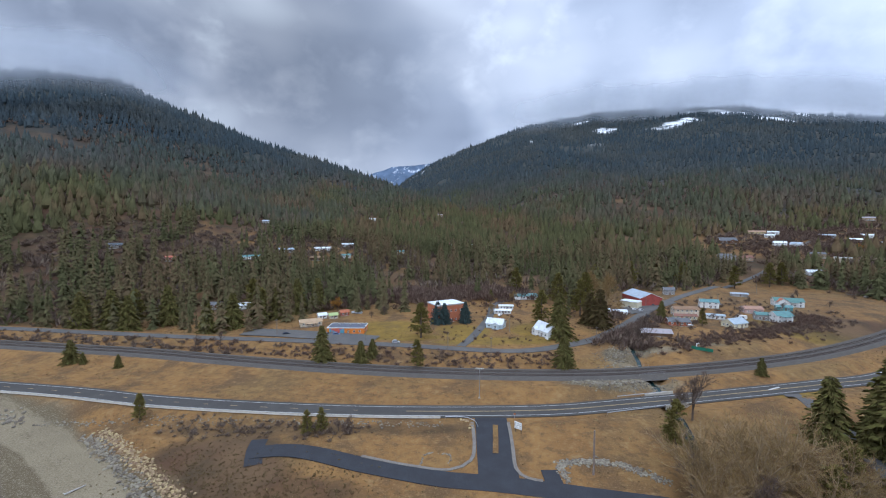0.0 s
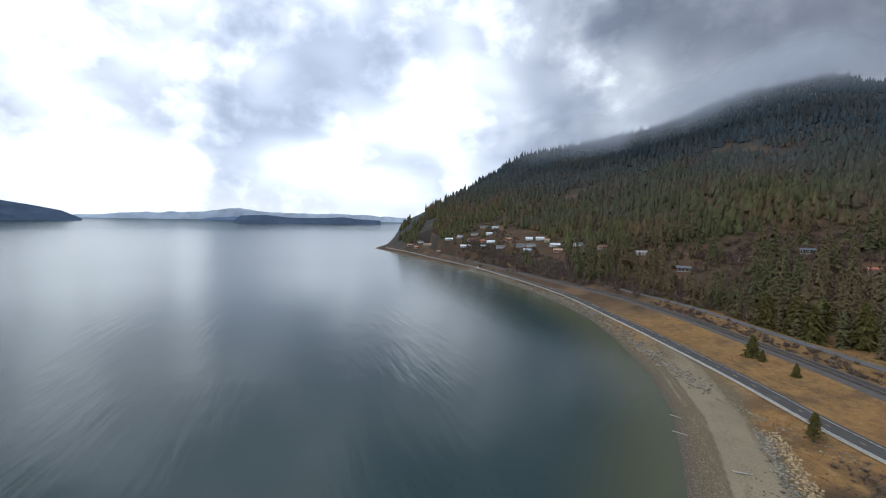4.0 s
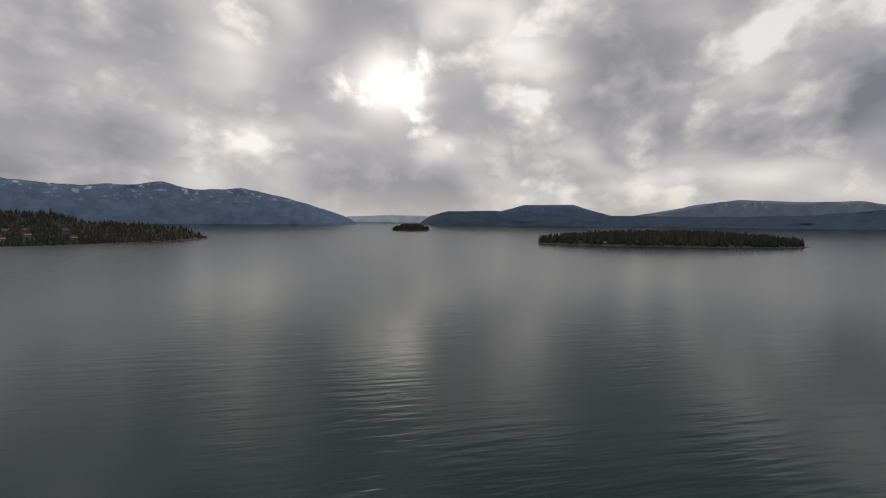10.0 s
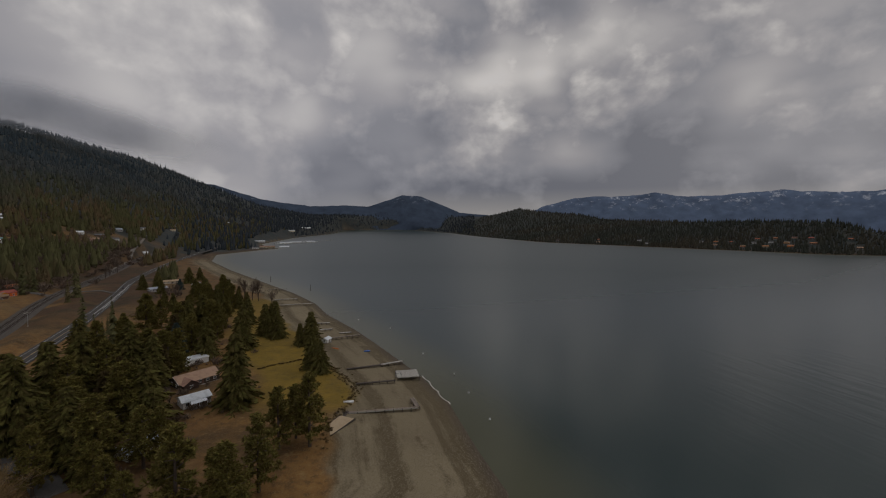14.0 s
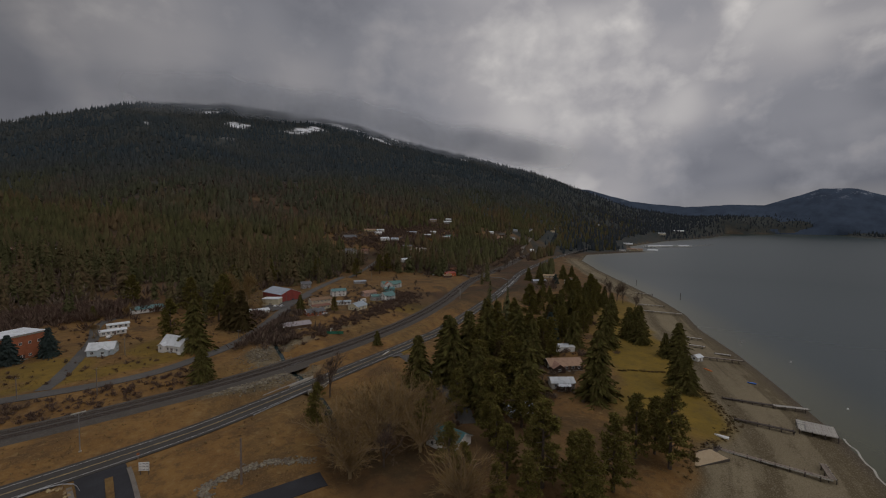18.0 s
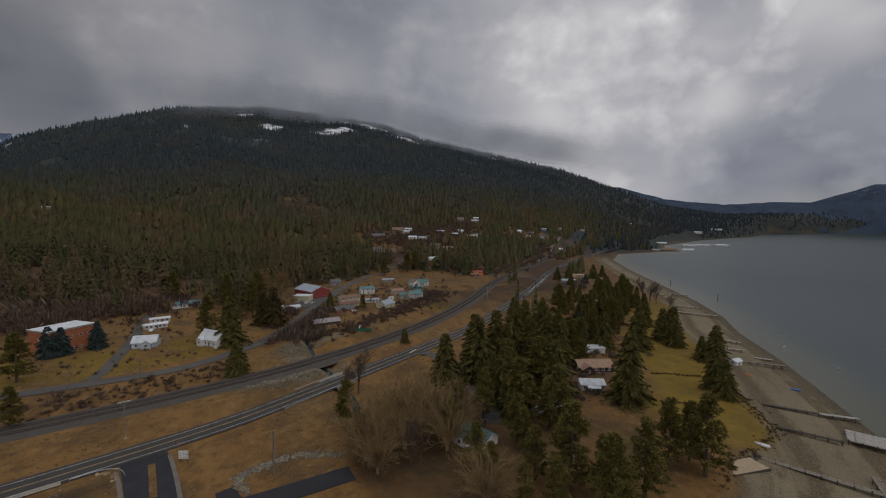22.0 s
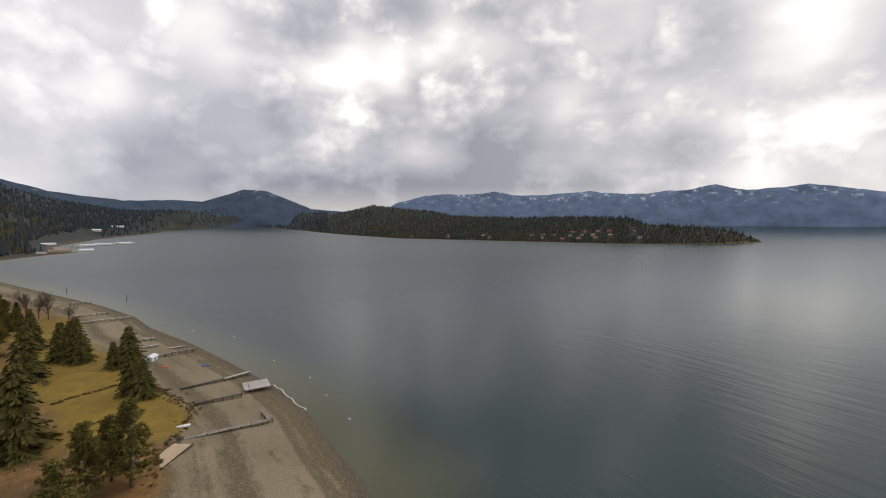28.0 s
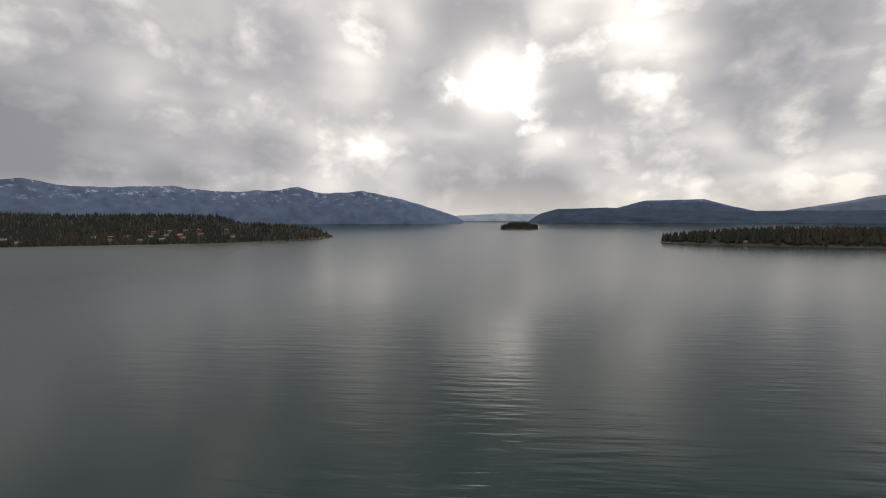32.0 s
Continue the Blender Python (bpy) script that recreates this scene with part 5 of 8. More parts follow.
house(171, 291, 24, 15, 5, 2.7, 1.2, "cream_siding", "brown_shingles", "low cream motel wing with a brown roof", windows=(5, 1), category="motel", name="motel")
house(157, 275, 20, 13, 8, 2.8, 1.9, "red_siding", "grey_shingles", "house with brick-red walls and dark grey roof", windows=(4, 2), chimney=True)
house(130, 251, 16, 17, 8, 2.2, 1.7, "brown_siding", "rusty_metal_roof", "long weathered shed with a rusting grey roof", windows=(0, 0), category="shed", name="shed")
house(214, 332, 14, 13, 7.5, 5.0, 1.7, "white_siding", "teal_metal_roof", "white two-storey house with a teal roof", storeys=2, windows=(3, 2))
house(194, 293, 8, 11, 4.5, 2.6, 0.8, "white_siding", "silver_metal_roof", "white trailer home with a silver roof", windows=(4, 1), category="trailer home", name="trailer_home")
house(193, 272, 55, 13, 9, 3.0, 2.6, "cream_siding", "silver_metal_roof", "cream gabled house with a pale metal roof", windows=(3, 3))
house(236, 315, 30, 13, 7, 3.4, 1.8, "pink_siding", "tan_shingles", "pinkish house with a weathered tan roof", windows=(3, 2))
house(234, 285, 38, 11, 8, 5.4, 2.2, "white_siding", "teal_metal_roof", "tall white house with a teal green roof", storeys=2, windows=(3, 2), porch=True)
house(226, 292, 20, 8, 6, 4.0, 1.4, "grey_siding", "teal_metal_roof", "grey outbuilding with a teal roof", windows=(2, 1), category="outbuilding", name="outbuilding")
house(284, 340, 20, 20, 9, 4.6, 2.2, "white_siding", "teal_metal_roof", "white and teal house with an orange-red gabled wing", storeys=2, windows=(5, 2), porch=True, wing=(-5, 8, 2.5, "red_metal_roof"))
house(268, 324, 18, 10, 6, 2.8, 1.2, "teal_siding", "teal_metal_roof", "low pale teal outbuilding", windows=(2, 1), category="outbuilding", name="outbuilding")
house(274, 382, 10, 13, 6, 2.5, 0.8, "grey_siding", "silver_metal_roof", "open carport with a pale green roof", windows=(0, 0), category="carport", name="carport")
house(410, 370, 30, 14, 9, 3.6, 2.2, "orange_wall", "red_metal_roof", "orange house beside the level crossing", windows=(3, 2), wing=(-3.5, 5, 2, "tan_shingles"))
house(396, 362, 25, 10, 7, 2.6, 1.4, "brown_siding", "brown_shingles", "brown shed beside the orange house", windows=(1, 1), category="shed", name="shed")
# hillside village to the north-east
house(419, 468, 25, 14, 9, 3.4, 2.4, "white_siding", "white_metal_roof", "white house with a white roof among trees", windows=(3, 2))
house(492, 510, 10, 16, 9, 6.0, 0, "cream_siding", "tar_roof", "cream two-storey flat-roofed house", style="flat", storeys=2, windows=(4, 2))
house(482, 534, 12, 15, 9, 4.6, 2, "tan_siding", "grey_shingles", "tan house with grey shingles on the slope", windows=(4, 2))
house(640, 592, 5, 22, 10, 4.6, 1.4, "white_siding", "white_metal_roof", "long white building with a pale roof", windows=(6, 2))
house(664, 603, 20, 14, 9, 4.0, 1.8, "teal_siding", "teal_metal_roof", "pale teal house on the hillside", windows=(3, 2))
house(476, 588, 18, 15, 9, 5.0, 2.2, "white_siding", "white_metal_roof", "white two-storey house above the field", storeys=2, windows=(4, 2))
house(496, 583, -20, 13, 9, 4.6, 2.4, "white_siding", "silver_metal_roof", "white house with a silver roof", windows=(3, 2), wing=(2, 5, 2, "silver_metal_roof"))
house(414, 606, 20, 22, 12, 4.0, 4.2, "brown_siding", "grey_shingles", "large timber house with grey roof", windows=(4, 2), wing=(4, 7, 3, "grey_shingles"))
house(366, 536, 24, 18, 10, 3.6, 3.0, "grey_siding", "grey_shingles", "grey craftsman house with twin gables", windows=(4, 2), wing=(-4, 6, 2.5, "grey_shingles"))
house(386, 528, 24, 12, 9, 3.6, 2.8, "tan_siding", "brown_shingles", "tan house with a steep gable", windows=(3, 2), wing=(1, 6, 2, "brown_shingles"))
house(488, 652, 10, 26, 10, 3.4, 1.6, "yellow_siding", "tan_shingles", "long yellow building on the hillside", windows=(6, 2))
house(512, 646, 10, 14, 8, 3.4, 1.6, "white_siding", "white_metal_roof", "white house beside the yellow building", windows=(3, 2))
house(496, 632, 0, 13, 8, 3.4, 1.6, "white_siding", "white_metal_roof", "small white house above the field", windows=(3, 2))
house(586, 636, 10, 20, 9, 3.4, 1.6, "grey_siding", "silver_metal_roof", "grey house with a silver roof", windows=(4, 2))
house(605, 610, 20, 14, 8, 3.4, 1.8, "brown_siding", "white_metal_roof", "brown house with a pale roof", windows=(3, 2))
house(644, 632, 10, 14, 8, 3.6, 1.8, "white_siding", "white_metal_roof", "white house among bare trees", windows=(3, 2))
house(730, 716, 10, 16, 9, 4.0, 2.0, "tan_siding", "rusty_metal_roof", "tan house high on the slope", windows=(3, 2))
house(768, 702, 10, 22, 10, 4.0, 2.0, "grey_siding", "white_metal_roof", "grey house with pale roof on the slope", windows=(4, 2))
house(452, 402, 40, 12, 8, 3.2, 2.0, "orange_wall", "red_metal_roof", "small orange house by the railway", windows=(3, 2))
for x, y, off, wall_, roof_, text in ((783, 713, 10, "grey_siding", "white_metal_roof", "grey hillside house with a white roof"), (835, 618, 20, "white_siding", "white_metal_roof", "white hillside house above the bay"),
                                     (798, 568, -15, "pink_siding", "brown_shingles", "pinkish hillside house with brown roof"), (812, 575, 15, "cream_siding", "tan_shingles", "cream hillside house with tan roof"),
                                     (890, 592, 30, "white_siding", "grey_shingles", "white hillside house with grey roof"), (986, 646, 12, "grey_siding", "silver_metal_roof", "grey hillside house over the bay"),
                                     (1107, 668, 10, "tan_siding", "grey_shingles", "tan hillside house over the bay"), (1085, 660, -20, "white_siding", "grey_shingles", "white house among trees over the bay"),
                                     (1300, 700, 10, "cream_siding", "tan_shingles", "cream house above the bay road"), (2075, 858, 10, "tan_siding", "white_metal_roof", "large tan house far up the bay"),
                                     (930, 560, 5, "white_siding", "white_metal_roof", "white house below the bay road"), (860, 600, -30, "brown_siding", "grey_shingles", "brown hillside house with grey roof")):
    house(x, y, off, 13, 9, 4.2, 2.2, wall_, roof_, text, windows=(3, 2))
# western hillside
for x, y, off, long, wall_, roof_, text in ((-154, 531, 5, 20, "white_siding", "white_metal_roof", "long white trailer home on the slope"), (-150, 493, -10, 15, "brown_siding", "brown_shingles", "brown timber house on the slope"),
                                           (-122, 520, 25, 11, "white_siding", "teal_metal_roof", "white house with a teal roof"), (-63, 580, 5, 22, "tan_siding", "teal_metal_roof", "long house with a teal metal roof"),
                                           (-131, 571, 5, 15, "pale_blue_siding", "white_metal_roof", "pale blue trailer home on the slope"), (-144, 836, 5, 20, "white_siding", "white_metal_roof", "white house high on the slope"),
                                           (-5, 970, 10, 16, "tan_siding", "rusty_metal_roof", "tan house high in the valley"), (20, 690, 10, 20, "brown_siding", "brown_shingles", "brown house in the valley woods"),
                                           (48, 694, -10, 18, "pink_siding", "white_metal_roof", "pinkish house with a pale roof"), (-180, 323, -20, 13, "brown_siding", "grey_shingles", "weathered cabin with a grey roof"),
                                           (-158, 331, 10, 11, "white_siding", "white_metal_roof", "white shed among the conifers"), (-212, 458, 5, 19, "white_siding", "teal_metal_roof", "long white house with a teal roof"),
                                           (-189, 503, 5, 20, "grey_siding", "silver_metal_roof", "long grey trailer home on the slope"), (-274, 416, 15, 8, "red_siding", "red_metal_roof", "small red cabin among conifers"),
                                           (-339, 430, 5, 11, "dark_timber", "tar_roof", "dark timber house among conifers"), (-265, 624, 5, 10, "grey_siding", "silver_metal_roof", "small grey house on the slope")):
    house(x, y, off, long, 7.5, 3.0, 1.5, wall_, roof_, text, windows=(4, 1))
for x, y, off, long, wall_, roof_, text in ((-922, 185, 5, 20, "white_siding", "white_metal_roof", "large white house above the headland"), (-1008, 130, 5, 13, "white_siding", "grey_shingles", "white house near the headland"), (-960, 140, 5, 18, "tan_siding", "tan_shingles", "tan house near the headland"),
                                           (-818, 199, 5, 24, "white_siding", "white_metal_roof", "long white building above the railway"), (-810, 230, 20, 11, "red_siding", "red_metal_roof", "red house above the railway"), (-780, 239, 10, 16, "white_siding", "white_metal_roof", "white house above the railway"),
                                           (-774, 222, 0, 10, "white_siding", "silver_metal_roof", "small white house above the railway"), (-866, 274, 0, 14, "white_siding", "silver_metal_roof", "white house on the wooded slope"), (-898, 258, 0, 16, "tan_siding", "grey_shingles", "tan house on the wooded slope"),
                                           (-671, 277, 10, 14, "white_siding", "grey_shingles", "white gabled house above the shore"), (-689, 266, -10, 17, "grey_siding", "grey_shingles", "grey house above the shore"), (-685, 299, 5, 14, "white_siding", "white_metal_roof", "white trailer home above the shore"),
                                           (-628, 300, 20, 15, "cream_siding", "white_metal_roof", "cream house with a pale roof"), (-664, 302, 0, 9, "yellow_siding", "tan_shingles", "small yellow house above the shore"), (-480, 349, 10, 14, "cream_siding", "rusty_metal_roof", "cream house among bare trees"), (-397, 341, -5, 15, "dark_timber", "grey_shingles", "dark timber house with a deck")):
    house(x, y, off, long, 8, 3.4, 2.0, wall_, roof_, text, windows=(4, 1))
settle = random.Random(12)
for x, y in ((-1040, 108), (-985, 118), (-940, 165), (-905, 205), (-880, 232), (-850, 215), (-835, 252), (-745, 262), (-725, 240), (-705, 287), (-650, 262), (-600, 292), (-585, 318), (-540, 330)):
    wall_, roof_, text = settle.choice((("white_siding", "white_metal_roof", "small white house among shrubs above the shore"), ("white_siding", "grey_shingles", "white house with a grey roof above the shore"), ("tan_siding", "brown_shingles", "tan house with a brown roof above the shore"), ("red_siding", "tan_shingles", "red house with a tan roof above the shore"), ("grey_siding", "silver_metal_roof", "grey house with a silver roof above the shore")))
    house(x, y, settle.uniform(-35, 35), settle.uniform(9, 15), 8, settle.uniform(3.0, 5.0), 2.2, wall_, roof_, text, windows=(3, 1), category="house")
# cottages in the lakeside grove
house(99, 88, -38, 11, 7, 2.7, 2.0, "white_siding", "dark_teal_roof", "white cottage with a dark teal roof beneath the trees", windows=(3, 1), wing=(-2.5, 5, 3, "dark_teal_roof"))
house(169, 85, 18, 10, 7, 2.8, 1.4, "white_siding", "white_metal_roof", "white cottage with a pale green-white roof", windows=(4, 2), porch=True)
house(192, 96, 24, 17, 10, 2.7, 2.3, "dark_timber", "tan_shingles", "dark timber house with a tan roof", windows=(5, 2), wing=(-5, 6, 3, "tan_shingles"))
house(219, 110, 20, 12, 7, 2.6, 0, "white_siding", "white_metal_roof", "low garage with a flat white roof", style="flat", windows=(1, 1), category="garage", name="garage_building", garage=True)
house(490, 240, 55, 7, 8, 3.4, 2.6, "white_siding", "grey_shingles", "small white cottage with a blue-grey gable", windows=(2, 1))
house(455, 262, 20, 16, 8, 3.0, 1.5, "grey_siding", "silver_metal_roof", "grey lakeside house with a pale roof", windows=(4, 2))
house(520, 285, 10, 18, 8, 3.0, 1.2, "cream_siding", "tan_shingles", "cream lakeside house behind the trees", windows=(4, 2))
house(133, 84, 30, 10, 7, 2.6, 1.6, "white_siding", "silver_metal_roof", "white cottage half hidden by conifers", windows=(3, 1))
# peninsula cottages
for x, y, long, wall_, roof_, text in ((1140, -1125, 26, "orange_wall", "red_metal_roof", "red-roofed lodge on the peninsula"), (1110, -1165, 22, "brown_siding", "red_metal_roof", "brown lodge with a red roof"), (1185, -1085, 22, "tan_siding", "red_metal_roof", "tan lodge on the wooded peninsula"),
                                      (1300, -1010, 18, "tan_siding", "brown_shingles", "tan cottage on the peninsula shore"), (1480, -885, 18, "white_siding", "grey_shingles", "white cottage on the peninsula shore"), (1040, -1230, 18, "brown_siding", "tan_shingles", "brown cottage by the water"),
                                      (1640, -770, 18, "tan_siding", "tan_shingles", "tan cottage in the peninsula woods"), (1230, -1050, 18, "orange_wall", "brown_shingles", "orange cottage on the peninsula shore"), (1800, -660, 18, "brown_siding", "grey_shingles", "brown cottage near the bay"), (-560, -1345, 14, "white_siding", "grey_shingles", "white cottage on the wooded island")):
    house(x * 1.035, y * 1.035, 10, long * 0.72, 9, 3.6, 2.6, wall_, roof_, text, windows=(3, 1))
dice = random.Random(4)
for x, y in ((1180, -1150), (1215, -1130), (1250, -1105), (1195, -1190), (1235, -1165), (1275, -1140), (1310, -1075), (1345, -1050), (1150, -1200), (1390, -1030), (1560, -900), (1090, -1260), (1700, -800)):
    wall_, roof_ = dice.choice((("tan_siding", "brown_shingles"), ("orange_wall", "tan_shingles"), ("brown_siding", "red_metal_roof"), ("white_siding", "grey_shingles")))
    house(x * 1.03, y * 1.03, dice.uniform(-30, 30), dice.uniform(10, 15), 8, 3.4, 2.4, wall_, roof_, f"{wall_.split('_')[0]} wooden cottage in the peninsula woods", windows=(3, 1), category="cottage", name="cottage")


# ---- forest ----
# open ground in the village and on the slopes: centre and half sizes
CLEARINGS = [(-30, 262, 95, 44), (60, 262, 60, 50), (60, 320, 40, 36), (230, 330, 120, 70), (180, 300, 60, 50), (330, 380, 70, 60), (440, 590, 85, 58), (550, 612, 95, 46), (650, 610, 80, 44), (840, 598, 80, 34), (960, 600, 70, 28), (480, 515, 45, 30), (380, 530, 50, 28),
             (110, 470, 40, 40), (-140, 545, 40, 20), (-800, 225, 60, 24), (-720, 275, 150, 36), (190, 252, 75, 36), (250, 290, 50, 40)]


def wanted(x, y, s, rng, keep):
    ok = s > 55
    for cx, cy, a, b in CLEARINGS:
        ok &= np.hypot((x - cx) / a, (y - cy) / b) > 0.85 + 0.3 * rng.uniform(0, 1, len(x))
    for hx, hy in YARDS:
        k = math.hypot(hx, hy)
        ux, uy = -hx / k, -hy / k
        u = np.clip((x - hx) * ux + (y - hy) * uy, -6, 40)
        ok &= np.hypot(x - hx - u * ux, y - hy - u * uy) > 9
    close = np.hypot(x, y) < 1500
    for line, half in ((HIGHWAY, 26), (RAILWAY, 20), (VILLAGE_ROAD, 10), (HILL_ROAD, 9)):
        d, _ = line_distance(x[close], y[close], line[::4])
        q = np.full(len(x), 1e9)
        q[close] = d
        ok &= q > half
    return ok & (rough(x, y, 130, 3, 21) + keep > rng.uniform(-0.5, 0.5, len(x)))


rng = np.random.default_rng(5)
near_shapes = [bough_shape(k, 22, 0.115 + 0.015 * k) for k in range(5)]
mid_shapes = [conifer_shape(6, 2, 10 + k) for k in range(5)]
far_shapes = [conifer_shape(5, 1, 20 + k) for k in range(5)]
bushes = [bush_shape(k) for k in range(6)]
fine_bushes = [bush_shape(20 + k, 60, 0.032, 0.95) for k in range(5)]
tufts = [bush_shape(40 + k, 7, 0.10, 0.8) for k in range(5)]
plots = [("near_forest", near_shapes, 285, 620, -62, 56, 7.6, 9.2, 0.30, 21, 36), ("slope_forest", mid_shapes, 620, 1350, -93, 62, 8.4, 11.0, 0.52, 14, 25),
         ("mountain_forest", far_shapes, 1250, 3700, -91, 76, 12, 22, 0.85, 15, 25), ("peninsula_forest", far_shapes, 1560, 4000, 96, 153.5, 8.0, 19, 0.75, 9, 19), ("bay_forest", far_shapes, 1150, 4700, 60, 99, 13, 28, 0.9, 18, 28)]
for name, shapes, r0, r1, a0, a1, g0, g1, keep, t0, t1 in plots:
    x, y = cells(r0, r1, a0, a1, g0, g1, rng)
    s = inland(x, y)
    if "peninsula" in name:
        ok = s > 8
        for hx, hy in YARDS:
            if hx > 900 and hy < -600:
                k = math.hypot(hx, hy)
                u = np.clip(-((x - hx) * hx + (y - hy) * hy) / k, -6, 26)
                ok &= np.hypot(x - hx + u * hx / k, y - hy + u * hy / k) > 9
    elif "bay" in name:
        ok = (height(x, y) > lake_level(np.hypot(x, y)) + 2.5) & ((s > 55) | (np.hypot(x, y) > 2600))
    else:
        ok = wanted(x, y, s, rng, keep)
    side = np.degrees(np.arctan2(x, y)) - 60 - 14 * rng.uniform(0, 1, len(x))
    if "bay" in name:
        ok &= side > 0
    if "mountain" in name:
        ok &= (side < 0) & (snow_cover(x, y, height(x, y)) < 0.4)
    x, y = x[ok], y[ok]
    tall = rng.uniform(t0, t1, len(x)) * rng.choice([1.18, 1.0, 0.8, 0.55], len(x))
    v, f = scatter(shapes, x, y, height(x, y) - 0.8, tall, rng.uniform(0.8, 1.25, len(x)), rng)
    tagged(new(name, mesh_arrays(name, v, f, HAZED_BAY_FIR if "bay" in name else FIR if "peninsula" in name else CONIFER)), "dense dark green conifer forest on the slopes", "forest", kind="stuff")
for name, (cx, cy, a, b, turn, high), gap in (("island_trees", ISLANDS[0], 10), ("islet_trees", ISLANDS[1], 9)):
    n = int(4 * a * a / gap ** 2)
    x, y = cx + rng.uniform(-a, a, n) * 1.0, cy + rng.uniform(-a, a, n)
    z = island(x, y, cx, cy, a, b, turn, high)
    ok = z > 3.0
    x, y, z = x[ok], y[ok], z[ok]
    tall = rng.uniform(18, 32, len(x))
    v, f = scatter(mid_shapes, x, y, z - 0.8, tall, rng.uniform(0.8, 1.2, len(x)), rng)
    tagged(new(name, mesh_arrays(name, v, f, FIR)), "dark conifers covering a low lake island", "forest", kind="stuff")
x, y = cells(265, 1300, -88, 62, 7.2, 13, rng)
s = inland(x, y)
ok = wanted(x, y, s, rng, 0.4) & (rough(x, y, 160, 3, 33) > -0.25)
x, y = x[ok], y[ok]
v, f = scatter(bushes, x, y, height(x, y) - 0.3, rng.uniform(4, 13, len(x)), rng.uniform(0.8, 1.3, len(x)), rng)
tagged(new("bare_thicket", mesh_arrays("bare_thicket", v, f, TWIGS)), "leafless grey-brown thickets between the conifers", "thicket", kind="stuff")


# ---- single trees ----
def needle_material(name, a, b, c):
    return material(name, a, 0.9, [(0.35, 3, 0.4, 0.65, b), (2.5, 3, 0.45, 0.7, c)], 0.0, 0.0, 0.28, True, 0.1)


SPRUCE = needle_material("spruce_needles", (0.110, 0.097, 0.030), (0.136, 0.113, 0.035), (0.080, 0.074, 0.026))
PINE = needle_material("pine_needles", (0.136, 0.114, 0.031), (0.168, 0.134, 0.037), (0.100, 0.088, 0.027))
BLUE = needle_material("blue_spruce_needles", (0.050, 0.072, 0.066), (0.062, 0.080, 0.074), (0.034, 0.050, 0.046))
OLIVE = needle_material("cypress_needles", (0.075, 0.056, 0.022), (0.090, 0.064, 0.026), (0.052, 0.040, 0.018))
YELLOW_LEAVES = needle_material("yellow_leaves", (0.30, 0.15, 0.03), (0.36, 0.20, 0.05), (0.22, 0.10, 0.025))
RED_TWIGS = material("red_twigs", (0.128, 0.088, 0.068), 0.95, [(0.02, 3, 0.4, 0.6, (0.105, 0.066, 0.050)), (0.6, 3, 0.4, 0.7, (0.160, 0.112, 0.086))], 0.0, 0.0, 0.35, True, 0.1)


WEEDS = material("dead_weeds", (0.165, 0.115, 0.055), 0.95, [(0.1, 3, 0.42, 0.6, (0.125, 0.098, 0.044)), (0.6, 3, 0.4, 0.7, (0.13, 0.09, 0.05))], 0.0, 0.0, 0.35, True, 0.05)


def spruce_crown(seed, whorls=38, wide=0.20, bare=0.05):
    """Drooping boughs in whorls, one metre high: each bough is a keeled stem with pairs of side sprays."""
    g = np.random.default_rng(seed)
    s = Shape()
    for k in range(whorls):
        u = (k + g.uniform(-0.4, 0.4)) / whorls
        z = bare + (1 - bare) * min(max(u, 0), 0.985)
        reach = wide * (1 - u) ** 0.8 * g.uniform(0.7, 1.2) + 0.012
        n = 8 if u < 0.7 else 5
        a0 = g.uniform(0, 6.28)
        for j in range(n):
            a = a0 + 6.28 * j / n + g.uniform(-0.35, 0.35)
            r_ = reach * g.uniform(0.6, 1.2)
            d = np.array([math.cos(a), math.sin(a), 0])
            e = np.array([-d[1], d[0], 0])
            droop = g.uniform(0.2, 0.6)
            for m in range(9):
                q = (m + 0.6 + g.uniform(-0.2, 0.2)) / 9
                foot = d * r_ * q + np.array([0, 0, z + 0.01 - droop * r_ * q * q])
                size = (0.036 + 0.19 * r_ * (1.1 - 0.6 * q)) * g.uniform(0.6, 1.3)
                for side in (-1, 1):
                    tip = foot + (d * 0.75 + e * side * g.uniform(0.35, 0.9)) * size + np.array([0, 0, -size * g.uniform(0.15, 0.75)])
                    half = np.array([0, 0, 0.30 * size]) + e * side * 0.10 * size
                    mid_ = foot * 0.5 + tip * 0.5
                    s.add([foot, mid_ + half * 0.5, tip, mid_ - half], [(0, 1, 2, 3)])
    s.tube((0, 0, 0.9), (0, 0, 1.0), 0.008, 0.001, 4)
    return s


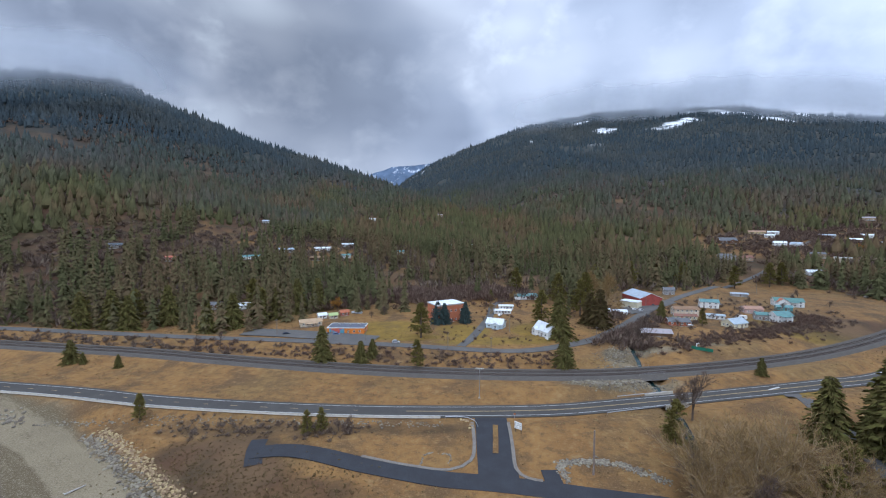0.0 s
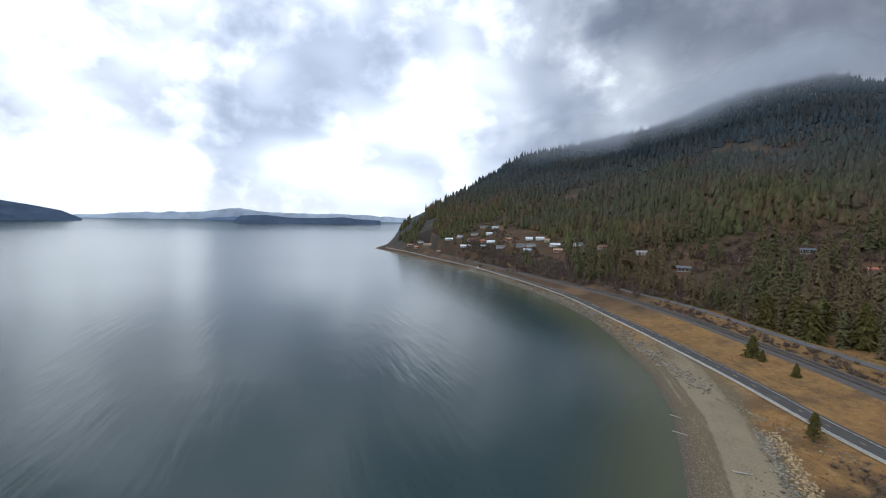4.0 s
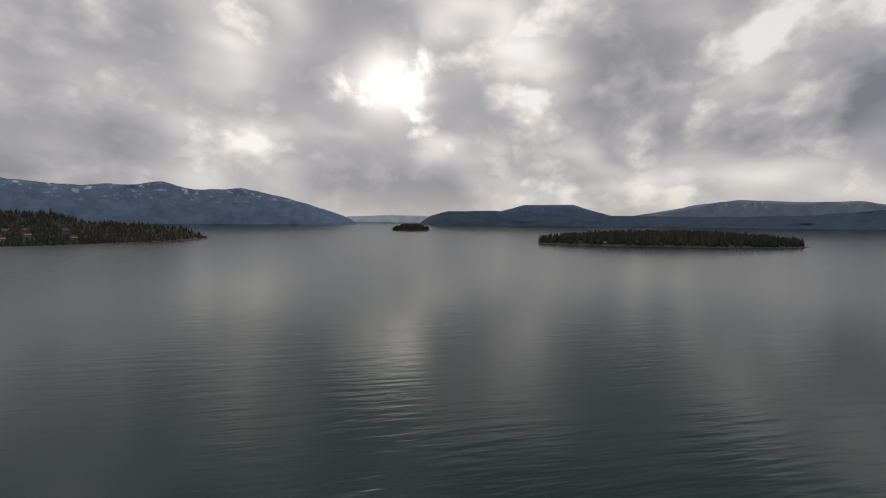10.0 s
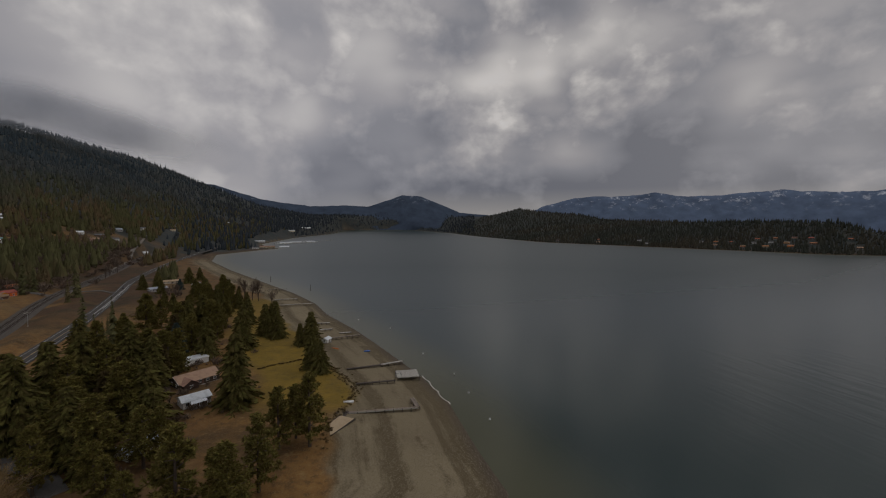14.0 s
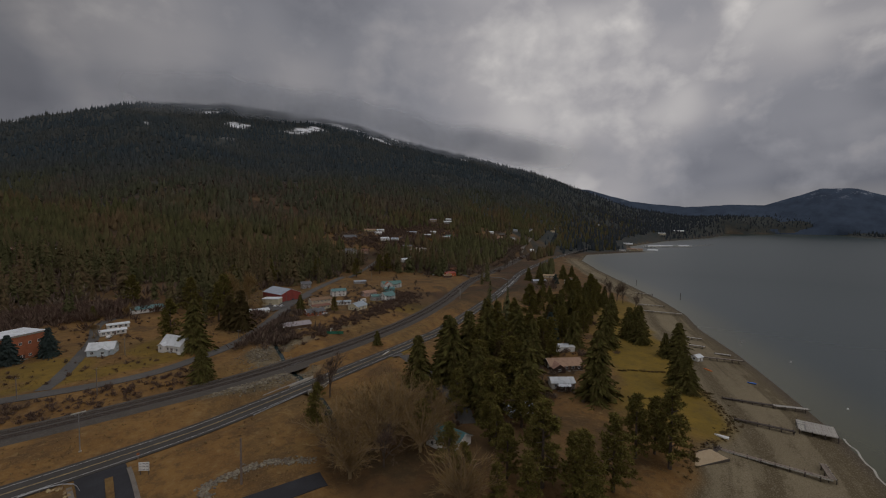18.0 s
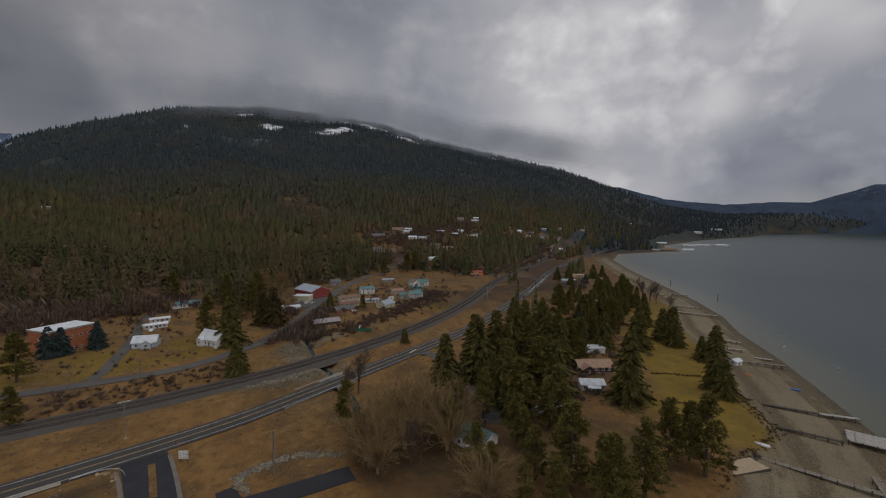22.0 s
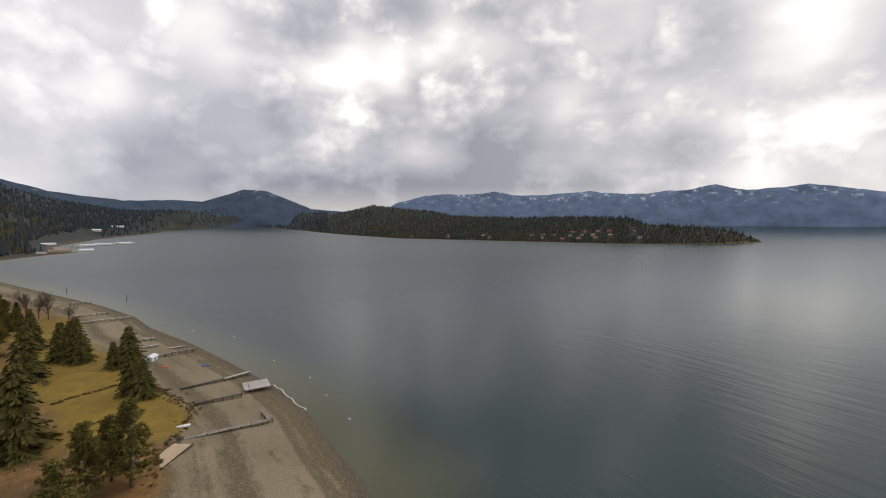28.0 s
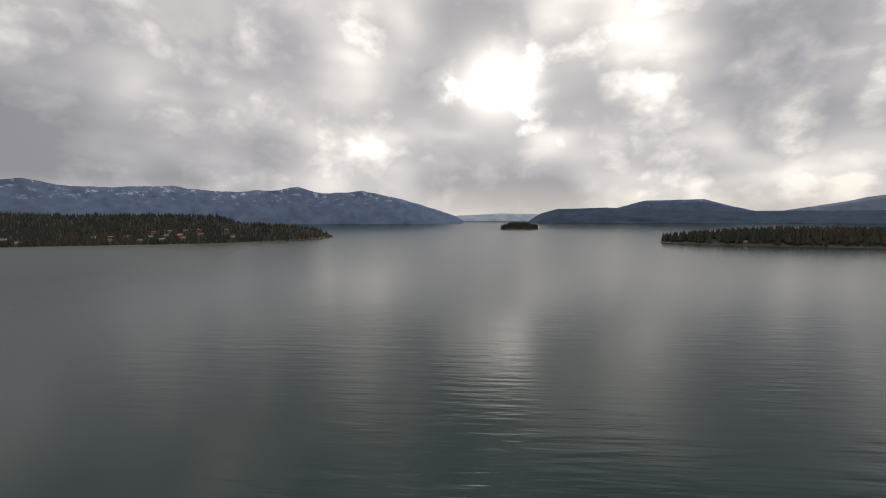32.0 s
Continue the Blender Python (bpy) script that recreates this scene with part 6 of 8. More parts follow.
def pine_crown(seed, boughs=84, bare=0.14):
    """Open rounded crown, one metre high: needle tufts crowded along the outer half of rising boughs."""
    g = np.random.default_rng(seed)
    s = Shape()
    for k in range(boughs):
        u = (k + g.uniform(0, 1)) / boughs
        z = bare + (0.97 - bare) * u
        reach = (0.235 * (1 - u) ** 0.72 * min(1, 0.72 + u * 1.6) + 0.015) * g.uniform(0.6, 1.15)
        a, rise = g.uniform(0, 6.28), g.uniform(-0.1, 0.35)
        d = np.array([math.cos(a), math.sin(a), rise])
        for m in range(7):
            c_ = np.array([0, 0, z]) + d * reach * g.uniform(0.3, 1.0) + g.normal(0, 0.014, 3)
            c_[2] = min(c_[2], 0.975)
            for j in range(12):
                t_ = g.normal(0, 1, 3) + d * 0.5 + np.array([0, 0, 0.3])
                t_ /= np.linalg.norm(t_)
                e = np.cross(t_, g.normal(0, 1, 3))
                e /= np.linalg.norm(e)
                size = g.uniform(0.026, 0.052)
                s.add([c_ - t_ * size * 0.2, c_ + t_ * size * 0.45 + e * size * 0.13, c_ + t_ * size, c_ + t_ * size * 0.45 - e * size * 0.13], [(0, 1, 2, 3)])
    return s


def limbs(seed, bare, top=0.96):
    g = np.random.default_rng(seed + 90)
    s = Shape()
    for k in range(16):
        z = bare + (top - bare) * k / 16
        a, r_ = g.uniform(0, 6.28), 0.17 * (1 - 0.8 * k / 16)
        s.tube((0, 0, z), (math.cos(a) * r_, math.sin(a) * r_, z + 0.04), 0.006, 0.002, 4)
    return s


def trunk_shape(thick=0.012, top=0.97):
    return Shape().tube((0, 0, -0.03), (0, 0, 0.4), thick * 1.25, thick * 0.8, 7).tube((0, 0, 0.4), (0, 0, top), thick * 0.8, thick * 0.12, 7)


def tree_proto(kind, seed):
    crown_mat = {"spruce": SPRUCE, "pine": PINE, "blue": BLUE, "olive": OLIVE}[kind]
    label = {"spruce": "tall dark green spruce with drooping boughs", "pine": "tall pine with an open olive-green crown", "blue": "dense blue-green spruce on the grass", "olive": "dense olive-brown cedar with upright sprays"}[kind]
    root = thing(f"{'pine' if kind == 'pine' else 'spruce' if kind != 'olive' else 'cedar'}_tree", pose(0, 0, -500), label, "tree")
    bare = 0.26 if kind == "pine" else 0.07
    part("trunk", trunk_shape(0.016 if kind == "pine" else 0.013), BARK, root)
    crown = pine_crown(seed) if kind == "pine" else spruce_crown(seed, 38, {"olive": 0.19, "blue": 0.28}.get(kind, 0.225))
    part("crown", crown, crown_mat, root)
    part("limb", limbs(seed, bare), BARK, root)
    return root


PROTOS = {k: [tree_proto(k, 7 * i + n) for i in range(m)] for n, (k, m) in enumerate((("spruce", 4), ("pine", 4), ("blue", 1), ("olive", 2)))}


rng = np.random.default_rng(23)


def plant(kind, spots, group):
    for i, (x, y, tall) in enumerate(spots):
        src = PROTOS[kind][i % len(PROTOS[kind])]
        m = pose(x, y, floor_at(x, y) - 0.15, 0, 0, random.uniform(0, 360)) @ Matrix.Diagonal((tall * random.uniform(1.15, 1.5), tall * random.uniform(1.15, 1.5), tall, 1))
        ob = copy_thing(src, Matrix.Identity(4))
        ob.matrix_basis = m
        tagged(ob, group=group)


plant("spruce", [(-61.5, 209, 19), (-41.5, 207, 12), (-36.7, 214, 10.2), (59.7, 200.5, 17), (148, 189.6, 8.5), (123, 129, 22), (136, 121, 29), (155, 292, 13), (69.6, 244.7, 28), (41.7, 358, 10), (-191, 210, 12.5), (-184, 209, 6.5), (-162, 204, 7)], "trees beside the railway")
plant("pine", [(-12.6, 200.5, 14.5), (-13.2, 247.9, 22), (-112, 150, 10.5), (63, 262.7, 26), (-46, 137.5, 9), (-41.7, 139.4, 9), (171, 271, 12.5), (73, 126.5, 17)], "trees beside the railway")
plant("olive", [(103, 269.8, 26), (98, 275, 22)], "trees beside the railway")
plant("blue", [(-3.5, 283, 15.5), (1.2, 282.4, 14.5), (15.5, 284, 15)], "spruces at the school")
plant("spruce", [(145, 131.5, 27), (153, 125, 29), (161, 120, 29), (185, 118.6, 29), (167, 68, 29), (277, 87, 23), (274.7, 92.5, 21), (269, 84, 19), (285, 92, 20), (254, 65.4, 14), (256.7, 59.5, 21), (206, 43.7, 17), (212, 49, 19), (282.5, 135, 26), (306, 115, 19), (396, 186, 22), (244, 95, 26), (223.5, 168, 21), (129, 123, 12), (132, 111, 17)], "trees of the lakeside grove")
plant("pine", [(135, 32.3, 25), (133, 41.5, 21), (140, 38, 19), (99.6, 54.9, 25), (99.6, 43, 21), (111.6, 40.2, 22), (106, 75, 14), (120, 87, 24), (272, 164, 27), (132, 103, 24), (144, 95.4, 25), (163, 113, 27), (291, 166, 20), (328, 166, 18), (197, 110, 22), (215, 153, 22), (268, 175, 15), (90, 36, 17), (383, 165, 27), (96, 64, 16), (89, 53, 15), (104, 48, 17), (84, 59, 12), (124, 77, 19), (128, 74, 17), (108, 79, 17), (92, 94, 15), (88, 79, 14), (112, 97, 19), (103, 101, 16), (84, 70, 13)], "trees of the lakeside grove")
plant("spruce", [(459, 264, 20), (462, 281, 17), (520, 263, 20), (554, 267, 17), (440, 250, 15), (478, 226, 14), (436, 215, 17), (350, 190, 15), (365, 205, 14), (335, 205, 12), (412, 178, 20), (420, 205, 16), (345, 150, 16), (370, 140, 14), (318, 190, 14)], "trees of the lakeside grove")
plant("blue", [(223, 120, 20), (471, 248, 12)], "trees of the lakeside grove")
plant("olive", [(150, 105, 20), (127, 95, 18), (232, 140, 16)], "trees of the lakeside grove")
grove_rng = random.Random(17)
for kind, n in (("pine", 34), ("spruce", 30), ("olive", 8)):
    spots = []
    while len(spots) < n:
        u, v_ = grove_rng.uniform(0, 1), grove_rng.uniform(0, 1)
        x = 118 + 300 * u
        y = 118 + 72 * u - v_ * (40 - 8 * u)
        if all(math.hypot(x - hx, y - hy) > 9 for hx, hy in YARDS) and not (150 < x < 200 and y < 92):
            spots.append((round(x, 1), round(y, 1), round(grove_rng.uniform(14, 27) * (1 - 0.2 * u), 1)))
    plant(kind, spots, "trees of the lakeside grove")
plant("spruce", [(-150, 262, 22), (-140, 275, 24), (-128, 285, 27), (-120, 300, 25), (-205, 268, 24), (-222, 276, 27), (-240, 272, 23), (-190, 285, 28), (-112, 318, 27), (-100, 330, 26)], "conifers above the tracks")
plant("pine", [(-210, 282, 26), (-132, 300, 23), (-250, 285, 24), (-146, 318, 27), (110, 318, 30), (100, 300, 27), (92, 330, 28), (70, 395, 25), (145, 395, 27), (190, 420, 28), (250, 430, 26), (300, 425, 24), (340, 430, 26), (360, 440, 24)], "conifers above the tracks")


# ---- bare trees ----
def bare_tree(seed, depth=5, spread_=0.55, kids=4):
    """Trunk and limbs as tapering tubes, and a cloud of fine twigs, one metre high."""
    g = np.random.default_rng(seed)
    wood, twig = Shape(), Shape()

    def grow(p, d, length, thick, level):
        q = p + d * length
        if level >= 3:
            side = np.cross(d, g.normal(0, 1, 3))
            side = side / np.linalg.norm(side) * thick * 1.0
            twig.add([p - side, p + side, q], [(0, 1, 2)])
            for _ in range(2):
                e = d + g.normal(0, spread_ * 0.8, 3)
                e /= np.linalg.norm(e)
                o = p + d * length * g.uniform(0.2, 0.9)
                twig.add([o - side * 0.6, o + side * 0.6, o + e * length * 0.6], [(0, 1, 2)])
        else:
            wood.tube(tuple(p), tuple(q), thick, thick * 0.66, 5 if level < 2 else 4)
        if level < depth:
            for k in range(kids + (1 if level == 0 else 0)):
                e = d + g.normal(0, spread_, 3) + np.array([0, 0, 0.12])
                e /= np.linalg.norm(e)
                f_ = g.uniform(0.45, 1.0)
                grow(p + d * length * f_, e, length * g.uniform(0.58, 0.80), thick * 0.6, level + 1)

    grow(np.array([0, 0, -0.02]), np.array([0, 0, 1.0]), 0.36, 0.02, 0)
    return wood, twig


def dome_tree(seed, stems=9, lean=1.0, twigs=7):
    """A broad leafless crown, one metre high: curved limbs fan out from a short trunk and fork twice before the fine twigs."""
    g = np.random.default_rng(seed)
    wood, twig = Shape(), Shape()
    rise = np.array([0, 0, 1.0])

    def limb(p, goal, thick, bend, pieces, sides):
        """A limb that leaves upward and curves over to its goal; gives the points along it."""
        pts = []
        mid_ = p * 0.5 + goal * 0.5 + rise * bend + g.normal(0, 0.02, 3)
        for k in range(pieces + 1):
            t_ = k / pieces
            pts.append(p * (1 - t_) ** 2 + mid_ * 2 * t_ * (1 - t_) + goal * t_ * t_ + g.normal(0, 0.006, 3) * (0 < k < pieces))
        for k in range(pieces):
            wood.tube(tuple(pts[k]), tuple(pts[k + 1]), thick * (1 - 0.75 * k / pieces), thick * (1 - 0.75 * (k + 1) / pieces), sides)
        return pts

    base = np.array([0, 0, 0.10])
    wood.tube((0, 0, -0.03), (0, 0, 0.12), 0.030, 0.024, 7)
    for k in range(stems):
        a = 2.4 * k + g.uniform(-0.3, 0.3)
        tilt = lean * math.sqrt((k + 0.5) / stems)
        out = np.array([math.cos(a) * math.sin(tilt), math.sin(a) * math.sin(tilt), math.cos(tilt)])
        size = g.uniform(0.52, 0.70)
        main = limb(base, base + out * size * np.array([0.78, 0.78, 1.0]), 0.015, 0.07 * math.sin(tilt), 5, 5)
        for m in range(7):
            p = main[1 + m % 5] * g.uniform(0.92, 1.0)
            e = out + g.normal(0, 0.42, 3) + rise * 0.15
            e /= np.linalg.norm(e)
            second = limb(p, p + e * g.uniform(0.14, 0.30), 0.0048, 0.02, 3, 3)
            for q in second[1:]:
                for _ in range(3):
                    h = e + g.normal(0, 0.5, 3) + rise * 0.25
                    h *= g.uniform(0.07, 0.16) / np.linalg.norm(h)
                    wood.tube(tuple(q), tuple(q + h), 0.0017, 0.0007, 3)
                    for _ in range(twigs):
                        b = q + h * g.uniform(0.2, 1.0)
                        t_ = h / np.linalg.norm(h) + g.normal(0, 0.5, 3) + rise * 0.2
                        t_ *= g.uniform(0.03, 0.075) / np.linalg.norm(t_)
                        side = np.cross(t_, g.normal(0, 1, 3))
                        side *= 0.0013 / np.linalg.norm(side)
                        twig.add([b - side, b + side, b + t_], [(0, 1, 2)])
    return wood, twig


def bare_proto(seed, name, label, twig_mat, wood_mat=PALE_BARK, **kw):
    wood, twig = dome_tree(seed, **kw) if "stems" in kw else bare_tree(seed, **kw)
    root = thing(name, pose(0, 0, -500), label, "tree")
    part("trunk", wood, wood_mat, root)
    part("twig_crown", twig, twig_mat, root)
    return root


PALE_TWIGS = material("pale_twigs", (0.27, 0.180, 0.078), 0.95, [(0.3, 3, 0.4, 0.7, (0.20, 0.130, 0.056))], 0.0, 0.0, 0.3, True, 0.1)
BARE = [bare_proto(k, "bare_tree", "leafless deciduous tree with pale spreading branches", PALE_TWIGS, spread_=0.52 - 0.05 * k, kids=5, depth=5) for k in range(2)]
WILLOW = [bare_proto(50 + k, "bare_tree", "leafless tan willow with a broad domed crown", PALE_TWIGS, stems=15 + 2 * k, lean=1.12 - 0.1 * k, twigs=10) for k in range(3)]
GREY = [bare_proto(10 + k, "bare_tree", "leafless grey-brown deciduous tree", TWIGS, BARK, spread_=0.42, kids=4) for k in range(2)]
GOLD = bare_proto(30, "yellow_tree", "deciduous tree holding its yellow autumn leaves", YELLOW_LEAVES, BARK, spread_=0.5, kids=5)


def plant_bare(protos, spots, wide=1.0, group="bare trees"):
    for i, (x, y, tall) in enumerate(spots):
        ob = copy_thing(protos[i % len(protos)], Matrix.Identity(4))
        ob.matrix_basis = pose(x, y, floor_at(x, y) - 0.1, 0, 0, random.uniform(0, 360)) @ Matrix.Diagonal((tall * wide, tall * wide, tall, 1))
        tagged(ob, group=group)


plant_bare(WILLOW, [(79, 101, 24), (70, 110, 20), (92, 106, 22), (101, 99, 18), (86, 117, 17), (66, 97, 18), (88, 91, 19), (78, 66, 17)], 1.05, "bare willows by the creek")
plant_bare(GREY, [(75, 93, 14), (66, 106, 13), (92, 96, 13)], 1.1, "bare willows by the creek")
plant_bare(GREY, [(90, 146, 21), (86, 151, 15), (120, 250, 14), (112, 246, 12), (100, 99, 13), (134, 86, 7), (407, 156, 25), (410, 150, 24), (406, 143, 22), (387, 125, 17), (560, 385, 20), (590, 400, 22), (626, 414, 24), (165, 92, 10), (185, 110, 12), (-140, 232, 9), (-128, 236, 8), (-36, 140, 6), (-33, 141, 6)], 0.9)
plant_bare(BARE, [(117, 326, 33), (130, 326, 34), (124, 315, 24), (36, 310, 10), (60, 350, 12)], 0.7)
plant_bare(GREY, [(203, 284, 8), (243, 300, 9), (262, 318, 9), (222, 308, 8), (186, 284, 7), (250, 292, 7), (150, 262, 8), (146, 286, 9), (28, 285, 5), (52, 276, 5), (20, 262, 4), (-52, 300, 7), (-44, 310, 8), (-30, 330, 9), (256, 345, 9), (300, 352, 10), (310, 330, 8), (320, 372, 10), (74, 300, 8), (84, 285, 9)], 1.0)
plant_bare([GOLD], [(-83, 325, 12), (560, 560, 12), (610, 545, 14), (236, 130, 6)], 1.0, "yellow trees")
for root in [p for group_ in PROTOS.values() for p in group_] + BARE + WILLOW + GREY + [GOLD]:
    for ob in (*root.children_recursive, root):
        bpy.data.objects.remove(ob)

# brush along the tracks, the bank and the slopes
rng = np.random.default_rng(23)
for name, pts, count, spread_, low, high, mat, label in (
        ("bank_brush", [(-90, 228), (-30, 217), (10, 208), (60, 208)], 420, 6.0, 0.5, 3.0, RED_TWIGS, "reddish leafless brush below the village street"),
        ("track_brush", [(-330, 258), (-230, 246), (-150, 234), (-100, 226)], 420, 6.0, 0.6, 4.0, TWIGS, "grey-brown brush beside the tracks"),
        ("village_brush", [(120, 232), (160, 240), (200, 256), (240, 275), (270, 300)], 600, 7.0, 0.8, 3.6, RED_TWIGS, "reddish brush below the village houses"),
        ("creek_brush", [(98, 235), (112, 250), (128, 275), (140, 295)], 260, 7.0, 2.5, 7.0, TWIGS, "bare brush along the creek"),
        ("park_brush", [(-95, 145), (-60, 142), (-30, 141)], 260, 3.5, 0.4, 2.0, TWIGS, "low bare brush below the road"),
        ("marsh_brush", [(-84, 124), (-66, 112), (-46, 108), (-26, 98)], 2600, 9.5, 0.25, 0.8, WEEDS, "dead brown weeds on the shore flat"),
        ("lot_hedge", [(208, 73.5), (227, 56.5)], 70, 0.35, 0.7, 1.3, WEEDS, "low clipped brown hedge between the lawns"),
        ("lot_hedge", [(173.5, 64), (187, 49.5)], 60, 0.35, 0.6, 1.1, WEEDS, "low clipped brown hedge between the lawns"),
        ("beach_edge_brush", [(137, 27), (150, 29.5), (164, 26), (186, 24), (205, 34), (232, 50)], 320, 1.3, 0.3, 1.3, WEEDS, "dead weeds along the top of the beach"),
        ("west_slope_thicket", [(-420, 400), (-340, 430), (-260, 470), (-190, 520), (-120, 545), (-60, 560)], 1500, 38.0, 2, 7, TWIGS, "brown bare scrub on the western slope"),
        ("slope_brush", [(-110, 350), (-60, 370), (0, 380), (60, 385)], 900, 16.0, 4, 10, RED_TWIGS, "purple-brown bare thicket behind the village"),
        ("shore_thicket", [(-830, 205), (-700, 225), (-560, 245), (-450, 268), (-350, 285)], 900, 14.0, 3, 9, TWIGS, "bare thicket above the railway"),
        ("grove_brush", [(110, 110), (140, 90), (180, 100), (230, 120), (300, 150)], 300, 12.0, 1, 4, TWIGS, "bare shrubs beneath the grove"),
        ("east_thicket", [(430, 390), (520, 470), (600, 500), (720, 520), (850, 560)], 1100, 28.0, 4, 11, TWIGS, "bare thicket on the village slope"),
        ("hill_thicket", [(420, 560), (520, 600), (600, 640), (700, 680)], 900, 40.0, 3, 9, RED_TWIGS, "purple-brown bare trees between hillside houses")):
    line = spline([(x, y, 0) for x, y in pts], 2.0)
    pick = line[rng.integers(0, len(line), count)]
    x, y = pick[:, 0] + rng.normal(0, spread_, count), pick[:, 1] + rng.normal(0, spread_, count)
    ok = inland(x, y) > 6
    for road_, half in ((HIGHWAY, 8), (RAILWAY, 6.5), (VILLAGE_ROAD, 4.5)):
        ok &= line_distance(x, y, road_[::3])[0] > half
    x, y = x[ok], y[ok]
    v, f = scatter(fine_bushes if high > 1 else bushes, x, y, height(x, y) - 0.15, rng.uniform(low, high, len(x)), rng.uniform(0.9, 1.5, len(x)), rng)
    tagged(new(name, mesh_arrays(name, v, f, mat)), label, "brush", kind="stuff")

# shrubs and small bare trees in the village yards
for name, cx, cy, a, b, count, low, high, mat, label in (("garden_shrubs", 205, 315, 95, 62, 420, 0.8, 4.0, TWIGS, "grey-brown leafless shrubs between the village houses"), ("garden_hedges", 45, 292, 75, 62, 200, 0.6, 2.6, RED_TWIGS, "brown shrubs round the school and cottages"),
                                                         ("hillside_shrubs", 530, 600, 150, 70, 700, 1.5, 7.0, TWIGS, "bare shrubs and trees round the hillside houses"), ("headland_shrubs", -760, 240, 260, 40, 600, 2.0, 7.0, TWIGS, "bare shrubs round the houses above the shore")):
    u, turn_ = np.sqrt(rng.uniform(0, 1, count)), rng.uniform(0, 6.28, count)
    x, y = cx + a * u * np.cos(turn_), cy + b * u * np.sin(turn_)
    ok = inland(x, y) > 20
    for hx, hy in YARDS:
        ok &= np.hypot(x - hx, y - hy) > 9
    for road_, half in ((HIGHWAY, 9), (RAILWAY, 9), (VILLAGE_ROAD, 5), (SHOP_LOT, 10), (YARD_LOT, 11), (HILL_ROAD, 5)):
        ok &= line_distance(x, y, road_[::3])[0] > half
    x, y = x[ok], y[ok]
    v, f = scatter(fine_bushes, x, y, height(x, y) - 0.15, rng.uniform(low, high, len(x)), rng.uniform(0.8, 1.3, len(x)), rng)
    tagged(new(name, mesh_arrays(name, v, f, mat)), label, "shrubs", kind="stuff")

# dry grass tufts on the open ground
n = 26000
x, y = rng.uniform(-330, 330, n), rng.uniform(95, 300, n)
s = inland(x, y)
hd, rd, vd = (line_distance(x, y, q[::3])[0] for q in (HIGHWAY, RAILWAY, VILLAGE_ROAD))
ok = (s > 34) & (hd > 6.5) & (rd > 9.5) & (vd > 4.5) & (np.hypot(x, y) < 360) & ((vd < 40) | (hd < 70)) & (rough(x, y, 18, 2, 44) > -0.25)
for pts, half in (([(17.5, 150), (15.5, 108)], 7.5), ([(-62, 130), (-47, 128), (-24, 120), (16, 110.5), (62, 101)], 5.0), ([(-120, 258), (-44, 244)], 9), ([(10, 230), (42, 340)], 4)):
    ok &= line_distance(x, y, np.array(pts, float))[0] > half
x, y = x[ok], y[ok]
v, f = scatter(tufts, x, y, height(x, y) - 0.05, rng.uniform(0.25, 0.85, len(x)), rng.uniform(0.9, 1.8, len(x)), rng)
tagged(new("dry_grass_tufts", mesh_arrays("dry_grass_tufts", v, f, STRAW)), "tufts of straw-coloured dry winter grass", "grass", kind="stuff")

# ---- docks on the beach ----
def dock(points, wide, top, mat, label, ladder=False, white_edge=False):
    """A plank pier on posts; each plank is a piece."""
    root = thing("dock", pose(0, 0, 0), label, "dock", "docks on the beach")
    plank = shared(("plank", wide, mat.name), lambda: Shape().box(0, 0, -0.05, 0.42, wide, 0.06, 0, 0.01).mesh("plank", mat))
    post = shared("dock_post", lambda: Shape().tube((0, 0, -2.4), (0, 0, 0.25), 0.14, 0.13, 6).mesh("post", DARK_WOOD))
    for (x0, y0), (x1, y1) in zip(points[:-1], points[1:]):
        length, a = math.hypot(x1 - x0, y1 - y0), math.degrees(math.atan2(y1 - y0, x1 - x0))
        m = pose(x0, y0, top, 0, 0, a)
        part("stringer", Shape().box(length / 2, wide / 2 - 0.1, -0.33, length, 0.12, 0.27).box(length / 2, -wide / 2 + 0.1, -0.33, length, 0.12, 0.27), DARK_WOOD, root, at=m)
        for k in range(int(length / 0.45)):
            part("plank", plank, mat, root, at=m @ pose(0.22 + 0.45 * k, 0, 0, 0, 0, random.uniform(-0.7, 0.7)))
        for k in range(int(length / 3.5) + 1):
            for side in (-1, 1):
                part("post", post, DARK_WOOD, root, at=m @ pose(min(0.2 + 3.5 * k, length), side * (wide / 2 + 0.1), 0))
        if white_edge:
            part("edge_board", Shape().box(length / 2, -wide / 2 - 0.02, -0.28, length, 0.06, 0.36), GREY_DECK, root, "pale edge board", at=m)
    return root


dock([(160.6, 27.2), (164, -3.6), (173.4, -1.1)], 1.6, 1.9, WOOD, "grey L-shaped plank dock standing on dry sand", white_edge=True)
dock([(191, 24.2), (194, 6.2)], 1.4, 1.9, DARK_WOOD, "dark narrow pier leading to a boat platform")
platform = dock([(201.5, 6.2), (203, -4.7)], 10.0, 2.0, GREY_DECK, "wide pale plank boat platform on posts", white_edge=True)
dock([(212, 31.5), (217.5, 14.5)], 1.5, 1.6, DARK_WOOD, "dark weathered dock sections on the beach")
dock([(217.5, 14.5), (223, 3.3)], 2.0, 1.6, GREY_DECK, "pale floating dock stranded on the beach")
dock([(268.2, 53.6), (277, 32)], 1.8, 2.2, WOOD, "weathered dock on tall posts")
dock([(292.5, 62), (294.3, 53.3)], 2.0, 2.0, GREY_DECK, "short pale dock on the sand")
dock([(312.5, 68.5), (313.1, 58.8)], 2.0, 2.0, GREY_DECK, "short pale dock with dark posts")
dock([(383.7, 117.7), (391.7, 88.8)], 2.2, 2.2, GREY_DECK, "long pale dock reaching over the beach")
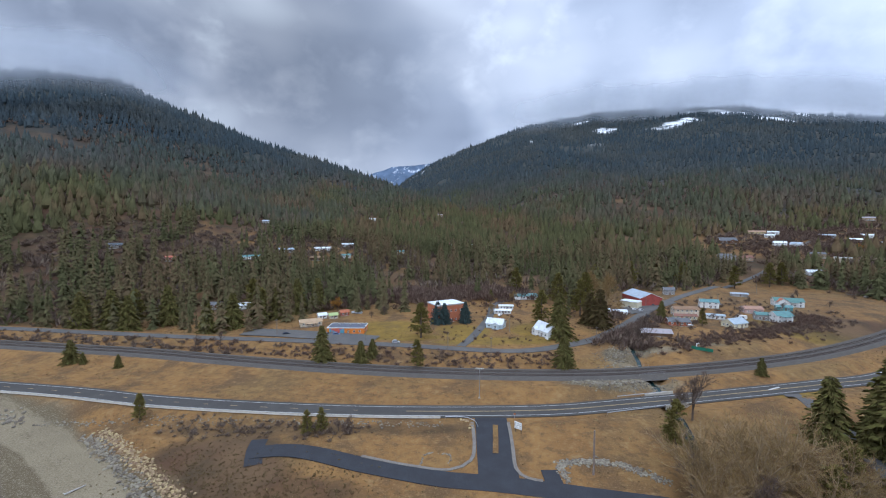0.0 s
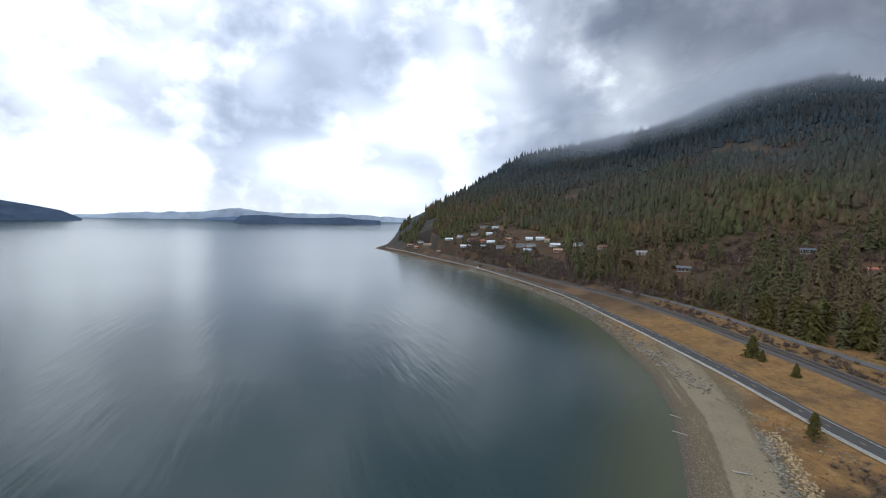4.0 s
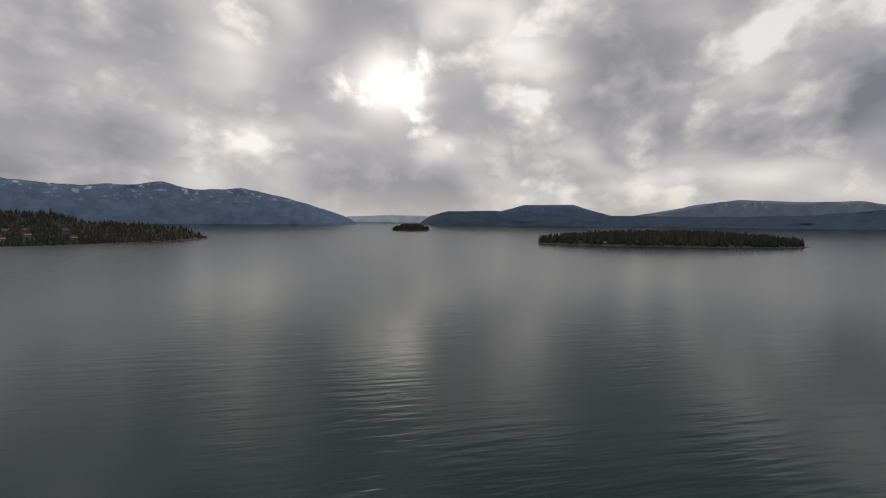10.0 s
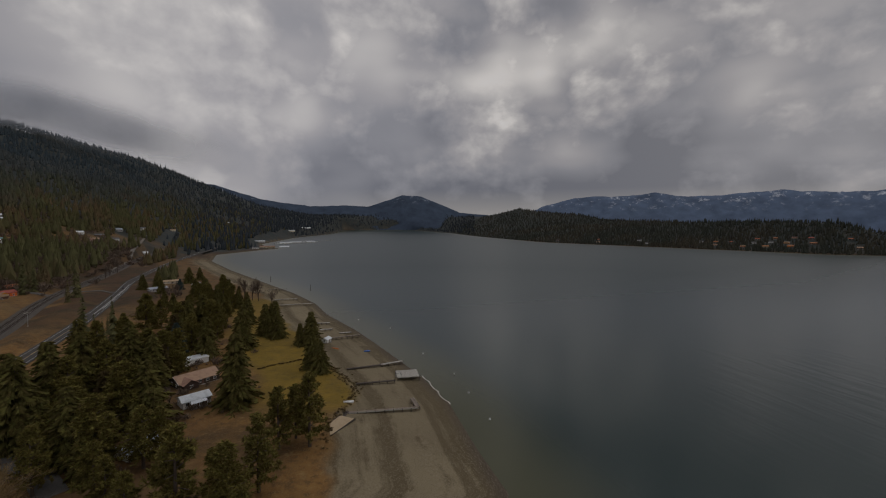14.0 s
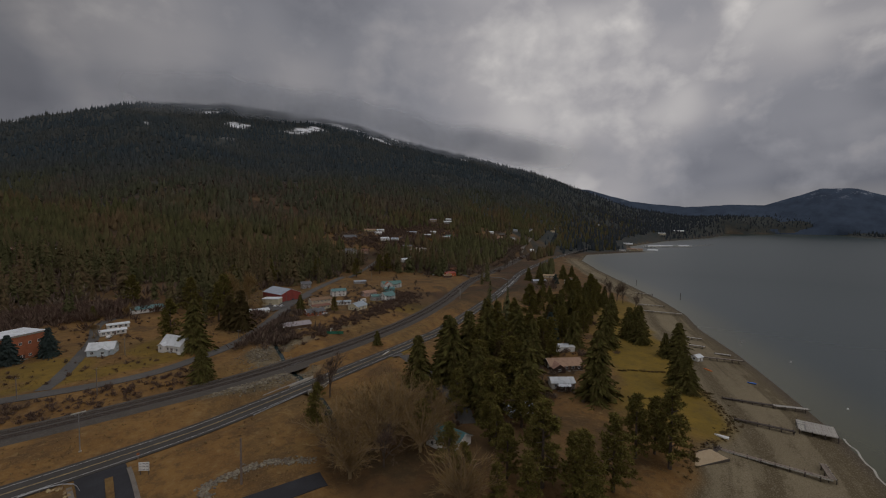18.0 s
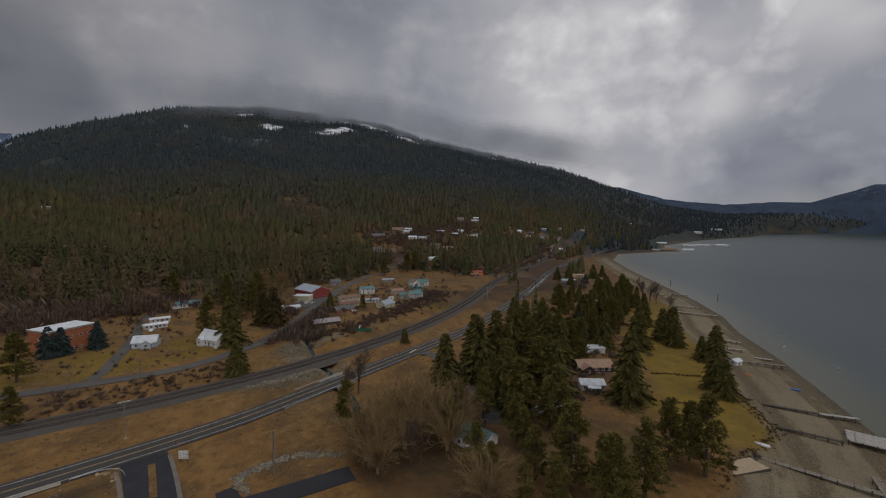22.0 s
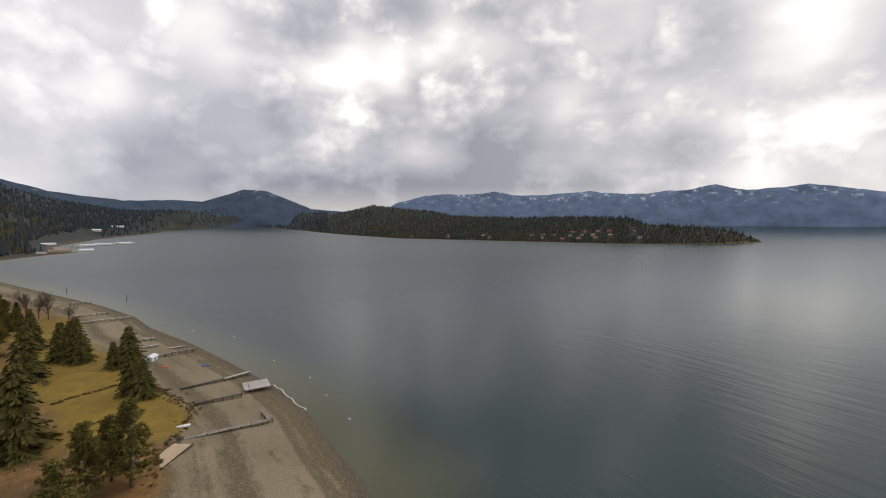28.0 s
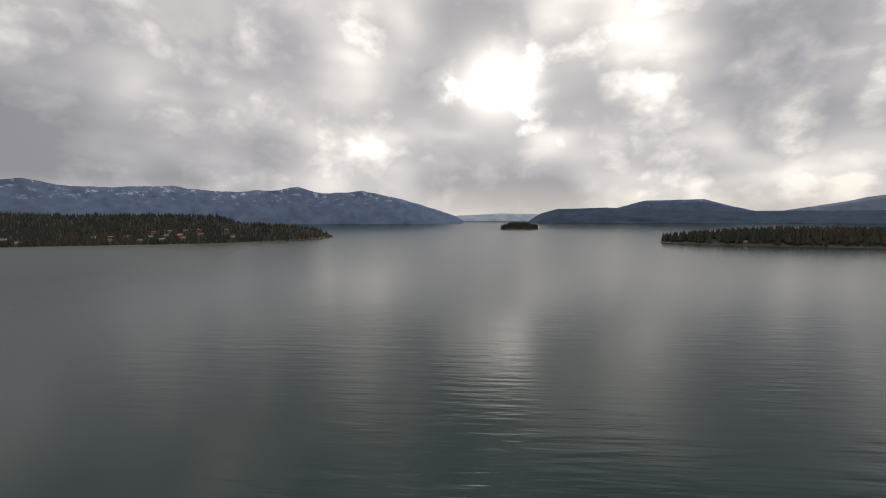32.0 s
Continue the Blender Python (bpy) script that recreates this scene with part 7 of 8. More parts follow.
dock([(412, 130.4), (418.5, 109.9)], 2.0, 2.2, GREY_DECK, "long white-edged dock over the beach")
dock([(480.2, 156.7), (482.9, 139.3)], 2.2, 2.2, GREY_DECK, "pale dock at the far end of the beach")
dock([(287, 47.6), (289, 39.7)], 2.2, 0.9, GREY_DECK, "pale float lying flat on the sand")
lift = thing("boat_lift", pose(197, 5, 2.0, 0, 0, 100), "steel boat lift frame standing on the platform", "boat lift")
for x, y in ((-1.2, -1), (1.2, -1), (-1.2, 1), (1.2, 1)):
    part("upright", Shape().tube((x, y, 0), (x, y, 2.4), 0.07, 0.07, 6), GREY_STEEL, lift)
for y in (-1, 1):
    part("beam", Shape().box(0, y, 2.3, 2.6, 0.12, 0.14), GREY_STEEL, lift)
deck_pad = thing("beach_deck", pose(160, 26, 1.95, 0, 0, 80), "dark wooden landing at the head of the dock", "deck")
for k in range(9):
    part("plank", shared(("pad", 1), lambda: Shape().box(0, 0, -0.05, 0.45, 5.2, 0.08, 0, 0.01).mesh("plank", DARK_WOOD)), DARK_WOOD, deck_pad, at=pose(-2 + 0.5 * k, 0, 0))
for x, y in ((-2, -2.3), (-2, 2.3), (2, -2.3), (2, 2.3)):
    part("post", Shape().box(x, y, -2, 0.2, 0.2, 1.95), DARK_WOOD, deck_pad)
chair_spots = [(159.5, 27.5, 10), (160.8, 27.2, 60), (159.2, 25.0, 120), (160.5, 24.4, 200)]
for x, y, a in chair_spots:
    ch = thing("deck_chair", pose(x, y, 1.98, 0, 0, a), "dark slatted wooden chair on the landing", "chair", "chairs on the landing")
    part("seat", Shape().box(0, 0, 0.36, 0.55, 0.55, 0.06), DARK_WOOD, ch)
    part("backrest", Shape().add([(-0.27, 0.24, 0.4), (0.27, 0.24, 0.4), (0.27, 0.5, 1.05), (-0.27, 0.5, 1.05), (-0.27, 0.29, 0.4), (0.27, 0.29, 0.4), (0.27, 0.55, 1.05), (-0.27, 0.55, 1.05)], [(0, 1, 2, 3), (7, 6, 5, 4), (0, 4, 5, 1), (1, 5, 6, 2), (2, 6, 7, 3), (3, 7, 4, 0)]), DARK_WOOD, ch)
    for sx in (-0.24, 0.24):
        for sy in (-0.24, 0.24):
            part("leg", Shape().box(sx, sy, 0, 0.06, 0.06, 0.36), DARK_WOOD, ch)
boathouse = house(264.5, 52, 60, 5, 4, 2.2, 1.0, "white_siding", "white_metal_roof", "small white boat shed at the beach edge", windows=(1, 1), category="boat shed", name="boat_shed")
patio = thing("patio", pose(150, 26.5, floor_at(150, 26.5), 0, 0, -28), "pale tan sand terrace held by timber", "patio")
part("surface", Shape().box(0, 0, -0.6, 14, 6.4, 0.72, 0, 0.04), material("terrace_sand", (0.42, 0.32, 0.20), 0.95, [(0.3, 4, 0.4, 0.7, (0.35, 0.26, 0.16)), (3.0, 4, 0.45, 0.7, (0.46, 0.37, 0.25))], 0.02), patio)
for y in (-3.3, 3.3):
    part("edging", Shape().box(0, y, -0.7, 14.4, 0.2, 0.95), DARK_WOOD, patio)


def hull(length, wide, high):
    """An open boat's hull with a pointed bow, upturned or upright."""
    s = Shape()
    rings = []
    for u, k, zz in ((0, 0.75, 0.05), (0.2, 0.95, 0.0), (0.5, 1.0, 0.0), (0.75, 0.75, 0.05), (0.92, 0.35, 0.14), (1.0, 0.03, 0.25)):
        x = (u - 0.5) * length
        rings.append([(x, -wide / 2 * k, high), (x, -wide / 2 * k * 0.85, high * 0.35), (x, -wide * 0.12 * k, zz * high), (x, wide * 0.12 * k, zz * high), (x, wide / 2 * k * 0.85, high * 0.35), (x, wide / 2 * k, high)])
    pts = [p for r_ in rings for p in r_]
    faces = [(6 * i + j, 6 * i + j + 1, 6 * i + 7 + j, 6 * i + 6 + j) for i in range(5) for j in range(5)]
    faces += [(0, 5, 4, 3, 2, 1), *[(6 * i, 6 * i + 6, 6 * i + 11, 6 * i + 5) for i in range(5)]]
    return s.add(pts, faces)


WHITE_GEL = material("white_gelcoat", (0.78, 0.78, 0.76), 0.35, [(0.8, 3, 0.5, 0.75, (0.62, 0.61, 0.58))])
BLUE_GEL = material("blue_plastic", (0.03, 0.14, 0.50), 0.4, [(0.8, 3, 0.5, 0.75, (0.02, 0.10, 0.36))])
TARP_BLUE = material("blue_tarp", (0.04, 0.20, 0.55), 0.6, [(0.6, 3, 0.45, 0.7, (0.03, 0.14, 0.40))], 0.05)
TARP_GREY = material("grey_tarp", (0.36, 0.37, 0.38), 0.7, [(0.6, 3, 0.45, 0.7, (0.26, 0.27, 0.28))], 0.05)
row = thing("rowing_boat", pose(171, 25, floor_at(171, 25) + 0.75, 180, 0, 95), "upturned white rowing boat on the lawn edge", "boat")
part("hull", hull(4.4, 1.5, 0.7), WHITE_GEL, row)
part("keel", Shape().box(0, 0, -0.06, 3.8, 0.06, 0.1), GREY_DECK, row)
kayak = thing("kayak", pose(244.5, 24.8, floor_at(244.5, 24.8) + 0.02, 0, 0, 100), "small blue plastic boat on the sand", "boat")
part("hull", hull(3.6, 1.4, 0.5), BLUE_GEL, kayak)
part("bench", Shape().box(0, 0, 0.36, 0.3, 1.2, 0.06), GREY_DECK, kayak)
canoe = thing("orange_canoe", pose(250, 44, floor_at(250, 44) + 0.5, 180, 0, 60), "upturned orange canoe beside the trees", "boat")
part("hull", hull(5.0, 1.1, 0.5), material("orange_plastic", (0.55, 0.16, 0.04), 0.5, [(0.8, 3, 0.5, 0.75, (0.40, 0.11, 0.03))]), canoe)
white_boat = thing("motor_boat", pose(-49.5, 341.5, floor_at(-49.5, 341.5) + 0.6, 0, 0, 20), "white motor boat parked on the grass", "boat")
part("hull", hull(6.0, 2.3, 1.2), WHITE_GEL, white_boat)
part("cabin", Shape().box(0.4, 0, 1.2, 2.2, 1.7, 0.8, 0, 0.2), WHITE_GEL, white_boat)
part("cradle", Shape().box(-1.5, 0, -0.6, 0.2, 2, 0.75).box(1.5, 0, -0.6, 0.2, 2, 0.85), DARK_WOOD, white_boat)
for k, (x, y) in enumerate([(204.9, -22.8), (180.9, -26.7), (154.9, -31.2), (238.9, -8.2), (300.7, 13.5), (330, 40)]):
    b = thing("mooring_buoy", pose(x, y, 0.0), "white round mooring buoy floating on the water", "buoy", "mooring buoys")
    ball = Shape()
    for u0, u1 in ((-0.35, 0.05), (0.05, 0.45), (0.45, 0.62)):
        ball.tube((0, 0, u0), (0, 0, u1), math.sqrt(max(0.01, 0.42 - (u0 - 0.1) ** 2)) * 0.6, math.sqrt(max(0.01, 0.42 - (u1 - 0.1) ** 2)) * 0.6, 10)
    part("float", ball, WHITE_GEL, b)
    part("ring", Shape().tube((0, 0, 0.62), (0, 0, 0.8), 0.06, 0.06, 6), GREY_STEEL, b)
for x, y, h in ((479.3, 111.3, 7), (559.3, 181, 7)):
    p = thing("mooring_pile", pose(x, y, 0), "dark timber mooring pile in the lake", "pile", "mooring piles")
    part("pole", Shape().tube((0, 0, -3), (0, 0, h), 0.3, 0.26, 8), DARK_WOOD, p)
    part("cap", Shape().tube((0, 0, h), (0, 0, h + 0.2), 0.3, 0.1, 8), GREY_STEEL, p)
drift = thing("drift_log", pose(-102.5, 112.2, floor_at(-102.5, 112.2) + 0.2, 0, 0, 58), "bleached drift log lying on the sand", "log")
part("stem", Shape().tube((-2.2, 0, 0), (2.2, 0, 0.12), 0.28, 0.17, 8), GREY_DECK, drift)
part("root_stub", Shape().tube((-2.2, 0, 0), (-2.7, 0.4, 0.3), 0.2, 0.05, 6).tube((-2.2, 0, 0), (-2.7, -0.4, 0.1), 0.2, 0.05, 6), GREY_DECK, drift)
for x, y, a, n in ((-140, 120, 30, 4), (-128, 112, 40, 5)):
    q = thing("drift_log", pose(x, y, max(0.1, floor_at(x, y)) + 0.1, 0, 0, a), "thin pale drift log at the water's edge", "log", "drift logs")
    part("stem", Shape().tube((-n / 2, 0, 0), (n / 2, 0, 0.05), 0.2, 0.12, 7), GREY_DECK, q)

foam_line = spline([(204, -6.5, 0.06), (195, -9.5, 0.06), (186, -12.0, 0.06), (177, -14.5, 0.06), (170, -17.3, 0.06)], 1.2)
foam_line[:, :2] += 0.35 * np.sin(np.arange(len(foam_line))[:, None] * np.array([1.3, 0.7]))
tagged(new("foam_line", loft("foam_line", foam_line, [(-0.3, -0.04), (-0.15, 0.02), (0.12, 0.03), (0.3, -0.04)], GREY_DECK)), "thin pale foam line along the water's edge", "foam", kind="structure")

# ---- poles, sign, fence ----
def utility_pole(x, y, tall, label="weathered wooden utility pole with a crossarm", arm=True, thick=0.2):
    p = thing("utility_pole", pose(x, y, floor_at(x, y), 0, 0, random.uniform(-20, 20)), label, "pole", "utility poles")
    part("pole", Shape().tube((0, 0, -0.5), (0, 0, tall), thick, thick * 0.7, 8), WOOD, p)
    if arm:
        part("crossarm", Shape().box(0, 0, tall - 0.8, 2.4, 0.12, 0.14), DARK_WOOD, p)
        for k in (-1, -0.4, 0.4, 1):
            part("insulator", Shape().tube((k, 0, tall - 0.66), (k, 0, tall - 0.46), 0.05, 0.04, 6), GREY_STEEL, p)


for x, y, h in ((2.8, 224.8, 9), (24.8, 210.4, 11), (42, 259, 9), (-102.6, 254, 10), (-109, 315, 10), (90, 240, 9), (190, 300, 9), (230, 345, 9), (165, 335, 9), (300, 395, 9), (-45, 240, 9)):
    utility_pole(x, y, h)
utility_pole(43.2, 115.0, 13, "tall bare wooden pole beside the stone wall", False, 0.32)


def lamp_mast(x, y, tall, turn):
    p = thing("signal_mast", pose(x, y, floor_at(x, y), 0, 0, turn), "pale steel signal mast with a bar on top", "mast", "railway signal masts")
    part("pole", Shape().tube((0, 0, -0.4), (0, 0, tall), 0.14, 0.1, 8), GREY_STEEL, p)
    part("bar", Shape().box(0, 0, tall, 3.6, 0.35, 0.35, 0, 0.05), GREY_DECK, p)
    part("brace", Shape().tube((0, 0, tall - 1.2), (1.2, 0, tall), 0.04, 0.04, 5).tube((0, 0, tall - 1.2), (-1.2, 0, tall), 0.04, 0.04, 5), GREY_STEEL, p)
    part("footing", Shape().box(0, 0, -0.3, 0.8, 0.8, 0.5, 0, 0.05), CONCRETE, p)


lamp_mast(15, 166, 12, 0)
lamp_mast(300, 257, 9, -40)
board = thing("notice_sign", pose(25.7, 137.7, floor_at(25.7, 137.7), 0, 0, -40), "white multi-panel notice sign on two dark posts", "sign")
for k in (-1.1, 1.1):
    part("post", Shape().box(k, 0.12, -0.4, 0.18, 0.18, 4.2), DARK_WOOD, board)
for i in range(3):
    for j in range(3):
        pn = part("panel", Shape().box(-0.95 + 0.95 * i, -0.02, 1.2 + 0.85 * j, 0.88, 0.06, 0.76, 0, 0.01), PAINTS["trim_white"], board)
        part("text_bar", Shape().box(-0.95 + 0.95 * i, -0.06, 1.5 + 0.85 * j, 0.6, 0.03, 0.12), DARK_WOOD, pn)
stop = thing("marker_post", pose(26.5, 149.5, floor_at(26.5, 149.5)), "small red-topped marker post by the entrance", "marker")
part("post", Shape().box(0, 0, -0.3, 0.1, 0.1, 2.2), GREY_STEEL, stop)
part("plate", Shape().box(0, -0.07, 1.4, 0.75, 0.04, 0.6), PAINTS["red_siding"], stop)
fence = thing("wire_fence", pose(140, 221, floor_at(140, 221), 0, 0, -42), "small green mesh fence round a white pump", "fence")
GREEN_PAINT = paint("green_paint", (0.03, 0.16, 0.10))
for k in range(6):
    part("post", Shape().box(-5 + 2 * k, 0, -0.3, 0.12, 0.12, 2.3), GREEN_PAINT, fence)
for k in range(5):
    part("panel", Shape().box(-4 + 2 * k, 0, 0.1, 1.86, 0.05, 1.7), GREEN_PAINT, fence)
part("pump_head", Shape().tube((-3, 2, -0.3), (-3, 2, 3.2), 0.25, 0.25, 8).tube((-3, 2, 2.8), (-1.8, 2, 3.4), 0.2, 0.2, 8), WHITE_GEL, fence, "white pump pipe")


# ---- vehicles ----
def car(x, y, turn, mat, label, z=None, tall=1.0, kind="car"):
    zz = floor_at(x, y) + 0.25 if z is None else z
    root = thing(kind, pose(x, y, zz, 0, 0, turn), label, "car", "parked cars")
    side = [(-2.25, 0.35), (2.2, 0.35), (2.28, 0.75), (1.2, 0.95), (0.55, 1.45 * tall), (-1.35, 1.48 * tall), (-2.1, 1.0), (-2.28, 0.7)]
    part("body", Shape().prism(side, -0.88, 0.88), mat, root)
    glass = [(1.02, 0.98), (0.5, 1.40 * tall), (-1.3, 1.42 * tall), (-1.85, 1.02)]
    for y0, y1 in ((-0.90, -0.885), (0.885, 0.90)):
        part("side_window", Shape().prism(glass, y0, y1), GLASS, root)
    part("windscreen", Shape().add([(1.2, -0.75, 0.97), (1.2, 0.75, 0.97), (0.58, 0.7, 1.44 * tall), (0.58, -0.7, 1.44 * tall)], [(0, 1, 2, 3)]).add([(1.22, -0.75, 0.98), (1.22, 0.75, 0.98), (0.6, 0.7, 1.45 * tall), (0.6, -0.7, 1.45 * tall)], [(0, 1, 2, 3)]), GLASS, root)
    for wx_ in (-1.4, 1.4):
        for wy_ in (-0.86, 0.86):
            tyre = part("wheel", Shape().tube((wx_, wy_ - 0.1, 0.33), (wx_, wy_ + 0.1, 0.33), 0.33, 0.33, 12), RUBBER, root)
            part("rim", Shape().tube((wx_, wy_ - 0.12, 0.33), (wx_, wy_ + 0.12, 0.33), 0.2, 0.2, 8), GREY_STEEL, tyre)
    for wy_ in (-0.6, 0.6):
        part("headlight", Shape().box(2.26, wy_, 0.62, 0.06, 0.35, 0.14), WHITE_GEL, root)
        part("tail_light", Shape().box(-2.27, wy_, 0.72, 0.06, 0.3, 0.16), PAINTS["red_siding"], root)


CAR_PAINT = {n: material(n, c, 0.3, specular=0.6) for n, c in {"white_car_paint": (0.72, 0.72, 0.72), "dark_car_paint": (0.02, 0.025, 0.04), "silver_car_paint": (0.45, 0.46, 0.48), "red_car_paint": (0.35, 0.04, 0.03), "blue_car_paint": (0.06, 0.12, 0.25)}.items()}
car(-27, 236, 3, CAR_PAINT["silver_car_paint"], "silver estate car parked beside the street", tall=1.1)
car(-97, 254.5, 30, CAR_PAINT["dark_car_paint"], "dark saloon car in the shop lot")
car(-66, 254.5, 5, CAR_PAINT["blue_car_paint"], "blue-grey car before the orange cafe")
car(-72, 255.5, 80, CAR_PAINT["dark_car_paint"], "dark car before the orange cafe")
car(315, 238, 26, CAR_PAINT["white_car_paint"], "white car on the highway lane", z=4.04)
car(481, 313, 26, CAR_PAINT["dark_car_paint"], "dark car on the far highway", z=4.04)
car(-640, 175, 10, CAR_PAINT["white_car_paint"], "white car on the lakeside highway", z=4.04)
for x, y, a, c, text in ((150, 322, 30, "white_car_paint", "white car in the warehouse yard"), (153, 318, 35, "silver_car_paint", "silver car in the warehouse yard"), (172, 337, 60, "dark_car_paint", "dark car beside the warehouse"), (202, 300, 10, "dark_car_paint", "dark car by the trailer"),
                         (228, 340, 20, "silver_car_paint", "silver car by the teal house"), (42, 302, 60, "white_car_paint", "white car beside the trailer"), (180, 296, 0, "blue_car_paint", "blue car at the motel"), (163, 270, 30, "white_car_paint", "white pickup by the shed"),
                         (395, 385, 20, "white_car_paint", "white car by the orange house"), (505, 590, 20, "white_car_paint", "white car on the hillside"), (478, 600, 30, "red_car_paint", "red car above the field")):
    car(x, y, a, CAR_PAINT[c], text)
camper = thing("camper_trailer", pose(212, 292, floor_at(212, 292), 0, 0, -20), "white camper trailer beside a house", "camper")
part("body", Shape().prism([(-3.2, 0.5), (3.0, 0.5), (3.3, 1.4), (2.9, 2.9), (-3.0, 2.9), (-3.3, 1.5)], -1.15, 1.15), WHITE_GEL, camper)
part("window", Shape().box(0.6, -1.16, 1.5, 1.4, 0.06, 0.7), GLASS, camper)
for y in (-1.05, 1.05):
    part("wheel", Shape().tube((0, y - 0.12, 0.35), (0, y + 0.12, 0.35), 0.36, 0.36, 12), RUBBER, camper)
tarp = thing("tarp_heap", pose(-66, 315, floor_at(-66, 315)), "heap under a torn grey tarpaulin", "heap")
g = np.random.default_rng(4)
heap = Shape()
for k in range(9):
    heap.rock(g.uniform(-3.5, 3.5), g.uniform(-1.5, 1.5), 0.5, g.uniform(1.8, 3.2), g)
part("cover", heap, TARP_GREY, tarp)
bluetarp = thing("blue_tarp_cover", pose(184, 315, floor_at(184, 315)), "blue tarpaulin over stacked goods", "tarp")
part("cover", Shape().prism([(-3, 0), (3, 0), (2.8, 1.3), (0, 1.9), (-2.8, 1.2)], -1.2, 1.2), TARP_BLUE, bluetarp)

# ---- marina in the bay ----
def boat(x, y, a, n):
    b = thing("moored_boat", pose(x, y, -0.15, 0, 0, a), "white moored motor boat in the marina", "boat", "boats in the marina")
    part("hull", hull(n, n * 0.34, n * 0.2), WHITE_GEL, b)
    part("cabin", Shape().box(-0.05 * n, 0, n * 0.2, n * 0.42, n * 0.24, n * 0.13, 0, 0.15), WHITE_GEL, b)
    part("window_band", Shape().box(-0.05 * n, 0, n * 0.25, n * 0.38, n * 0.25, n * 0.045), GLASS, b)


for pts, label in (([(1615, 505), (1720, 478), (1800, 425)], "main walkway of the marina"), ([(1690, 486), (1722, 425)], "finger pier in the marina"), ([(1745, 466), (1790, 400)], "finger pier in the marina"), ([(1800, 425), (2120, 372)], "outer breakwater pier of the marina")):
    line = spline([(x, y, 0.4) for x, y in pts], 6)
    pier = thing("marina_pier", pose(0, 0, 0), label, "pier", "marina piers")
    part("deck", loft("deck", line, [(-1.8, -0.5), (-1.8, 0.35), (1.8, 0.35), (1.8, -0.5)], GREY_DECK), GREY_DECK, pier)
    for p in line[::4]:
        part("pile", shared("marina_pile", lambda: Shape().tube((0, 0, -3), (0, 0, 3.4), 0.3, 0.26, 7).mesh("pile", DARK_WOOD)), DARK_WOOD, pier, at=pose(p[0], p[1], 0))
g = np.random.default_rng(8)
for k in range(26):
    boat(1630 + 9.5 * k + g.uniform(-4, 4), 500 - 3.6 * k + (11 if k % 2 else -11) + g.uniform(-4, 4), g.uniform(60, 120), g.uniform(10, 17))
house(1425, 415, 5, 30, 14, 5, 3, "white_siding", "white_metal_roof", "white marina boathouse with a pale roof", windows=(5, 2), category="boathouse", name="boathouse")
house(1350, 445, 5, 44, 12, 5, 2, "tan_siding", "tan_shingles", "long tan lodge above the marina", windows=(8, 2), category="lodge", name="lodge", storeys=2)
house(1290, 460, 5, 18, 9, 4, 2, "white_siding", "grey_shingles", "white house near the marina", windows=(3, 2))
for x, y, long in ((1655, 478, 38), (1705, 452, 44), (1775, 408, 34)):
    house(x, y, 8, long, 13, 4.6, 2.2, "white_siding", "white_metal_roof", "long white covered mooring shed on the marina water", windows=(0, 0), category="boathouse", name="boathouse", lift=max(0.0, 0.6 - floor_at(x, y)))
house(1700, 590, 5, 40, 12, 5, 2, "white_siding", "white_metal_roof", "row of white boat sheds in the bay", windows=(6, 1), category="boat shed", name="boat_shed")
house(2500, 690, 5, 46, 14, 9, 3, "cream_siding", "white_metal_roof", "pale lakeside building far in the bay", windows=(6, 1), storeys=2)
house(2900, 700, 5, 60, 16, 7, 3, "white_siding", "white_metal_roof", "white boathouse row far in the bay", windows=(6, 1), category="boathouse", name="boathouse")


# ---- far shores ----
def hazed_material(name, colour, snow, low, high):
    m = bpy.data.materials.new(name)
    m.use_nodes = True
    n = Nodes(m.node_tree)
    where = n.node("ShaderNodeNewGeometry").outputs["Position"]
    z = n.node("ShaderNodeSeparateXYZ", {0: where}).outputs[2]
    patch = n.noise(0.009, 6, where, 0.65)
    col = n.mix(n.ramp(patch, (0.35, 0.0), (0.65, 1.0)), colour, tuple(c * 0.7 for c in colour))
    if snow:
        k = n.math("MULTIPLY", n.ramp(n.math("DIVIDE", n.math("SUBTRACT", z, low), high - low), (0.0, 0.0), (1.0, 1.0)), n.ramp(n.noise(0.014, 7, where, 0.72), (0.55, 0.0), (0.66, 1.0)))
        col = n.mix(k, col, (0.56, 0.60, 0.66))
    p = n.node("ShaderNodeBsdfPrincipled", {"Base Color": col, "Roughness": 1.0, "Specular IOR Level": 0.0})
    n.node("ShaderNodeOutputMaterial", {0: p.outputs[0]})
    return m


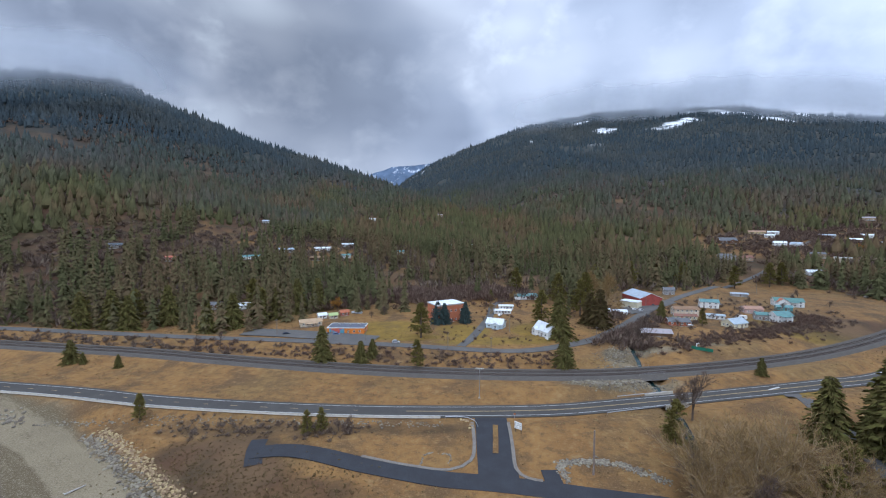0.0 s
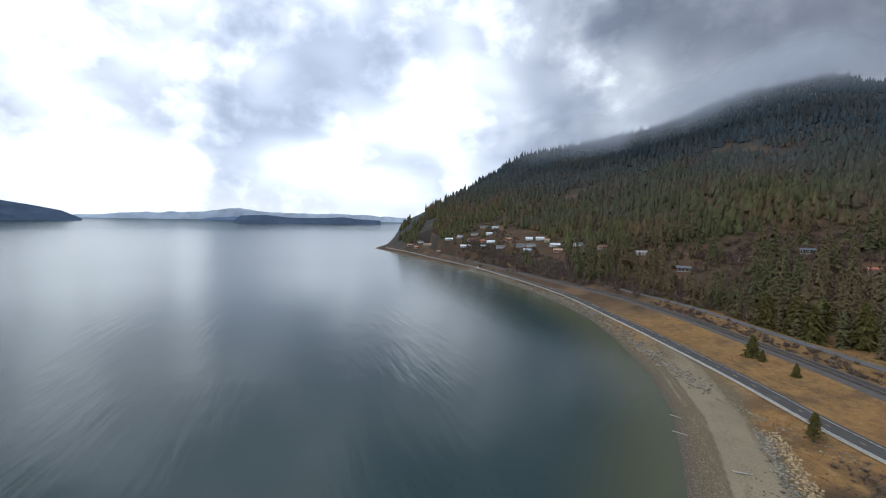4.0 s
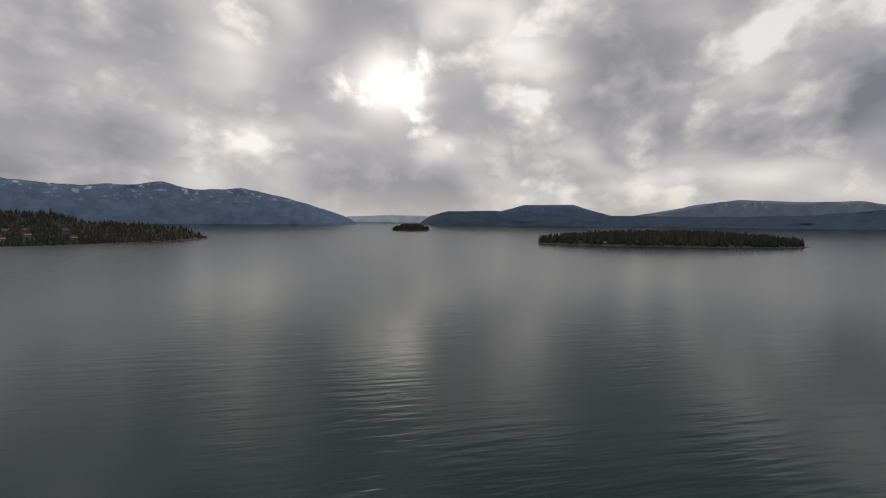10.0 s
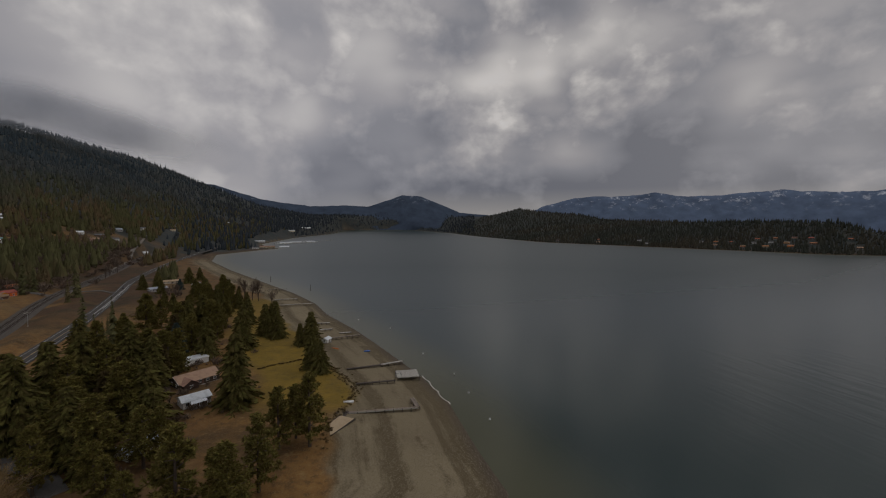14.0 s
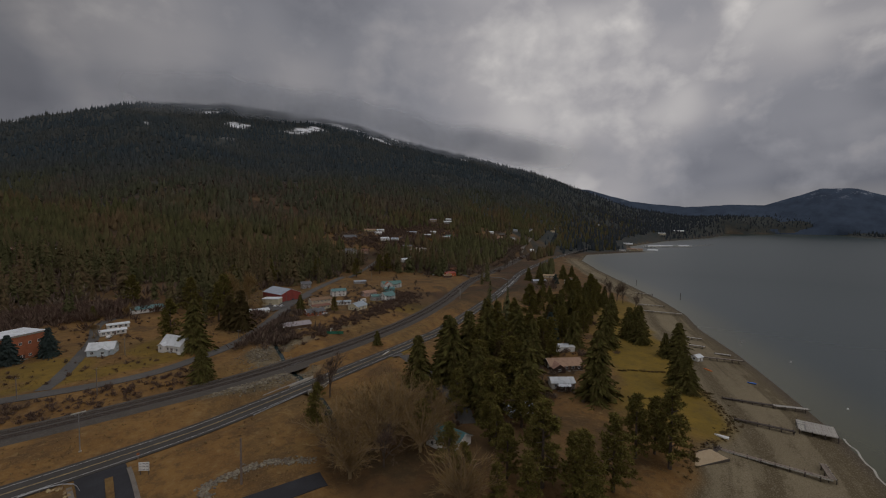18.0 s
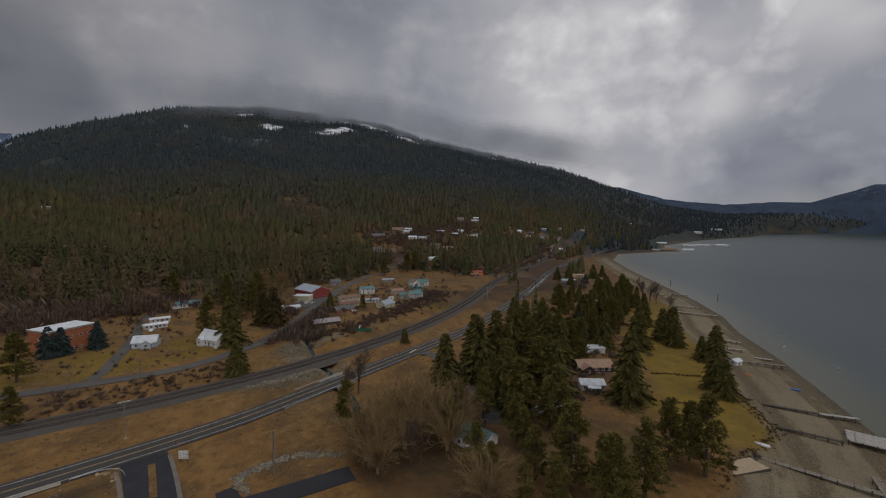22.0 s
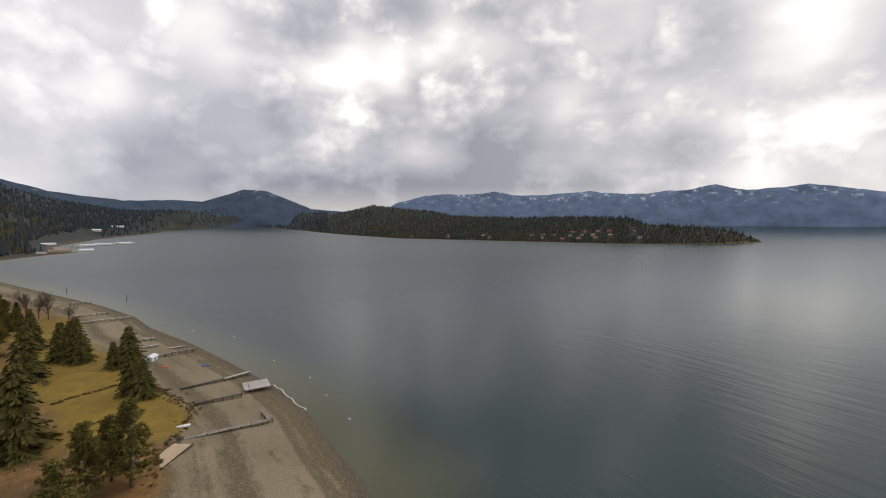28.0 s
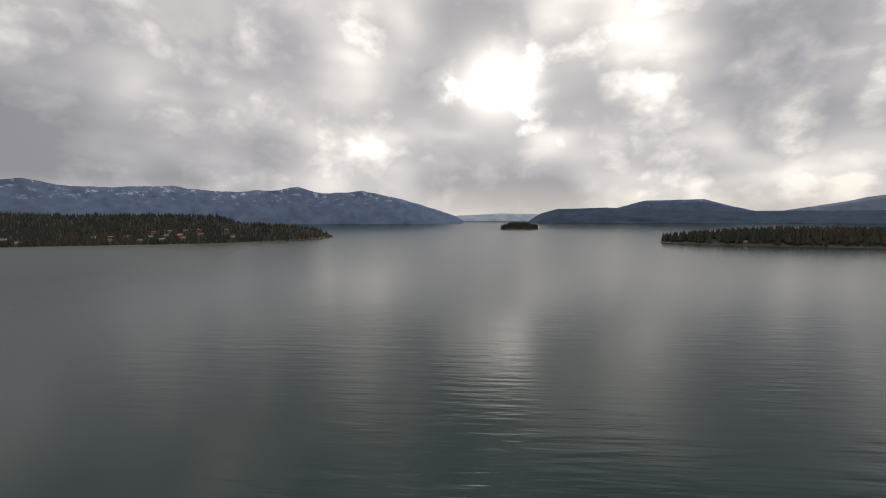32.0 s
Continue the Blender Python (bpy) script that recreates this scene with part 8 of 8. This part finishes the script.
def far_ridge(name, table, dist, deep, mat, label, rough_=0.06, seed=0):
    """A distant ridge: a crest by bearing and angle, with spurs running down to the water."""
    az = np.arange(table[0][0], table[-1][0] + 0.01, 0.15)
    el = along(table, az)
    n1 = rough(az * 60, az * 0 + seed * 17, 140, 4, seed)
    top = EYE + dist * np.tan(np.radians(el + rough_ * n1))
    base = float(lake_level(np.array([dist - deep]))[0]) - 2
    rows = 9
    v = np.zeros((rows, len(az), 3))
    for k in range(rows):
        u = k / (rows - 2) if k < rows - 1 else 1.25
        r = dist - deep * (1 - u)
        spur = rough(az * 60, np.full_like(az, 60.0 * k + seed * 100), 170, 3, seed + 5)
        w_ = min(u, 1) ** 0.9
        z = base + (top - base) * (w_ if k < rows - 1 else 0.2) + spur * (top - base) * 0.10 * math.sin(math.pi * min(u, 1))
        rr = r + spur * deep * 0.12 * (k not in (0, rows - 2))
        v[k] = np.stack([rr * np.sin(np.radians(az)), rr * np.cos(np.radians(az)), np.maximum(z, base)], 1)
    n = len(az)
    i, j = np.meshgrid(np.arange(rows - 1), np.arange(n - 1), indexing="ij")
    q = np.stack([i * n + j, i * n + j + 1, (i + 1) * n + j + 1, (i + 1) * n + j], -1).reshape(-1, 4)
    return tagged(new(name, mesh_arrays(name, v.reshape(-1, 3), q, mat, None, True)), label, "mountains", kind="structure")


# aerial haze is painted in: base colours bluer and paler than the real slopes
HAZE_BLUE_FOREST = hazed_material("far_forest", (0.072, 0.098, 0.140), False, 0, 1)
BAY_SLOPE = hazed_material("bay_slope", (0.066, 0.088, 0.126), True, 300, 520)
HAZE_BLUE_RANGE = hazed_material("far_range", (0.135, 0.180, 0.265), True, 200, 380)
HAZE_RANGE = hazed_material("haze_range", (0.42, 0.48, 0.55), True, 130, 260)
PALE_RANGE = hazed_material("pale_range", (0.22, 0.27, 0.34), True, 200, 340)
far_ridge("far_range_south", [(104, 0.8), (108, 2.6), (112, 3.6), (118, 3.8), (121.5, 4.15), (125, 3.55), (130, 3.7), (133.6, 4.05), (137, 3.7), (140.5, 3.45), (144, 3.8), (147.5, 4.2), (150.5, 3.4), (153, 3.7), (155.5, 4.0), (160, 3.05), (164, 2.0), (167, 0.9), (169, 0.1), (171, -0.7)], 4880, 420, HAZE_BLUE_RANGE, "hazy blue mountain range with snow streaks", 0.12, 1)
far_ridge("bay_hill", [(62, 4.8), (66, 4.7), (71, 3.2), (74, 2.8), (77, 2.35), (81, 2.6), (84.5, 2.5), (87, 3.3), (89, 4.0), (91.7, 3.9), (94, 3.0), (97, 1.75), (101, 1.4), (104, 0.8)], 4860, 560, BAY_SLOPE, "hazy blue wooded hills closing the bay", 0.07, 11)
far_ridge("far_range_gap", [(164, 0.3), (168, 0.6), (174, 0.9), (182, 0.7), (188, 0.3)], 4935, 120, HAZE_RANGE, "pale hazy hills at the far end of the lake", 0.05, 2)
far_ridge("far_shore_hill", [(177.6, -0.6), (178.8, 0.3), (179.8, 0.9), (182, 1.45), (188, 1.55), (192, 1.3), (200, 1.0), (207, 0.9), (217, 0.85), (223, 1.0), (228.4, 1.5), (233, 1.65), (236, 1.05), (238, 0.6), (239.6, -0.2)], 4800, 260, HAZE_BLUE_FOREST, "low dark wooded hills across the lake", 0.03, 3)
far_ridge("far_round_hill", [(186, 0.8), (190, 1.7), (192.5, 2.4), (198.6, 2.35), (201, 1.6), (204, 0.8)], 4910, 90, HAZE_BLUE_RANGE, "rounded blue hill behind the far shore", 0.04, 4)
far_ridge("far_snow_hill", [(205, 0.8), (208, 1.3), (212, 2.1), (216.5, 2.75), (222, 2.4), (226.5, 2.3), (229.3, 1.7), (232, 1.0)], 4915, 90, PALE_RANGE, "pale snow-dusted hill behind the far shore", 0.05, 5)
far_ridge("far_islet_long", [(253.6, -0.3), (254.5, 0.5), (257.4, 0.62), (260, 0.3), (262.6, 0.3), (266.9, 0.5), (269, 0.25), (272, 0.1)], 4700, 200, HAZE_BLUE_FOREST, "low wooded island on the horizon", 0.03, 6)
far_ridge("far_islet_small", [(248.6, -0.2), (251, 0.15), (254, 0.35), (257, 0.2)], 4890, 100, HAZE_BLUE_RANGE, "faint hazy island on the horizon", 0.03, 7)
far_ridge("far_range_west", [(238, 0.2), (243, 0.5), (250.5, 0.9), (254.3, 1.3), (258, 0.9), (265.5, 1.0), (272.4, 0.7), (280, 0.4)], 4940, 60, HAZE_RANGE, "snowy mountains coloured pale as if lost in cloud", 0.12, 8)
far_ridge("gap_peak", [(-13, 5.6), (-10, 6.7), (-7, 7.7), (-3.3, 8.0), (0, 8.4), (2, 8.0)], 4800, 500, HAZE_BLUE_RANGE, "snow-dusted peak seen through the valley", 0.15, 9)


# ---- cloud resting on the mountain tops ----
def cloud_material():
    m = bpy.data.materials.new("hill_cloud")
    m.use_nodes = True
    n = Nodes(m.node_tree)
    where = n.node("ShaderNodeNewGeometry").outputs["Position"]
    dense = n.node("ShaderNodeAttribute", attribute_name="dense").outputs["Fac"]
    puff = n.ramp(n.noise(0.0035, 4, where, 0.5), (0.25, 0.0), (0.65, 1.0))
    k = n.math("MULTIPLY", dense, n.math("ADD", 0.5, n.math("MULTIPLY", puff, 0.45)), True)
    d = n.node("ShaderNodeBsdfDiffuse", {0: (0.62, 0.65, 0.71, 1)})
    t = n.node("ShaderNodeBsdfTranslucent", {0: (0.62, 0.65, 0.71, 1)})
    mix_ = n.node("ShaderNodeMixShader", {0: 0.5, 1: d.outputs[0], 2: t.outputs[0]})
    clear_ = n.node("ShaderNodeBsdfTransparent")
    out = n.node("ShaderNodeMixShader", {0: k, 1: clear_.outputs[0], 2: mix_.outputs[0]})
    n.node("ShaderNodeOutputMaterial", {0: out.outputs[0]})
    return m


CLOUD = cloud_material()


def cloud_bank(name, table, dist, above, label, seed):
    """A thin veil of cloud hanging along a crest: bearing, angle where it begins."""
    az = np.arange(table[0][0], table[-1][0] + 0.01, 0.5)
    el0 = along(table, az) + 0.5 * rough(az * 50, az * 0 + seed * 31, 240, 4, seed)
    rows = 14
    v, dense = np.zeros((rows, len(az), 3)), np.zeros((rows, len(az)))
    ends = ramp01(az, az[0], az[0] + 22) * (1 - ramp01(az, az[-1] - 14, az[-1]))
    for k in range(rows):
        u = k / (rows - 1)
        r = dist + 60 * math.sin(3 * u) - 250 * u
        el = el0 + above * u
        v[k] = np.stack([r * np.sin(np.radians(az)), r * np.cos(np.radians(az)), EYE + r * np.tan(np.radians(el))], 1)
        dense[k] = float(ramp01(u, 0, 0.42)) * (1 - float(ramp01(u, 0.62, 1.0))) * ends
    n = len(az)
    i, j = np.meshgrid(np.arange(rows - 1), np.arange(n - 1), indexing="ij")
    q = np.stack([i * n + j, i * n + j + 1, (i + 1) * n + j + 1, (i + 1) * n + j], -1).reshape(-1, 4)
    ob = new(name, mesh_arrays(name, v.reshape(-1, 3), q, CLOUD, {"dense": dense.ravel()}, True))
    return tagged(ob, label, "cloud", kind="structure")


cloud_bank("cloud_bank_west", [(-76, 6.4), (-66, 7.6), (-56, 9.0), (-46, 11.9), (-38, 13.2), (-26, 11.8)], 1330, 7.0, "grey cloud wrapping the western mountain top", 3)
cloud_bank("cloud_bank_north", [(0, 9.8), (10, 11.1), (20, 12.1), (30, 11.8), (40, 10.2), (50, 8.0), (60, 6.4), (70, 5.2)], 2550, 6.0, "low grey cloud along the northern ridge", 5)
